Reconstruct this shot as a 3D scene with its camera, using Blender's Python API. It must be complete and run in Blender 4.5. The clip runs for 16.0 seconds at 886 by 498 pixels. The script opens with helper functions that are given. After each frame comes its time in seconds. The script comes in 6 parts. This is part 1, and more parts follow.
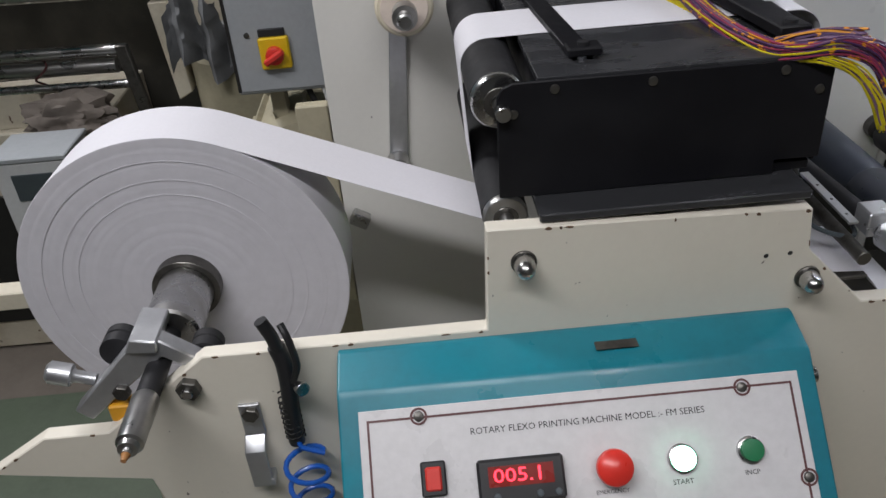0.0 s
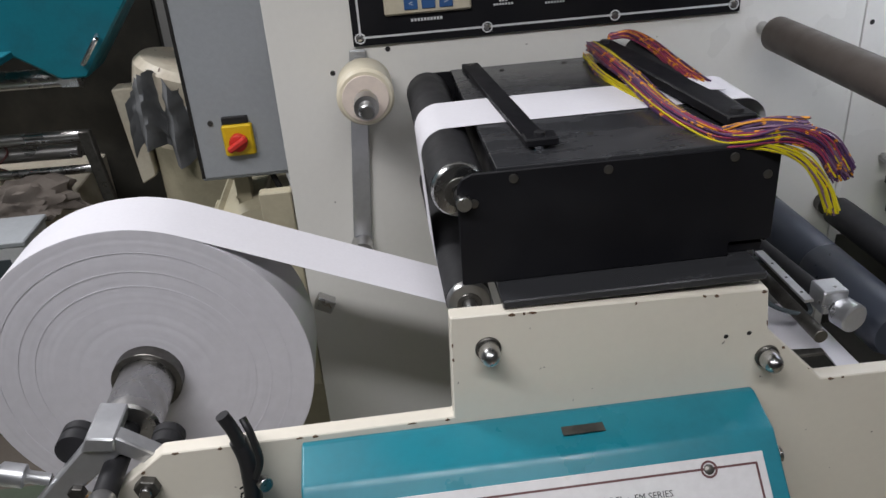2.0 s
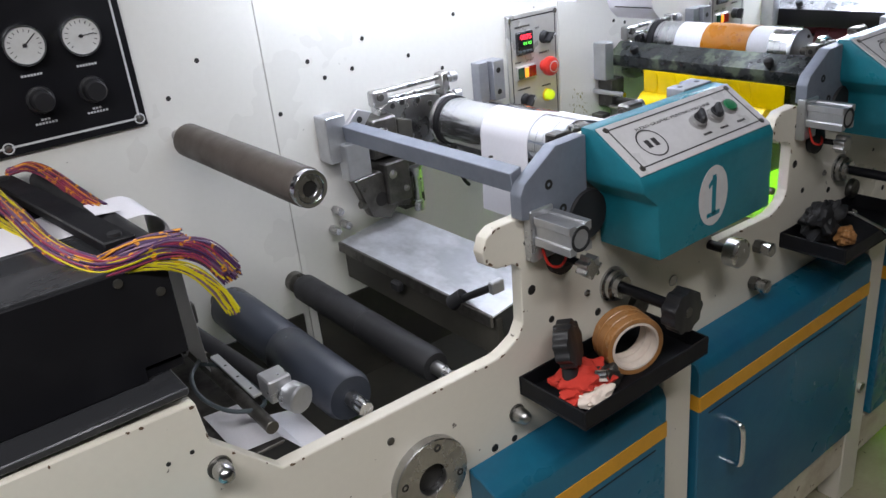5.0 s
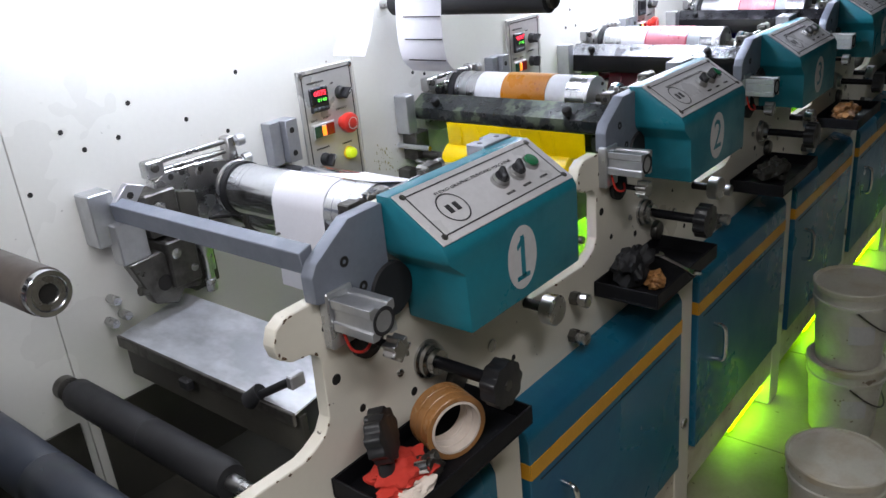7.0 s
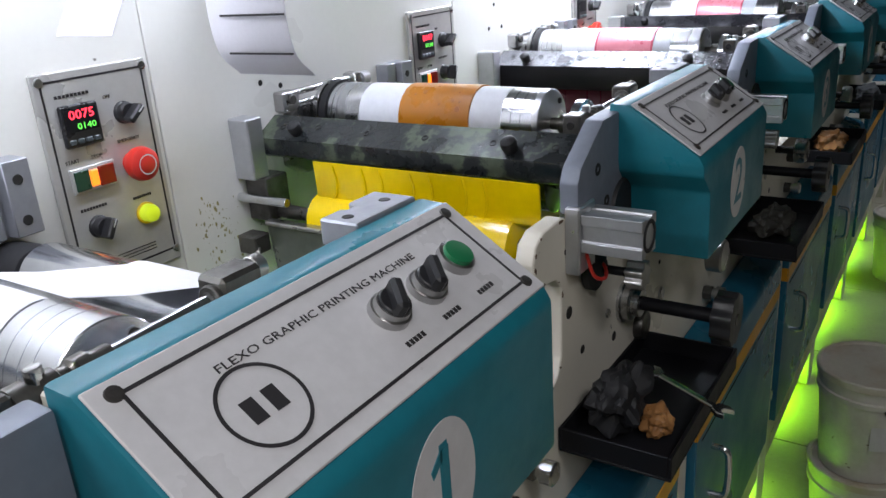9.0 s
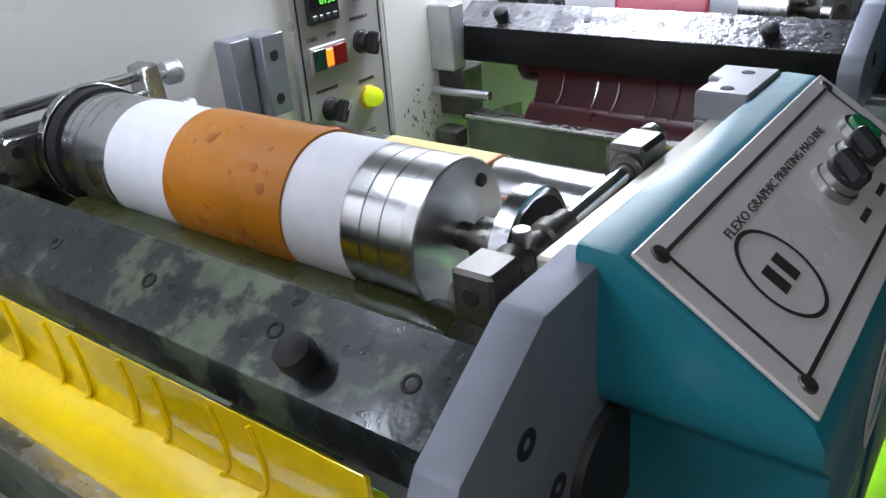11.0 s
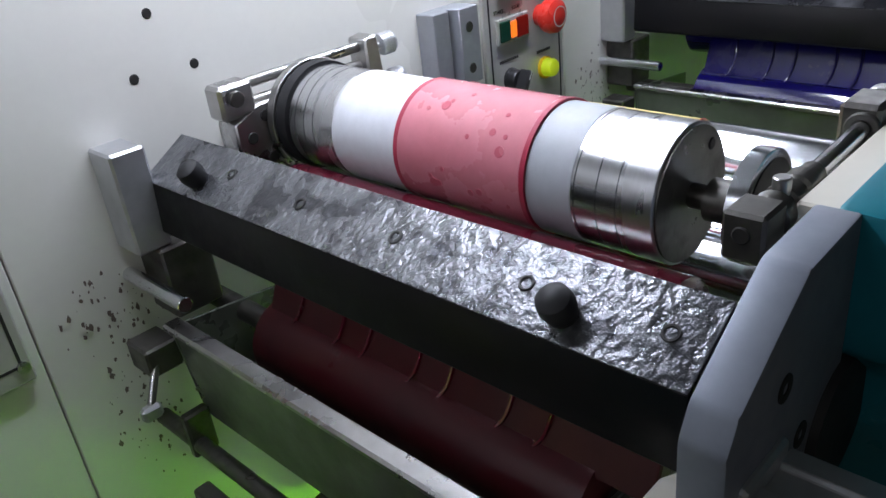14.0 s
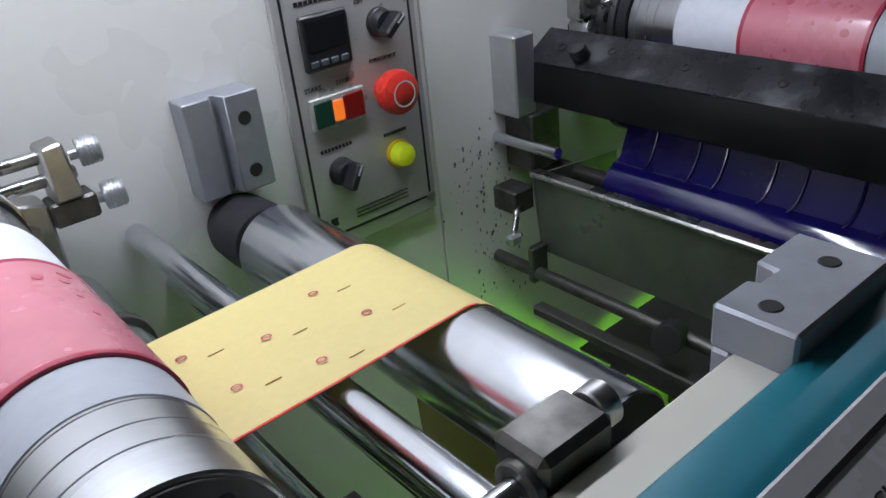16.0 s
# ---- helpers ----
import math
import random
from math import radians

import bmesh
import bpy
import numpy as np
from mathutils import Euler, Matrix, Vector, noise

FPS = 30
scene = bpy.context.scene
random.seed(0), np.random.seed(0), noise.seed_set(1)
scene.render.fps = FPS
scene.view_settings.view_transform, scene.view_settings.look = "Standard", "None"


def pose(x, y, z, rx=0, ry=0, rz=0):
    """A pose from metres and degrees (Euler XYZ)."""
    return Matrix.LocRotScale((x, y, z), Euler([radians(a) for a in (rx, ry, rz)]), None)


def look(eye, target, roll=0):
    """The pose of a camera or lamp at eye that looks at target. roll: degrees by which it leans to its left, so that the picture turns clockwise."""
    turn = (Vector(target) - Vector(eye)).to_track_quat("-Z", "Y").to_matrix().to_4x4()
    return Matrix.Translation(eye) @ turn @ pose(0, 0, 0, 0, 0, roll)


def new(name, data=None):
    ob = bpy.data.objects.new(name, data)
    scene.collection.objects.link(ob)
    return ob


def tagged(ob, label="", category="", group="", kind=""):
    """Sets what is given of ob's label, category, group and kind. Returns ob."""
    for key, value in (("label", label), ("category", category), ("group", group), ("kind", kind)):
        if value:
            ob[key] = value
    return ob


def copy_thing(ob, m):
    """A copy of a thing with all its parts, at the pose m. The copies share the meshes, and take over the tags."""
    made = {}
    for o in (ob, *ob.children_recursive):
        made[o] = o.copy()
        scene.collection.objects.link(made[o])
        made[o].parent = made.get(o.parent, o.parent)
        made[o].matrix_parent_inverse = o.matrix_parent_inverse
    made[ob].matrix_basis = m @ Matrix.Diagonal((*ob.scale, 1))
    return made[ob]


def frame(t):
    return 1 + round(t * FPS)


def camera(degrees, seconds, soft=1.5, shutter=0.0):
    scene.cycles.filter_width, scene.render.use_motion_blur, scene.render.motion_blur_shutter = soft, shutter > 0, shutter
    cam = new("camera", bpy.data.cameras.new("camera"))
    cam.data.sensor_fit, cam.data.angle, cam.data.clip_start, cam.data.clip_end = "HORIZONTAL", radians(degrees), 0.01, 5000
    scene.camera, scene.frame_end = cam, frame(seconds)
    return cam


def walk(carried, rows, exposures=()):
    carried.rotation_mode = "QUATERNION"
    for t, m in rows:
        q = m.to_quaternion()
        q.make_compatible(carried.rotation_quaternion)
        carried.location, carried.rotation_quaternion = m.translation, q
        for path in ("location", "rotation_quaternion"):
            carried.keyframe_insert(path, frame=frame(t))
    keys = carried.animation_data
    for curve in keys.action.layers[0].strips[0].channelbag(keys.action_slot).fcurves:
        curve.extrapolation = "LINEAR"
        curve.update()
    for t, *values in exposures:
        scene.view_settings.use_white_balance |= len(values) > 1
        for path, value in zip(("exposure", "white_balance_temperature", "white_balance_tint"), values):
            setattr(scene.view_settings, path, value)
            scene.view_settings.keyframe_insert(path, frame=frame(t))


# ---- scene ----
cam = camera(58.2, 16.0)
PATH = [
    (0, (-0.005, 0.115, 1.488), (0.024, 1.809, 0.425), -4.8),
    (0.5, (-0.02, 0.117, 1.497), (-0.015, 1.848, 0.496), -4.1),
    (1, (-0.033, 0.119, 1.498), (-0.028, 1.862, 0.518), -3.7),
    (1.5, (-0.02, 0.12, 1.499), (0.026, 1.878, 0.547), -3.6),
    (2, (0.001, 0.12, 1.506), (0.13, 1.894, 0.593), -4.4),
    (2.5, (0.026, 0.117, 1.51), (0.275, 1.899, 0.637), -5.4),
    (3, (0.051, 0.116, 1.511), (0.431, 1.882, 0.653), -6.9),
    (3.5, (0.092, 0.116, 1.503), (0.633, 1.835, 0.635), -7.7),
    (4, (0.138, 0.11, 1.509), (0.867, 1.754, 0.635), -7.3),
    (4.5, (0.186, 0.092, 1.506), (1.105, 1.659, 0.668), -6.6),
    (5, (0.221, 0.079, 1.511), (1.29, 1.568, 0.711), -6.1),
    (5.2, (0.23, 0.076, 1.51), (1.344, 1.54, 0.726), -6.2),
    (7.3, (0.391, 0.169, 1.504), (1.831, 1.342, 0.762), -4.5),
    (7.5, (0.422, 0.191, 1.504), (1.891, 1.325, 0.757), -3.5),
    (8, (0.527, 0.282, 1.462), (2.09, 1.325, 0.776), -3.2),
    (8.2, (0.599, 0.344, 1.423), (2.196, 1.356, 0.771), -3.6),
    (10.3, (1.301, 0.643, 1.35), (2.748, 1.74, 0.512), -4.4),
    (10.5, (1.362, 0.669, 1.348), (2.812, 1.749, 0.491), -4.2),
    (11, (1.492, 0.717, 1.349), (2.903, 1.819, 0.456), -4.2),
    (11.5, (1.618, 0.715, 1.36), (2.931, 1.95, 0.493), -5.5),
    (12, (1.712, 0.71, 1.37), (3.005, 1.975, 0.517), -6.2),
    (12.5, (1.839, 0.764, 1.362), (3.182, 1.954, 0.478), -6.1),
    (13, (1.924, 0.803, 1.351), (3.316, 1.905, 0.431), -5.5),
    (13.5, (2.005, 0.801, 1.347), (3.352, 1.936, 0.399), -6.5),
    (14, (2.117, 0.751, 1.36), (3.343, 2.039, 0.444), -6.8),
    (14.2, (2.163, 0.723, 1.371), (3.346, 2.058, 0.466), -6.9),
    (14.5, (2.231, 0.685, 1.371), (3.363, 2.078, 0.489), -7.4),
    (15, (2.317, 0.663, 1.375), (3.413, 2.09, 0.503), -8.0),
    (15.5, (2.399, 0.689, 1.371), (3.489, 2.119, 0.495), -7.6),
    (16, (2.498, 0.755, 1.367), (3.568, 2.163, 0.432), -6.4),
]
EXPOSURES = [(0.0, -0.12), (2.0, 0.03), (3.5, 0.28), (5.0, 0.35), (8.0, 0.1), (10.5, 0.05), (11.5, -0.15), (12.5, -0.88), (13.5, -0.85), (14.5, -1.12), (15.0, -1.22), (16.0, -1.42)]
walk(cam, [(t, look(eye, target, roll)) for t, eye, target, roll in PATH], EXPOSURES)

# ---- world and light ----
LX = 1.42        # x of the first station's running lamp
PITCH = 0.72     # distance from station to station
STATIONS = 7
WALL = 1.378      # face of the machine's back plate
FRONT = 0.868    # outer face of the machine's front plate
WEB = (1.07, 1.178)      # web on the unwinder
PRINTED = (1.067, 1.188)  # web in the stations

world = bpy.data.worlds.new("room_air")
scene.world = world
world.use_nodes = True
world.node_tree.nodes["Background"].inputs[0].default_value = (0.9, 0.95, 1.0, 1)
world.node_tree.nodes["Background"].inputs[1].default_value = 0.002


def area(name, at, target, sx, sy, watts, colour=(1, 1, 1), spread=180):
    data = bpy.data.lights.new(name, "AREA")
    data.shape, data.size, data.size_y, data.energy, data.color = "RECTANGLE", sx, sy, watts, colour
    data.spread = math.radians(spread)
    ob = new(name, data)
    ob.matrix_world = look(at, target)
    return ob


COOL = (0.88, 0.94, 1.10)
WARM = (0.98, 0.97, 1.0)
area("ceiling_tube", (-0.7, 0.0, 2.65), (-0.4, 0.75, 0.7), 1.2, 0.16, 14, WARM, 125)
area("ceiling_tube", (0.45, -0.6, 2.93), (0.6, 0.3, 0.6), 1.2, 0.16, 7, WARM, 95)
area("ceiling_tube", (5.2, -0.1, 2.93), (5.2, 0.2, 0), 1.2, 0.16, 9, COOL, 100)
area("ceiling_tube", (-1.5, 2.0, 2.9), (-1.2, 2.2, 0), 1.2, 0.16, 52, WARM)
area("ceiling_tube", (4.0, 2.5, 2.93), (4.0, 2.4, 0), 1.2, 0.16, 8, COOL)
area("machine_tube", (1.30, 1.23, 1.58), (1.30, 1.26, 0.9), 1.0, 0.03, 5.0, COOL)
area("machine_tube", (2.66, 1.25, 1.60), (2.66, 1.29, 0.9), 0.8, 0.03, 12, COOL)
area("machine_tube", (4.55, 1.25, 1.60), (4.55, 1.29, 0.9), 1.6, 0.03, 16, COOL)


# ---- materials ----
def rgb(h):
    c = [int(h[i:i + 2], 16) / 255 for i in (0, 2, 4)]
    return tuple(v / 12.92 if v <= 0.04045 else ((v + 0.055) / 1.055) ** 2.4 for v in c)


def surface(name, colour, rough=0.5, metal=0.0, stain=None, amount=0.35, scale=6.0, fine=90.0, bump=0.05,
            stretch=(1, 1, 1), edge=(0.45, 0.7), clear=0.0, rvary=0.15, speck=None, fine_dark=0.06, spec=0.5):
    """A painted, metal, paper or plastic surface with stains at a large scale and grain at a small one."""
    m = bpy.data.materials.new(name)
    m.use_nodes = True
    nt = m.node_tree
    b = nt.nodes["Principled BSDF"]
    geo = nt.nodes.new("ShaderNodeNewGeometry")
    mp = nt.nodes.new("ShaderNodeMapping")
    mp.inputs["Scale"].default_value = stretch
    nt.links.new(geo.outputs["Position"], mp.inputs["Vector"])

    def noise_at(s, detail):
        n = nt.nodes.new("ShaderNodeTexNoise")
        n.inputs["Scale"].default_value, n.inputs["Detail"].default_value, n.inputs["Roughness"].default_value = s, detail, 0.62
        nt.links.new(mp.outputs[0], n.inputs["Vector"])
        return n

    big, small = noise_at(scale, 5), noise_at(fine, 3)
    ramp = nt.nodes.new("ShaderNodeValToRGB")
    ramp.color_ramp.elements[0].position, ramp.color_ramp.elements[1].position = edge
    nt.links.new(big.outputs[0], ramp.inputs[0])
    mul = nt.nodes.new("ShaderNodeMath")
    mul.operation = "MULTIPLY"
    mul.inputs[1].default_value = amount
    nt.links.new(ramp.outputs[0], mul.inputs[0])
    mix = nt.nodes.new("ShaderNodeMix")
    mix.data_type = "RGBA"
    mix.inputs["A"].default_value = (*colour, 1)
    dark = stain if stain else tuple(v * 0.6 for v in colour)
    mix.inputs["B"].default_value = (*dark, 1)
    nt.links.new(mul.outputs[0], mix.inputs["Factor"])
    mix2 = nt.nodes.new("ShaderNodeMix")
    mix2.data_type = "RGBA"
    mix2.blend_type = "MULTIPLY"
    r2 = nt.nodes.new("ShaderNodeMapRange")
    r2.inputs["From Min"].default_value, r2.inputs["From Max"].default_value = 0.35, 0.65
    r2.inputs["To Min"].default_value, r2.inputs["To Max"].default_value = 1 - fine_dark, 1.0
    nt.links.new(small.outputs[0], r2.inputs["Value"])
    mix2.inputs["Factor"].default_value = 1.0
    nt.links.new(mix.outputs["Result"], mix2.inputs["A"])
    nt.links.new(r2.outputs[0], mix2.inputs["B"])
    last = mix2.outputs["Result"]
    if speck:
        sp = noise_at(speck[1], 2)
        rs = nt.nodes.new("ShaderNodeValToRGB")
        rs.color_ramp.elements[0].position, rs.color_ramp.elements[1].position = speck[2], speck[2] + 0.03
        nt.links.new(sp.outputs[0], rs.inputs[0])
        mx = nt.nodes.new("ShaderNodeMix")
        mx.data_type = "RGBA"
        mx.inputs["B"].default_value = (*speck[0], 1)
        nt.links.new(rs.outputs[0], mx.inputs["Factor"])
        nt.links.new(last, mx.inputs["A"])
        last = mx.outputs["Result"]
    nt.links.new(last, b.inputs["Base Color"])
    rr = nt.nodes.new("ShaderNodeMapRange")
    rr.inputs["From Min"].default_value, rr.inputs["From Max"].default_value = 0.3, 0.7
    rr.inputs["To Min"].default_value, rr.inputs["To Max"].default_value = max(0.02, rough - rvary), min(1, rough + rvary)
    nt.links.new(big.outputs[0], rr.inputs["Value"])
    nt.links.new(rr.outputs[0], b.inputs["Roughness"])
    b.inputs["Metallic"].default_value = metal
    b.inputs["Specular IOR Level"].default_value = spec
    if clear:
        b.inputs["Coat Weight"].default_value = clear
        b.inputs["Coat Roughness"].default_value = 0.08
    if bump:
        bp = nt.nodes.new("ShaderNodeBump")
        bp.inputs["Strength"].default_value, bp.inputs["Distance"].default_value = bump, 0.002
        nt.links.new(small.outputs[0], bp.inputs["Height"])
        nt.links.new(bp.outputs[0], b.inputs["Normal"])
    return m


def glow(name, colour, strength, base=(0.02, 0.02, 0.02)):
    m = bpy.data.materials.new(name)
    m.use_nodes = True
    b = m.node_tree.nodes["Principled BSDF"]
    b.inputs["Base Color"].default_value = (*base, 1)
    b.inputs["Emission Color"].default_value = (*colour, 1)
    b.inputs["Emission Strength"].default_value = strength
    b.inputs["Roughness"].default_value = 0.3
    return m


CREAM = surface("cream_paint", (0.70, 0.66, 0.57), 0.40, stain=(0.46, 0.39, 0.28), amount=0.20, scale=2.2, bump=0.015, fine_dark=0.02, edge=(0.5, 0.85), speck=((0.12, 0.1, 0.08), 55, 0.74))
CREAM_OLD = surface("worn_cream_paint", (0.62, 0.57, 0.46), 0.5, stain=(0.30, 0.22, 0.13), amount=0.5, scale=9, bump=0.06, speck=((0.14, 0.09, 0.06), 34, 0.68))
WHITE_PLATE = surface("white_plate_paint", (0.74, 0.73, 0.69), 0.34, stain=(0.5, 0.45, 0.36), amount=0.22, scale=1.6, bump=0.01, fine_dark=0.02, edge=(0.5, 0.9), speck=((0.16, 0.14, 0.12), 42, 0.755))
TEAL = surface("teal_paint", (0.012, 0.19, 0.25), 0.38, stain=(0.01, 0.10, 0.14), amount=0.5, scale=7, bump=0.04)
TEAL_CAB = surface("teal_cabinet_paint", (0.012, 0.13, 0.21), 0.3, stain=(0.01, 0.06, 0.15), amount=0.7, scale=2.4, bump=0.03)
AMBER = surface("amber_stripe_paint", (0.68, 0.33, 0.02), 0.4, amount=0.25)
GREY_BOX = surface("grey_box_paint", (0.36, 0.38, 0.40), 0.45, amount=0.2, scale=5)
PAPER = surface("white_paper", (0.68, 0.67, 0.71), 0.75, amount=0.05, scale=3, fine=200, bump=0.02, fine_dark=0.03)
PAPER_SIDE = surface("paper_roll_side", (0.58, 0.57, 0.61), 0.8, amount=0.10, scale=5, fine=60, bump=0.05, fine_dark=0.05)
YELLOW_WEB = surface("yellow_printed_paper", (0.66, 0.54, 0.22), 0.55, amount=0.05, scale=3, fine=160, bump=0.02, fine_dark=0.04)
BLACK = surface("black_enamel", (0.007, 0.007, 0.009), 0.5, amount=0.4, stain=(0.014, 0.014, 0.016), scale=8, bump=0.02, spec=0.22)
BLACK_MATT = surface("black_rubber", (0.016, 0.016, 0.018), 0.6, amount=0.4, stain=(0.032, 0.032, 0.034), scale=14, bump=0.05, spec=0.35)
BLUE_RUBBER = surface("blue_black_rubber", (0.028, 0.034, 0.048), 0.42, amount=0.4, stain=(0.06, 0.065, 0.08), scale=8, bump=0.03)
BROWN_RUBBER = surface("brown_rubber", (0.085, 0.070, 0.060), 0.55, amount=0.4, scale=14, bump=0.06)
TABLE = surface("scuffed_dark_steel", (0.06, 0.062, 0.068), 0.24, metal=0.5, stain=(0.17, 0.17, 0.18), amount=0.7, scale=7, edge=(0.5, 0.8), bump=0.04, stretch=(0.5, 1.6, 1))
STEEL = surface("machined_steel", (0.50, 0.50, 0.50), 0.30, metal=1.0, stain=(0.30, 0.27, 0.23), amount=0.45, scale=16, bump=0.04)
STEEL_DARK = surface("oily_steel", (0.13, 0.125, 0.115), 0.4, metal=0.8, stain=(0.035, 0.03, 0.028), amount=0.8, scale=22, bump=0.07)
CHROME = surface("chromed_roller", (0.74, 0.76, 0.80), 0.18, metal=1.0, amount=0.15, scale=5, bump=0.012, rvary=0.06)
TURNED = surface("turned_cylinder_steel", (0.60, 0.61, 0.63), 0.26, metal=1.0, amount=0.35, stain=(0.42, 0.42, 0.43), scale=7, fine=260, bump=0.02, stretch=(0.25, 1.6, 0.25), rvary=0.08)
ALU = surface("aluminium", (0.55, 0.56, 0.58), 0.42, metal=0.85, amount=0.3, scale=12, bump=0.04)
ALU_ARM = surface("brushed_aluminium_arm", (0.21, 0.23, 0.28), 0.5, metal=0.3, amount=0.3, scale=10, bump=0.03)
# pale streaked base paints in the tube's reflection on the drip plate
TRAY_STEEL = surface("wiped_glare_tray_steel", (0.72, 0.74, 0.78), 0.40, metal=0.6, stain=(0.30, 0.31, 0.33), amount=0.8, scale=7, bump=0.03, stretch=(1.0, 0.5, 1), edge=(0.42, 0.62))
NYLON = surface("yellowed_nylon", (0.66, 0.60, 0.46), 0.4, amount=0.2, scale=12)
GUIDE = surface("grey_cast_block", (0.34, 0.35, 0.38), 0.45, metal=0.55, amount=0.3, scale=14, bump=0.05)
BAR_TOP = surface("embossed_ink_crust", (0.20, 0.205, 0.22), 0.24, metal=0.7, stain=(0.05, 0.05, 0.056), amount=0.8, scale=30, fine=130, bump=1.0, edge=(0.48, 0.58), fine_dark=0.35, rvary=0.1)
# black for the ink bars' faces that get no light
BAR_SHADE = surface("shaded_bar_face", (0.006, 0.006, 0.007), 0.45, amount=0.5, stain=(0.014, 0.012, 0.012), scale=14, bump=0.08, spec=0.2)
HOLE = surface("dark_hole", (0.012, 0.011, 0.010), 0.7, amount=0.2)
BAR_RED = surface("ink_crusted_bar", (0.030, 0.032, 0.040), 0.22, metal=0.45, stain=(0.20, 0.21, 0.23), amount=0.75, scale=42, fine=95, bump=1.0, edge=(0.50, 0.60), fine_dark=0.55, rvary=0.1)
BAR_YEL = surface("green_stained_bar", (0.022, 0.026, 0.028), 0.30, metal=0.35, stain=(0.12, 0.15, 0.10), amount=0.8, scale=22, fine=70, bump=0.3, edge=(0.54, 0.60), fine_dark=0.3)
BAR_BLU = surface("black_ink_bar", (0.018, 0.018, 0.022), 0.3, metal=0.3, stain=(0.10, 0.10, 0.11), amount=0.6, scale=20, fine=70, bump=0.4, edge=(0.55, 0.66))
INK_YEL = surface("wet_yellow_ink", (0.86, 0.62, 0.0), 0.16, amount=0.2, stain=(0.78, 0.48, 0.0), scale=12, bump=0.02, clear=0.6, rvary=0.06)
INK_RED = surface("wet_red_ink", (0.095, 0.006, 0.018), 0.22, amount=0.4, stain=(0.06, 0.004, 0.012), scale=12, bump=0.02, clear=0.9, rvary=0.08)
INK_BLUE = surface("wet_blue_ink", (0.006, 0.004, 0.085), 0.14, amount=0.5, stain=(0.01, 0.008, 0.04), scale=10, bump=0.02, clear=0.6, rvary=0.08)
TRAY_GREEN = surface("ink_tray_steel", (0.22, 0.24, 0.205), 0.34, metal=0.7, stain=(0.12, 0.14, 0.10), amount=0.6, scale=10, bump=0.04)
PLATE_ORANGE = surface("orange_print_plate", (0.43, 0.155, 0.008), 0.34, amount=0.22, scale=14, bump=0.03)
PLATE_PINK = surface("pink_print_plate", (0.62, 0.20, 0.25), 0.28, amount=0.3, stain=(0.50, 0.10, 0.15), scale=14, bump=0.03, clear=0.3)
PINK_EDGE = surface("pink_plate_edge", (0.42, 0.03, 0.07), 0.35, amount=0.3)
PINK_MARK = surface("pink_plate_mark", (0.50, 0.10, 0.14), 0.32, amount=0.3)
ORANGE_MARK = surface("orange_plate_mark", (0.34, 0.10, 0.006), 0.34, amount=0.3)
TAPE_WHITE = surface("white_mounting_tape", (0.70, 0.71, 0.76), 0.5, amount=0.08)
TAPE_GREY = surface("grey_mounting_tape", (0.44, 0.46, 0.50), 0.45, amount=0.12)
SIGN = surface("sign_plate", (0.60, 0.59, 0.60), 0.34, amount=0.12, scale=8)
SIGN_METAL = surface("satin_panel_metal", (0.52, 0.51, 0.49), 0.38, metal=0.35, amount=0.15, scale=6)
SIGN_BLACK = surface("sign_print_black", (0.02, 0.018, 0.02), 0.5, amount=0.2)
SIGN_MAROON = surface("sign_print_maroon", (0.10, 0.035, 0.035), 0.5, amount=0.2)
PRINT_WHITE = surface("white_print", (0.62, 0.63, 0.64), 0.5, amount=0.1)
RED_PLASTIC = surface("red_plastic", (0.62, 0.035, 0.025), 0.35, amount=0.15, bump=0.02)
RED_CLOTH = surface("red_cloth", (0.55, 0.035, 0.02), 0.8, amount=0.35, scale=30, bump=0.2)
YELLOW_PLASTIC = surface("yellow_plastic", (0.75, 0.50, 0.01), 0.4, amount=0.12)
GREEN_PLASTIC = surface("green_plastic", (0.01, 0.16, 0.06), 0.35, amount=0.1)
BLACK_PLASTIC = surface("black_plastic", (0.016, 0.016, 0.018), 0.4, amount=0.2)
BLUE_PLASTIC = surface("blue_keys", (0.03, 0.10, 0.27), 0.4, amount=0.2)
KEY_GREY = surface("grey_keys", (0.06, 0.075, 0.085), 0.45, amount=0.2)
BLUE_HOSE = surface("blue_air_hose", (0.01, 0.09, 0.42), 0.25, amount=0.2, clear=0.4)
BEIGE = surface("beige_keypad", (0.55, 0.50, 0.38), 0.45, amount=0.4, scale=25)
LCD = surface("dead_lcd", (0.20, 0.23, 0.24), 0.2, amount=0.15)
DIAL = surface("gauge_dial", (0.62, 0.62, 0.60), 0.35, amount=0.1)
CARDBOARD = surface("brown_tape", (0.36, 0.17, 0.06), 0.3, amount=0.3, scale=20)
RUST = surface("chipped_paint_rust", (0.13, 0.075, 0.04), 0.8, amount=0.6, stain=(0.05, 0.035, 0.025), scale=40, bump=0.1)
GRIME = surface("grey_brown_dust", (0.17, 0.145, 0.125), 0.9, amount=0.5, scale=18, bump=0.3)
# darker, uncoated red for the third station's blade and fountain roller
INK_DARK = surface("dull_dark_red_ink", (0.050, 0.004, 0.007), 0.4, amount=0.5, stain=(0.022, 0.003, 0.005), scale=16, bump=0.05, spec=0.3)
INK_DEEP = surface("deep_blue_ink_film", (0.006, 0.004, 0.10), 0.2, amount=0.4, stain=(0.006, 0.004, 0.03), scale=14, bump=0.04, spec=0.25)
CORE = surface("tape_core", (0.72, 0.62, 0.54), 0.6, amount=0.25, scale=20)
BUCKET = surface("white_bucket_plastic", (0.62, 0.60, 0.54), 0.45, amount=0.5, stain=(0.42, 0.38, 0.30), scale=11, speck=((0.25, 0.2, 0.15), 30, 0.7))
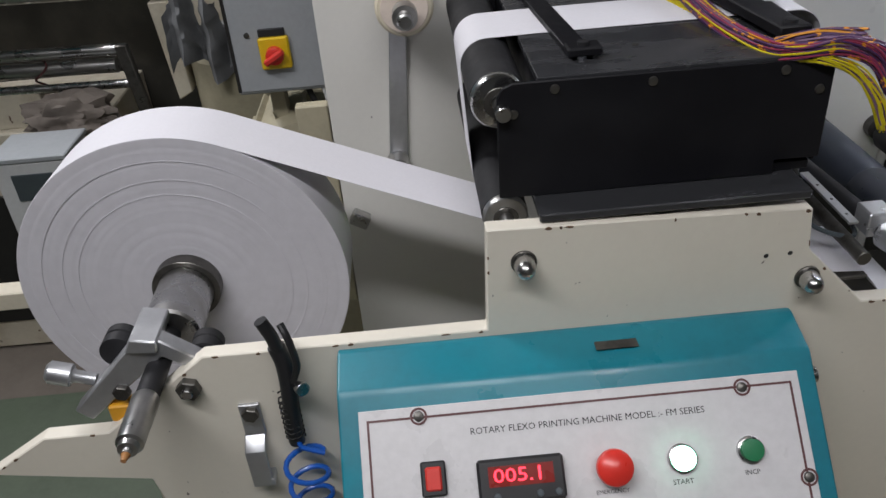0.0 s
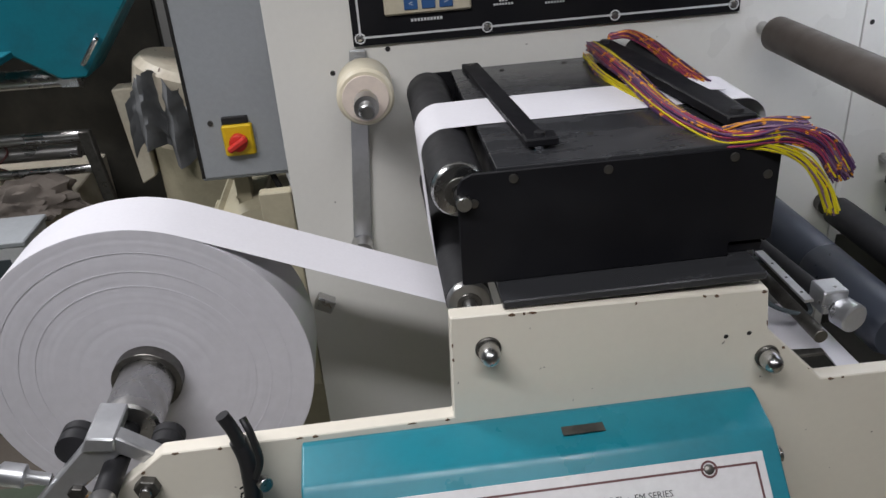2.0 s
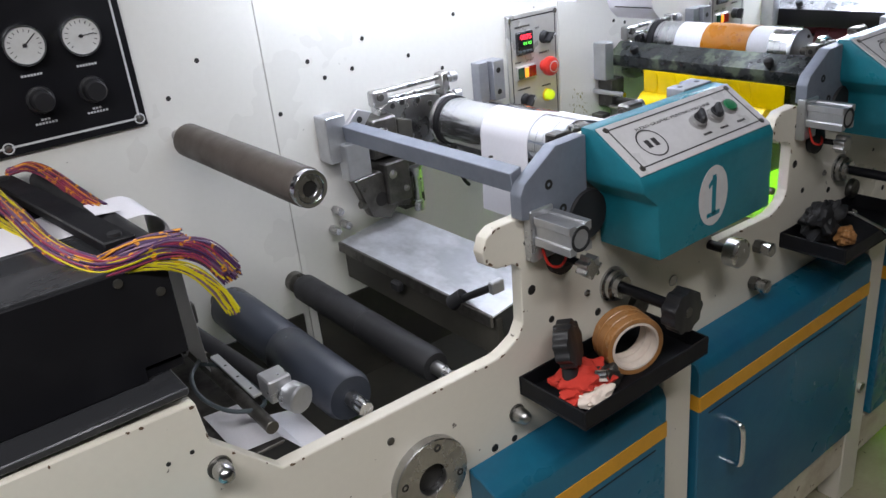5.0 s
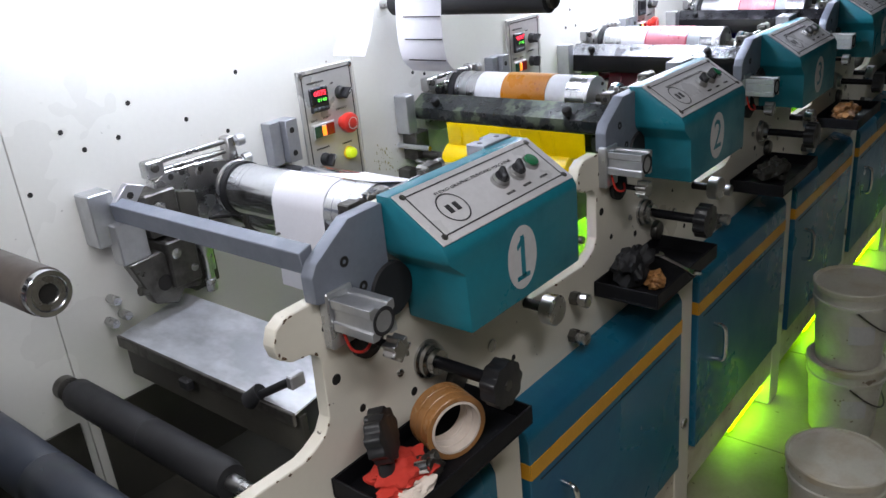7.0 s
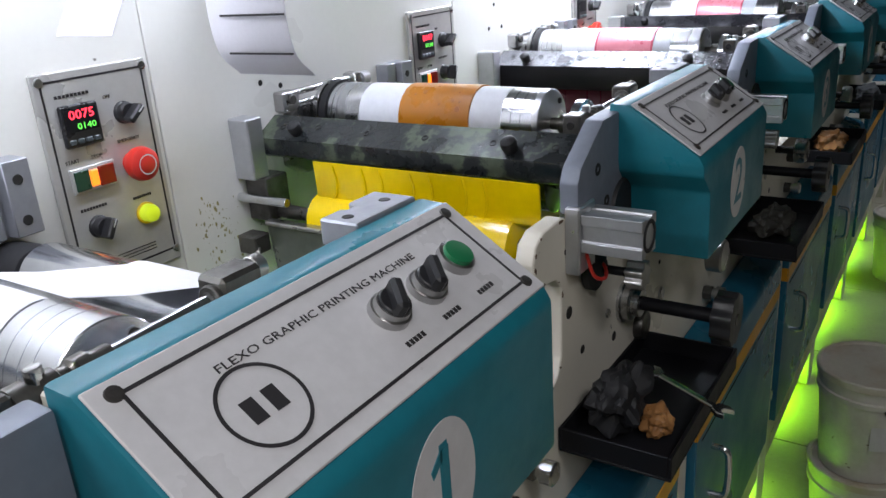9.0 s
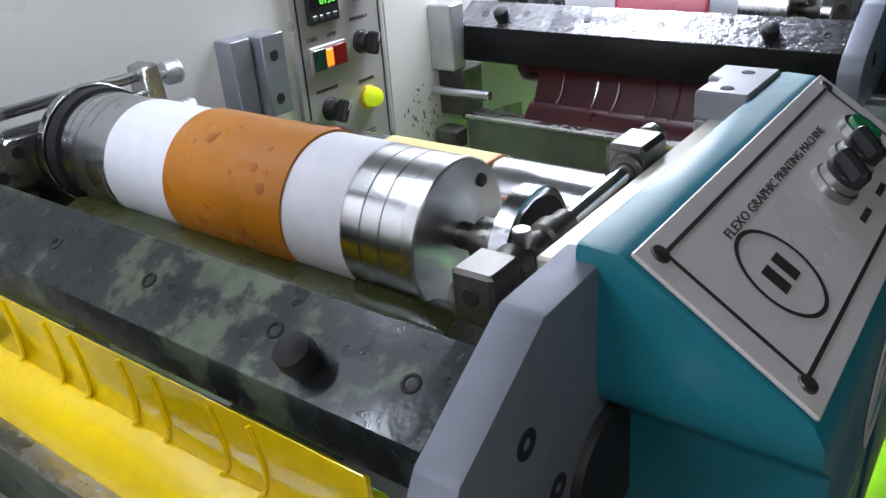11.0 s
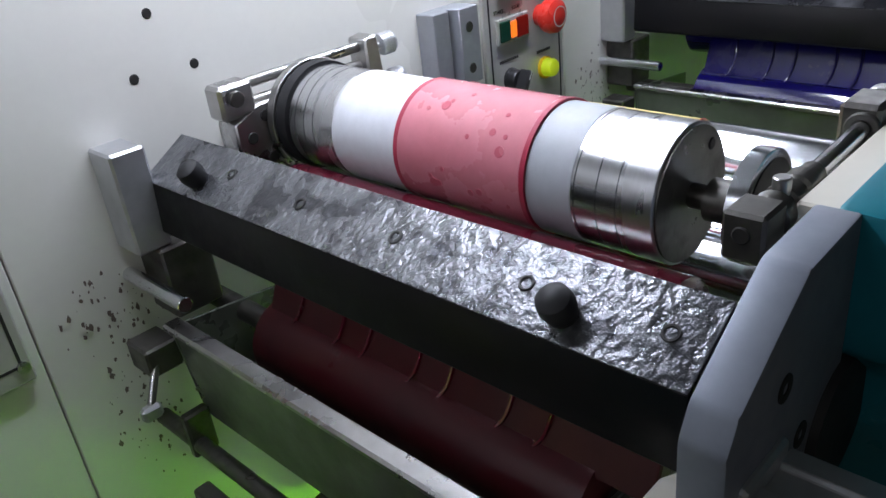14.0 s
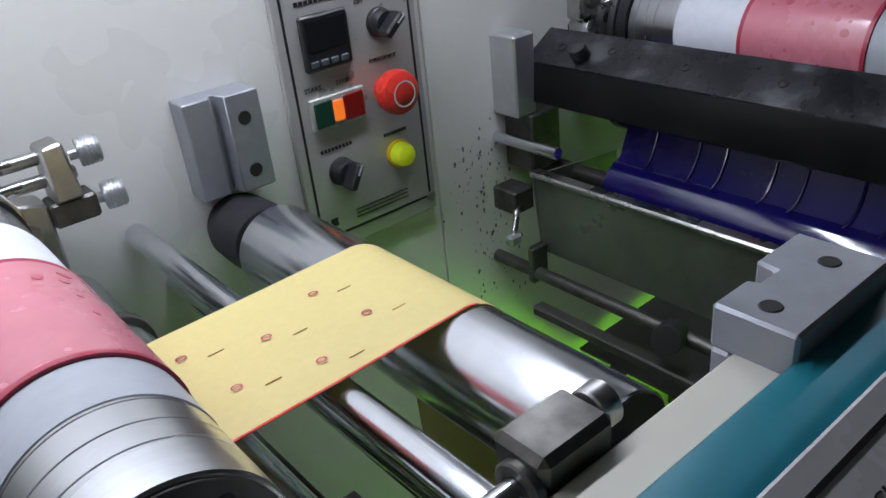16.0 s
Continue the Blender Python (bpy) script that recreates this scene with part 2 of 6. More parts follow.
LID_STAIN = surface("stained_bucket_lid", (0.60, 0.57, 0.48), 0.45, amount=0.55, stain=(0.42, 0.30, 0.16), scale=9)
FLOOR = surface("worn_floor_tile", (0.40, 0.36, 0.27), 0.42, stain=(0.22, 0.19, 0.13), amount=0.5, scale=3, bump=0.03, speck=((0.12, 0.1, 0.07), 26, 0.72))
GROUT = surface("floor_grout", (0.14, 0.12, 0.10), 0.8, amount=0.3)
GREEN_FLOOR = surface("green_painted_floor", (0.085, 0.11, 0.075), 0.55, amount=0.4, scale=6, bump=0.04)
ROOM = surface("room_paint", (0.30, 0.30, 0.29), 0.7, amount=0.2, scale=1.5)
# oily near-black that also holds the shade between the machine plates
PIT = surface("oily_shaded_pit", (0.035, 0.033, 0.028), 0.5, amount=0.6, stain=(0.08, 0.075, 0.06), scale=10)
CLOTH_GREY = surface("dusty_grey_cloth", (0.14, 0.145, 0.15), 0.9, amount=0.4, scale=14, bump=0.25)
MOTOR = surface("cream_motor_paint", (0.42, 0.38, 0.27), 0.5, amount=0.5, scale=10)
LAMP_RED = glow("red_led", (1.0, 0.03, 0.06), 4.0)
LAMP_GREEN_LED = glow("green_led", (0.15, 1.0, 0.1), 1.6)
KEY_DARK = surface("dark_green_key", (0.01, 0.05, 0.03), 0.3, amount=0.2)
KEY_RED = surface("dark_red_key", (0.22, 0.012, 0.008), 0.3, amount=0.2)
LAMP_ORANGE = glow("orange_lamp", (1.0, 0.20, 0.01), 2.2)
LAMP_YELLOW = glow("yellow_lamp", (0.62, 0.80, 0.02), 0.42, (0.5, 0.6, 0.02))
LAMP_START = glow("start_lamp", (0.35, 1.0, 0.65), 7.0)
LAMP_UV = glow("green_lamp_glow", (0.26, 1.0, 0.0), 42.0)
GRIME_ROLL = surface("olive_ink_film", (0.028, 0.034, 0.010), 0.25, amount=0.5, stain=(0.06, 0.065, 0.01), scale=9, clear=0.3)
PALE_SHEET = surface("pale_sheet", (0.5, 0.5, 0.46), 0.5, amount=0.5, stain=(0.2, 0.2, 0.17), scale=8)
LAMP_BASE = glow("green_base_lamp_glow", (0.33, 1.0, 0.0), 13.0)


# ---- mesh helpers ----
ORG = {}


def thing(name, at, label, category, group="", kind=""):
    """An Empty at the thing's base; its parts are built in the same frame as `at`."""
    ob = tagged(new(name), label, category, group, kind)
    ob.location = at
    ob.empty_display_size = 0.02
    ORG[ob.name] = Vector(at)
    return ob


def mesh_of(name, bm, material, smooth=None):
    me = bpy.data.meshes.new(name)
    bm.normal_update()
    bm.to_mesh(me)
    bm.free()
    me.materials.append(material)
    if smooth is None or smooth:
        me.polygons.foreach_set("use_smooth", [True] * len(me.polygons))
        me.set_sharp_from_angle(angle=radians(35))
    return me


def part(name, bm, material, parent, label=""):
    org = ORG[parent.name]
    bmesh.ops.translate(bm, verts=bm.verts, vec=-org)
    ob = new(name, mesh_of(name, bm, material))
    ob.parent = parent
    ORG[ob.name] = org
    if label:
        tagged(ob, label)
    return ob


def solid(name, bm, material, at, label, category, group="", kind=""):
    bmesh.ops.translate(bm, verts=bm.verts, vec=-Vector(at))
    ob = tagged(new(name, mesh_of(name, bm, material)), label, category, group, kind)
    ob.location = at
    ORG[ob.name] = Vector(at)
    return ob


def join(*bms):
    out = bms[0]
    for b in bms[1:]:
        me = bpy.data.meshes.new("tmp")
        b.to_mesh(me)
        b.free()
        out.from_mesh(me)
        bpy.data.meshes.remove(me)
    return out


def bevelled(bm, w, seg=2):
    if w:
        bmesh.ops.bevel(bm, geom=bm.edges[:], offset=w, segments=seg, affect="EDGES", profile=0.6, clamp_overlap=True)
    return bm


def box(x0, x1, y0, y1, z0, z1, bevel=0.001, seg=1):
    bm = bmesh.new()
    bmesh.ops.create_cube(bm, size=1)
    for v in bm.verts:
        v.co = ((x0 + x1) / 2 + v.co.x * (x1 - x0), (y0 + y1) / 2 + v.co.y * (y1 - y0), (z0 + z1) / 2 + v.co.z * (z1 - z0))
    return bevelled(bm, bevel, seg)


def prism(outline, axis, a, b, bevel=0.001, seg=1):
    """A polygon in the two other axes, drawn out along an axis from a to b."""
    bm = bmesh.new()

    def at(p, q):
        return {"x": (q, p[0], p[1]), "y": (p[0], q, p[1]), "z": (p[0], p[1], q)}[axis]

    vs = [bm.verts.new(at(p, a)) for p in outline]
    f = bm.faces.new(vs)
    res = bmesh.ops.extrude_face_region(bm, geom=[f])
    off = {"x": (b - a, 0, 0), "y": (0, b - a, 0), "z": (0, 0, b - a)}[axis]
    bmesh.ops.translate(bm, verts=[e for e in res["geom"] if isinstance(e, bmesh.types.BMVert)], vec=off)
    bmesh.ops.recalc_face_normals(bm, faces=bm.faces)
    return bevelled(bm, bevel, seg)


def turn(profile, start, way, n=40):
    """A body of revolution: profile of (along, radius) from start along way."""
    bm = bmesh.new()
    way = Vector(way).normalized()
    side = way.orthogonal().normalized()
    other = way.cross(side)
    rings = []
    for d, r in profile:
        c = Vector(start) + way * d
        if r < 1e-6:
            rings.append([bm.verts.new(c)])
        else:
            rings.append([bm.verts.new(c + (side * math.cos(k * math.tau / n) + other * math.sin(k * math.tau / n)) * r) for k in range(n)])
    for r0, r1 in zip(rings, rings[1:]):
        for k in range(n):
            q = (k + 1) % n
            if len(r0) == 1 and len(r1) == 1:
                continue
            if len(r0) == 1:
                bm.faces.new((r0[0], r1[q], r1[k]))
            elif len(r1) == 1:
                bm.faces.new((r0[k], r0[q], r1[0]))
            else:
                bm.faces.new((r0[k], r0[q], r1[q], r1[k]))
    if len(rings[0]) > 1:
        bm.faces.new(rings[0][::-1])
    if len(rings[-1]) > 1:
        bm.faces.new(rings[-1])
    bmesh.ops.recalc_face_normals(bm, faces=bm.faces)
    return bm


def rod(p0, p1, r, c=0.0008, n=28):
    p0, p1 = Vector(p0), Vector(p1)
    d = (p1 - p0).length
    c = min(c, r * 0.4, d * 0.3)
    return turn([(0, r - c), (c, r), (d - c, r), (d, r - c)], p0, p1 - p0, n)


def ring(p0, p1, r, inner, n=40, c=0.0008):
    """A hollow sleeve."""
    p0, p1 = Vector(p0), Vector(p1)
    d = (p1 - p0).length
    bm = turn([(c, inner), (0, inner + c), (0, r - c), (c, r), (d - c, r), (d, r - c), (d, inner + c), (d - c, inner), (c, inner)], p0, p1 - p0, n)
    caps = [f for f in bm.faces if len(f.verts) == n]
    bmesh.ops.delete(bm, geom=caps, context="FACES_ONLY")
    bmesh.ops.remove_doubles(bm, verts=bm.verts, dist=1e-6)
    bmesh.ops.recalc_face_normals(bm, faces=bm.faces)
    return bm


def hexnut(p0, p1, r):
    return turn([(0, r * 0.92), (0.001, r), ((Vector(p1) - Vector(p0)).length - 0.001, r), ((Vector(p1) - Vector(p0)).length, r * 0.9)], p0, Vector(p1) - Vector(p0), 6)


def tube(points, r, n=8, closed=False):
    """A bent wire, hose or cord."""
    pts = [Vector(p) for p in points]
    bm = bmesh.new()
    rings = []
    up = None
    for i, p in enumerate(pts):
        d = (pts[min(i + 1, len(pts) - 1)] - pts[max(i - 1, 0)]).normalized()
        up = d.orthogonal().normalized() if up is None else (up - d * up.dot(d)).normalized()
        o = d.cross(up)
        rings.append([bm.verts.new(p + (up * math.cos(k * math.tau / n) + o * math.sin(k * math.tau / n)) * r) for k in range(n)])
    for a, b in zip(rings, rings[1:]):
        for k in range(n):
            bm.faces.new((a[k], a[(k + 1) % n], b[(k + 1) % n], b[k]))
    bm.faces.new(rings[0][::-1]), bm.faces.new(rings[-1])
    bmesh.ops.recalc_face_normals(bm, faces=bm.faces)
    return bm


def smooth_line(points, n=8):
    """Points on a smooth line through the given ones."""
    p = [Vector(q) for q in points]
    p = [p[0] * 2 - p[1]] + p + [p[-1] * 2 - p[-2]]
    out = []
    for i in range(1, len(p) - 2):
        for k in range(n):
            t = k / n
            out.append(0.5 * ((2 * p[i]) + (p[i + 1] - p[i - 1]) * t + (2 * p[i - 1] - 5 * p[i] + 4 * p[i + 1] - p[i + 2]) * t * t
                              + (3 * p[i] - p[i - 1] - 3 * p[i + 1] + p[i + 2]) * t ** 3))
    return out + [p[-2]]


def strip(line, y0, y1, thick=0.0006):
    """A paper web: a line in x and z, as wide as y0 to y1."""
    bm = bmesh.new()
    a = [bm.verts.new((x, y0, z)) for x, z in line]
    b = [bm.verts.new((x, y1, z)) for x, z in line]
    for i in range(len(line) - 1):
        bm.faces.new((a[i], a[i + 1], b[i + 1], b[i]))
    res = bmesh.ops.extrude_face_region(bm, geom=bm.faces[:])
    bm.normal_update()
    for v in [e for e in res["geom"] if isinstance(e, bmesh.types.BMVert)]:
        v.co += v.normal * -thick
    bmesh.ops.recalc_face_normals(bm, faces=bm.faces)
    return bm


def arc(cx, cz, r, a0, a1, n=14):
    return [(cx + r * math.cos(radians(a0 + (a1 - a0) * k / n)), cz + r * math.sin(radians(a0 + (a1 - a0) * k / n))) for k in range(n + 1)]


def text(body, size, m, extrude=0.0003, width=None):
    """Raised lettering as a bmesh, in the plane of the pose m."""
    cu = bpy.data.curves.new("lettering", "FONT")
    cu.body, cu.size, cu.extrude, cu.align_x, cu.align_y, cu.resolution_u = body, size, extrude, "CENTER", "CENTER", 2
    ob = new("lettering", cu)
    bpy.context.view_layer.update()
    me = bpy.data.meshes.new_from_object(ob.evaluated_get(bpy.context.evaluated_depsgraph_get()))
    bpy.data.objects.remove(ob)
    bpy.data.curves.remove(cu)
    bm = bmesh.new()
    bm.from_mesh(me)
    bpy.data.meshes.remove(me)
    if width:
        xs = [v.co.x for v in bm.verts]
        k = width / (max(xs) - min(xs))
        for v in bm.verts:
            v.co.x *= k
    bmesh.ops.transform(bm, matrix=m, verts=bm.verts)
    return bm


def flat(bm, m):
    bmesh.ops.transform(bm, matrix=m, verts=bm.verts)
    return bm


def frame_line(w, h, t, depth=0.0004, notch=0.0):
    """A thin printed border line round a sign, about its middle, in x and y."""
    parts = [box(-w / 2, w / 2, h / 2 - t, h / 2, 0, depth, 0), box(-w / 2, w / 2, -h / 2, -h / 2 + t, 0, depth, 0),
             box(-w / 2, -w / 2 + t, -h / 2 + t, h / 2 - t, 0, depth, 0), box(w / 2 - t, w / 2, -h / 2 + t, h / 2 - t, 0, depth, 0)]
    return join(*parts)


def oval(rx, ry, depth=0.0005, n=40, z=0.0):
    bm = bmesh.new()
    vs = [bm.verts.new((rx * math.cos(k * math.tau / n), ry * math.sin(k * math.tau / n), z)) for k in range(n)]
    f = bm.faces.new(vs)
    res = bmesh.ops.extrude_face_region(bm, geom=[f])
    bmesh.ops.translate(bm, verts=[e for e in res["geom"] if isinstance(e, bmesh.types.BMVert)], vec=(0, 0, depth))
    bmesh.ops.recalc_face_normals(bm, faces=bm.faces)
    return bm


def oval_ring(rx, ry, t, depth=0.0005, n=40):
    bm = bmesh.new()
    c = [(math.cos(k * math.tau / n), math.sin(k * math.tau / n)) for k in range(n)]
    a = [bm.verts.new((rx * x, ry * y, depth)) for x, y in c]
    b = [bm.verts.new(((rx - t) * x, (ry - t) * y, depth)) for x, y in c]
    for k in range(n):
        q = (k + 1) % n
        bm.faces.new((a[k], a[q], b[q], b[k]))
    return bm


def bars(w, h, n, depth=0.0004):
    """Lettering too small to read, as a row of plain bars."""
    return join(*[box(-w / 2 + w * k / n, -w / 2 + w * (k + 0.72) / n, -h / 2, h / 2, 0, depth, 0) for k in range(n)])


FACING = pose(0, 0, 0, 90, 0, 0)      # the plane of things that look towards -y


def on_wall(x, y, z, m=None):
    return pose(x, y, z) @ FACING


# ---- setting ----
solid("floor", box(-3.5, 10, -3, 5, -0.1, -0.006, 0), GROUT, (0, 0, -0.1), "grey grout bed under the floor tiles", "floor", kind="structure")
solid("ceiling", box(-3.6, 10.1, -3.1, 5.1, 3.0, 3.1, 0), ROOM, (0, 0, 3.0), "plain white ceiling", "ceiling", kind="structure")
solid("wall_north", box(-3.6, 10.1, 5.0, 5.1, -0.1, 3.0, 0), ROOM, (0, 5.0, 0), "plain white painted wall", "wall", kind="structure")
solid("wall_south", box(-3.6, 10.1, -3.1, -3.0, -0.1, 3.0, 0), ROOM, (0, -3.0, 0), "plain white painted wall", "wall", kind="structure")
solid("wall_west", box(-3.6, -3.5, -3.0, 5.0, -0.1, 3.0, 0), ROOM, (-3.5, 0, 0), "plain white painted wall", "wall", kind="structure")
solid("wall_east", box(10.0, 10.1, -3.0, 5.0, -0.1, 3.0, 0), ROOM, (10, 0, 0), "plain white painted wall", "wall", kind="structure")


def X(n):
    """x of station n's running lamp."""
    return LX + PITCH * (n - 1)


# back plate: upright panels butted with a fine joint
def back_plate():
    t = thing("back_plate", (-0.155, WALL, 0.3), "long cream-white painted back plate of the printing machine", "machine plate", kind="structure")
    edges = [-0.155] + [0.815 + PITCH * k for k in range(STATIONS)] + [6.6]
    for a, b in zip(edges, edges[1:]):
        part("panel", box(a + 0.0008, b - 0.0008, WALL, WALL + 0.022, 0.12, 1.85, 0.001), WHITE_PLATE, t)
    return t


back_plate()
HOLES = [(-0.121, 1.325), (-0.06, 1.19), (0.03, 1.22), (0.64, 1.26), (0.70, 1.31), (0.90, 1.27), (0.83, 1.19), (0.93, 1.235), (0.99, 1.24), (1.02, 1.29),
         (1.12, 1.24), (1.24, 1.30), (1.20, 1.20), (2.395, 1.213), (2.45, 1.212), (2.42, 1.26), (1.72, 1.21), (1.76, 1.20)]
bm = join(*[rod((x, WALL - 0.0006, z), (x, WALL + 0.004, z), 0.0045, n=14) for x, z in HOLES])
solid("drilled_holes", bm, HOLE, (0, WALL, 1.2), "small dark drilled holes in the back plate", "holes", kind="structure")


# front plate: one outline from the unwinder to the last station
def front_outline():
    p = [(-0.60, 0.735), (-0.514, 0.789), (-0.432, 0.789), (-0.29, 0.895), (0.053, 0.896), (0.057, 1.034), (0.425, 1.024), (0.431, 0.967), (0.508, 0.886)]
    for n in range(1, STATIONS + 1):
        u = X(n)
        p += [(u - 0.555, 0.880), (u - 0.535, 0.886), (u - 0.512, 0.898), (u - 0.500, 0.918), (u - 0.497, 1.006), (u - 0.512, 1.020), (u - 0.542, 1.024),
              (u - 0.561, 1.036), (u - 0.566, 1.056), (u - 0.558, 1.076), (u - 0.540, 1.086), (u - 0.49, 1.087), (u - 0.44, 1.060), (u - 0.357, 1.060),
              (u - 0.356, 1.174), (u - 0.070, 1.174), (u - 0.055, 1.160), (u - 0.05, 0.95), (u - 0.02, 0.885)]
    e = X(STATIONS) + 0.1
    return p + [(e, 0.88), (e, 0.12), (-0.30, 0.12), (-0.40, 0.70)]


plate = thing("front_plate", (0.2, FRONT, 0.12), "cream painted steel front plate with chipped edges", "machine plate", kind="structure")
part("plate", prism(front_outline(), "y", FRONT, FRONT + 0.022, 0.0015), CREAM, plate)

edge = front_outline()[:80]
chips = random.Random(3)
for (x0, z0), (x1, z1) in zip(edge, edge[1:]):
    for k in range(max(1, int(math.hypot(x1 - x0, z1 - z0) / 0.05))):
        f, w, h = chips.random(), chips.uniform(0.0015, 0.006), chips.uniform(0.0010, 0.0028)
        cx, cz, a0 = x0 + (x1 - x0) * f, z0 + (z1 - z0) * f, math.atan2(z1 - z0, x1 - x0)
        pts = []
        for q in range(8):
            a = q * math.pi / 4
            rr = chips.uniform(0.6, 1.1)
            du, dv = w * rr * math.cos(a), h * rr * math.sin(a) - h * 1.3
            pts.append((cx + du * math.cos(a0) - dv * math.sin(a0), cz + du * math.sin(a0) + dv * math.cos(a0)))
        part("paint_chip", prism(pts, "y", FRONT - 0.0004, FRONT + 0.003, 0), RUST, plate)

for k, (x, y, z, r) in enumerate([(0.846, 0, 0.728, 0.007), (0.887, 0, 0.724, 0.006), (0.846, 0, 0.684, 0.007), (0.887, 0, 0.684, 0.006), (0.38, 0, 0.965, 0.003), (0.408, 0, 0.966, 0.003)]):
    part("hole", rod((x, FRONT - 0.0008, z), (x, FRONT + 0.006, z), r, n=16), HOLE, plate)
for n in range(1, 5):
    for u, z, r, m in ((-0.140, 0.854, 0.011, STEEL), (-0.36, 0.915, 0.006, STEEL), (-0.478, 0.966, 0.008, HOLE), (-0.15, 0.91, 0.004, HOLE), (-0.335, 0.87, 0.007, HOLE),
                       (-0.485, 1.045, 0.004, HOLE), (-0.44, 0.90, 0.006, HOLE), (-0.08, 0.80, 0.006, HOLE), (-0.25, 0.80, 0.006, STEEL)):
        part("plug", rod((X(n) + u, FRONT - (0.003 if m is STEEL else 0.0008), z), (X(n) + u, FRONT + 0.006, z), r, n=16), m, plate)
    part("lower_bearing", turn([(0, 0.022), (0.004, 0.023), (0.012, 0.020), (0.013, 0.012)], (X(n) - 0.240, FRONT, 0.846), (0, -1, 0), 28), STEEL_DARK, plate)
for x, z in ((0.665, 0.84), (0.799, 0.64)):
    part("plug", rod((x, FRONT - 0.002, z), (x, FRONT + 0.006, z), 0.006, n=16), STEEL_DARK, plate)


def dome_nut(x, z, r=0.013, y=FRONT):
    t = thing("dome_nut", (x, y, z), "steel dome nut with washer on the front plate", "nut", "dome nuts")
    part("washer", ring((x, y - 0.004, z), (x, y, z), r * 1.15, r * 0.4), STEEL_DARK, t)
    part("nut", turn([(0, r * 0.92), (0.008, r * 0.95), (0.016, r * 0.9), (0.022, r * 0.72), (0.0255, r * 0.4), (0.0265, 0)], (x, y - 0.003, z), (0, -1, 0), 24), STEEL, t)


for x, z in ((0.098, 0.989), (0.433, 0.931), (0.894, 0.770)):
    dome_nut(x, z)

# flange with three screws
t = thing("bearing_flange", (0.716, FRONT, 0.753), "round steel bearing flange with a dark centre bore", "flange")
part("ring", ring((0.716, FRONT - 0.016, 0.753), (0.716, FRONT, 0.753), 0.064, 0.024, 56, 0.0015), STEEL, t)
part("bore", rod((0.716, FRONT - 0.004, 0.753), (0.716, FRONT, 0.753), 0.0245), HOLE, t)
for k in range(4):
    a = k * math.pi / 2 + 1.3
    x, z = 0.716 + 0.05 * math.cos(a), 0.753 + 0.05 * math.sin(a)
    part("screw", ring((x, FRONT - 0.0175, z), (x, FRONT - 0.0155, z), 0.006, 0.003, 12), HOLE, t)

# floor colour is kept near black for the shade down there
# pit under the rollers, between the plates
solid("pit_floor", box(-0.10, 6.4, FRONT + 0.03, WALL - 0.002, 0.30, 0.32, 0), PIT, (3, 1.1, 0.6), "oily sheet floor under the rollers, darkened for the pit's shade", "machine floor", kind="structure")


# teal cabinets below the front plate
def cabinet(a, b, first=False):
    t = thing("base_cabinet", (a, 0.80, 0.22), "glossy teal steel base cabinet with an amber stripe", "cabinet", "base cabinets")
    prof = [(FRONT - 0.001, 0.720), (0.835, 0.712), (0.808, 0.702), (0.800, 0.686), (0.800, 0.23), (FRONT - 0.001, 0.23)]
    part("body", prism(prof, "x", a, b, 0.002), TEAL_CAB, t)
    part("stripe", box(a + 0.0005, b - 0.0005, 0.7985, 0.8005, 0.606, 0.638, 0), AMBER, t)
    part("stripe", box(a - 0.0012, a + 0.001, 0.801, 0.86, 0.606, 0.638, 0), AMBER, t)
    part("door_gap", box(a + 0.03, b - 0.03, 0.7988, 0.8005, 0.590, 0.592, 0), HOLE, t)
    hx = a + 0.10
    part("handle", tube(smooth_line([(hx, 0.80, 0.44), (hx, 0.775, 0.445), (hx, 0.770, 0.47), (hx, 0.770, 0.51), (hx, 0.775, 0.535), (hx, 0.80, 0.54)], 5), 0.006, 10), CHROME, t)
    return t


cabs = [(0.79, 1.18)] + [(1.275 + PITCH * k, 1.90 + PITCH * k) for k in range(STATIONS - 1)]
for a, b in cabs:
    cabinet(a, b)
for k in range(STATIONS):
    a = 1.185 + PITCH * k
    t = thing("base_post", (a, 0.81, 0.0), "cream painted box post between the cabinets", "post", "base posts")
    part("post", box(a, a + 0.08, 0.812, FRONT - 0.002, 0.0, 0.715, 0.002), CREAM, t)
    part("bolt", hexnut((a + 0.04, 0.804, 0.33), (a + 0.04, 0.812, 0.33), 0.014), STEEL, t)
solid("base_rail", box(0.70, 6.5, 0.815, 0.88, 0.11, 0.22, 0.003), CREAM_OLD, (3.5, 0.85, 0), "cream base rail under the cabinets", "base rail", kind="structure")


# ---- printing stations: everything in the frame of a station, u from its running lamp ----
def at(n, o):
    return pose(X(n) + o[0], o[1], o[2])


def everywhere(ob, first, last=STATIONS, shift=0.0):
    """Puts the thing, built at the origin's frame, at station `first`, and copies at the following ones."""
    o = ob.location.copy()
    for n in range(first + 1, last + 1):
        copy_thing(ob, pose(X(n) + o.x + shift, o.y, o.z))
    ob.location = (X(first) + o.x + shift, o.y, o.z)


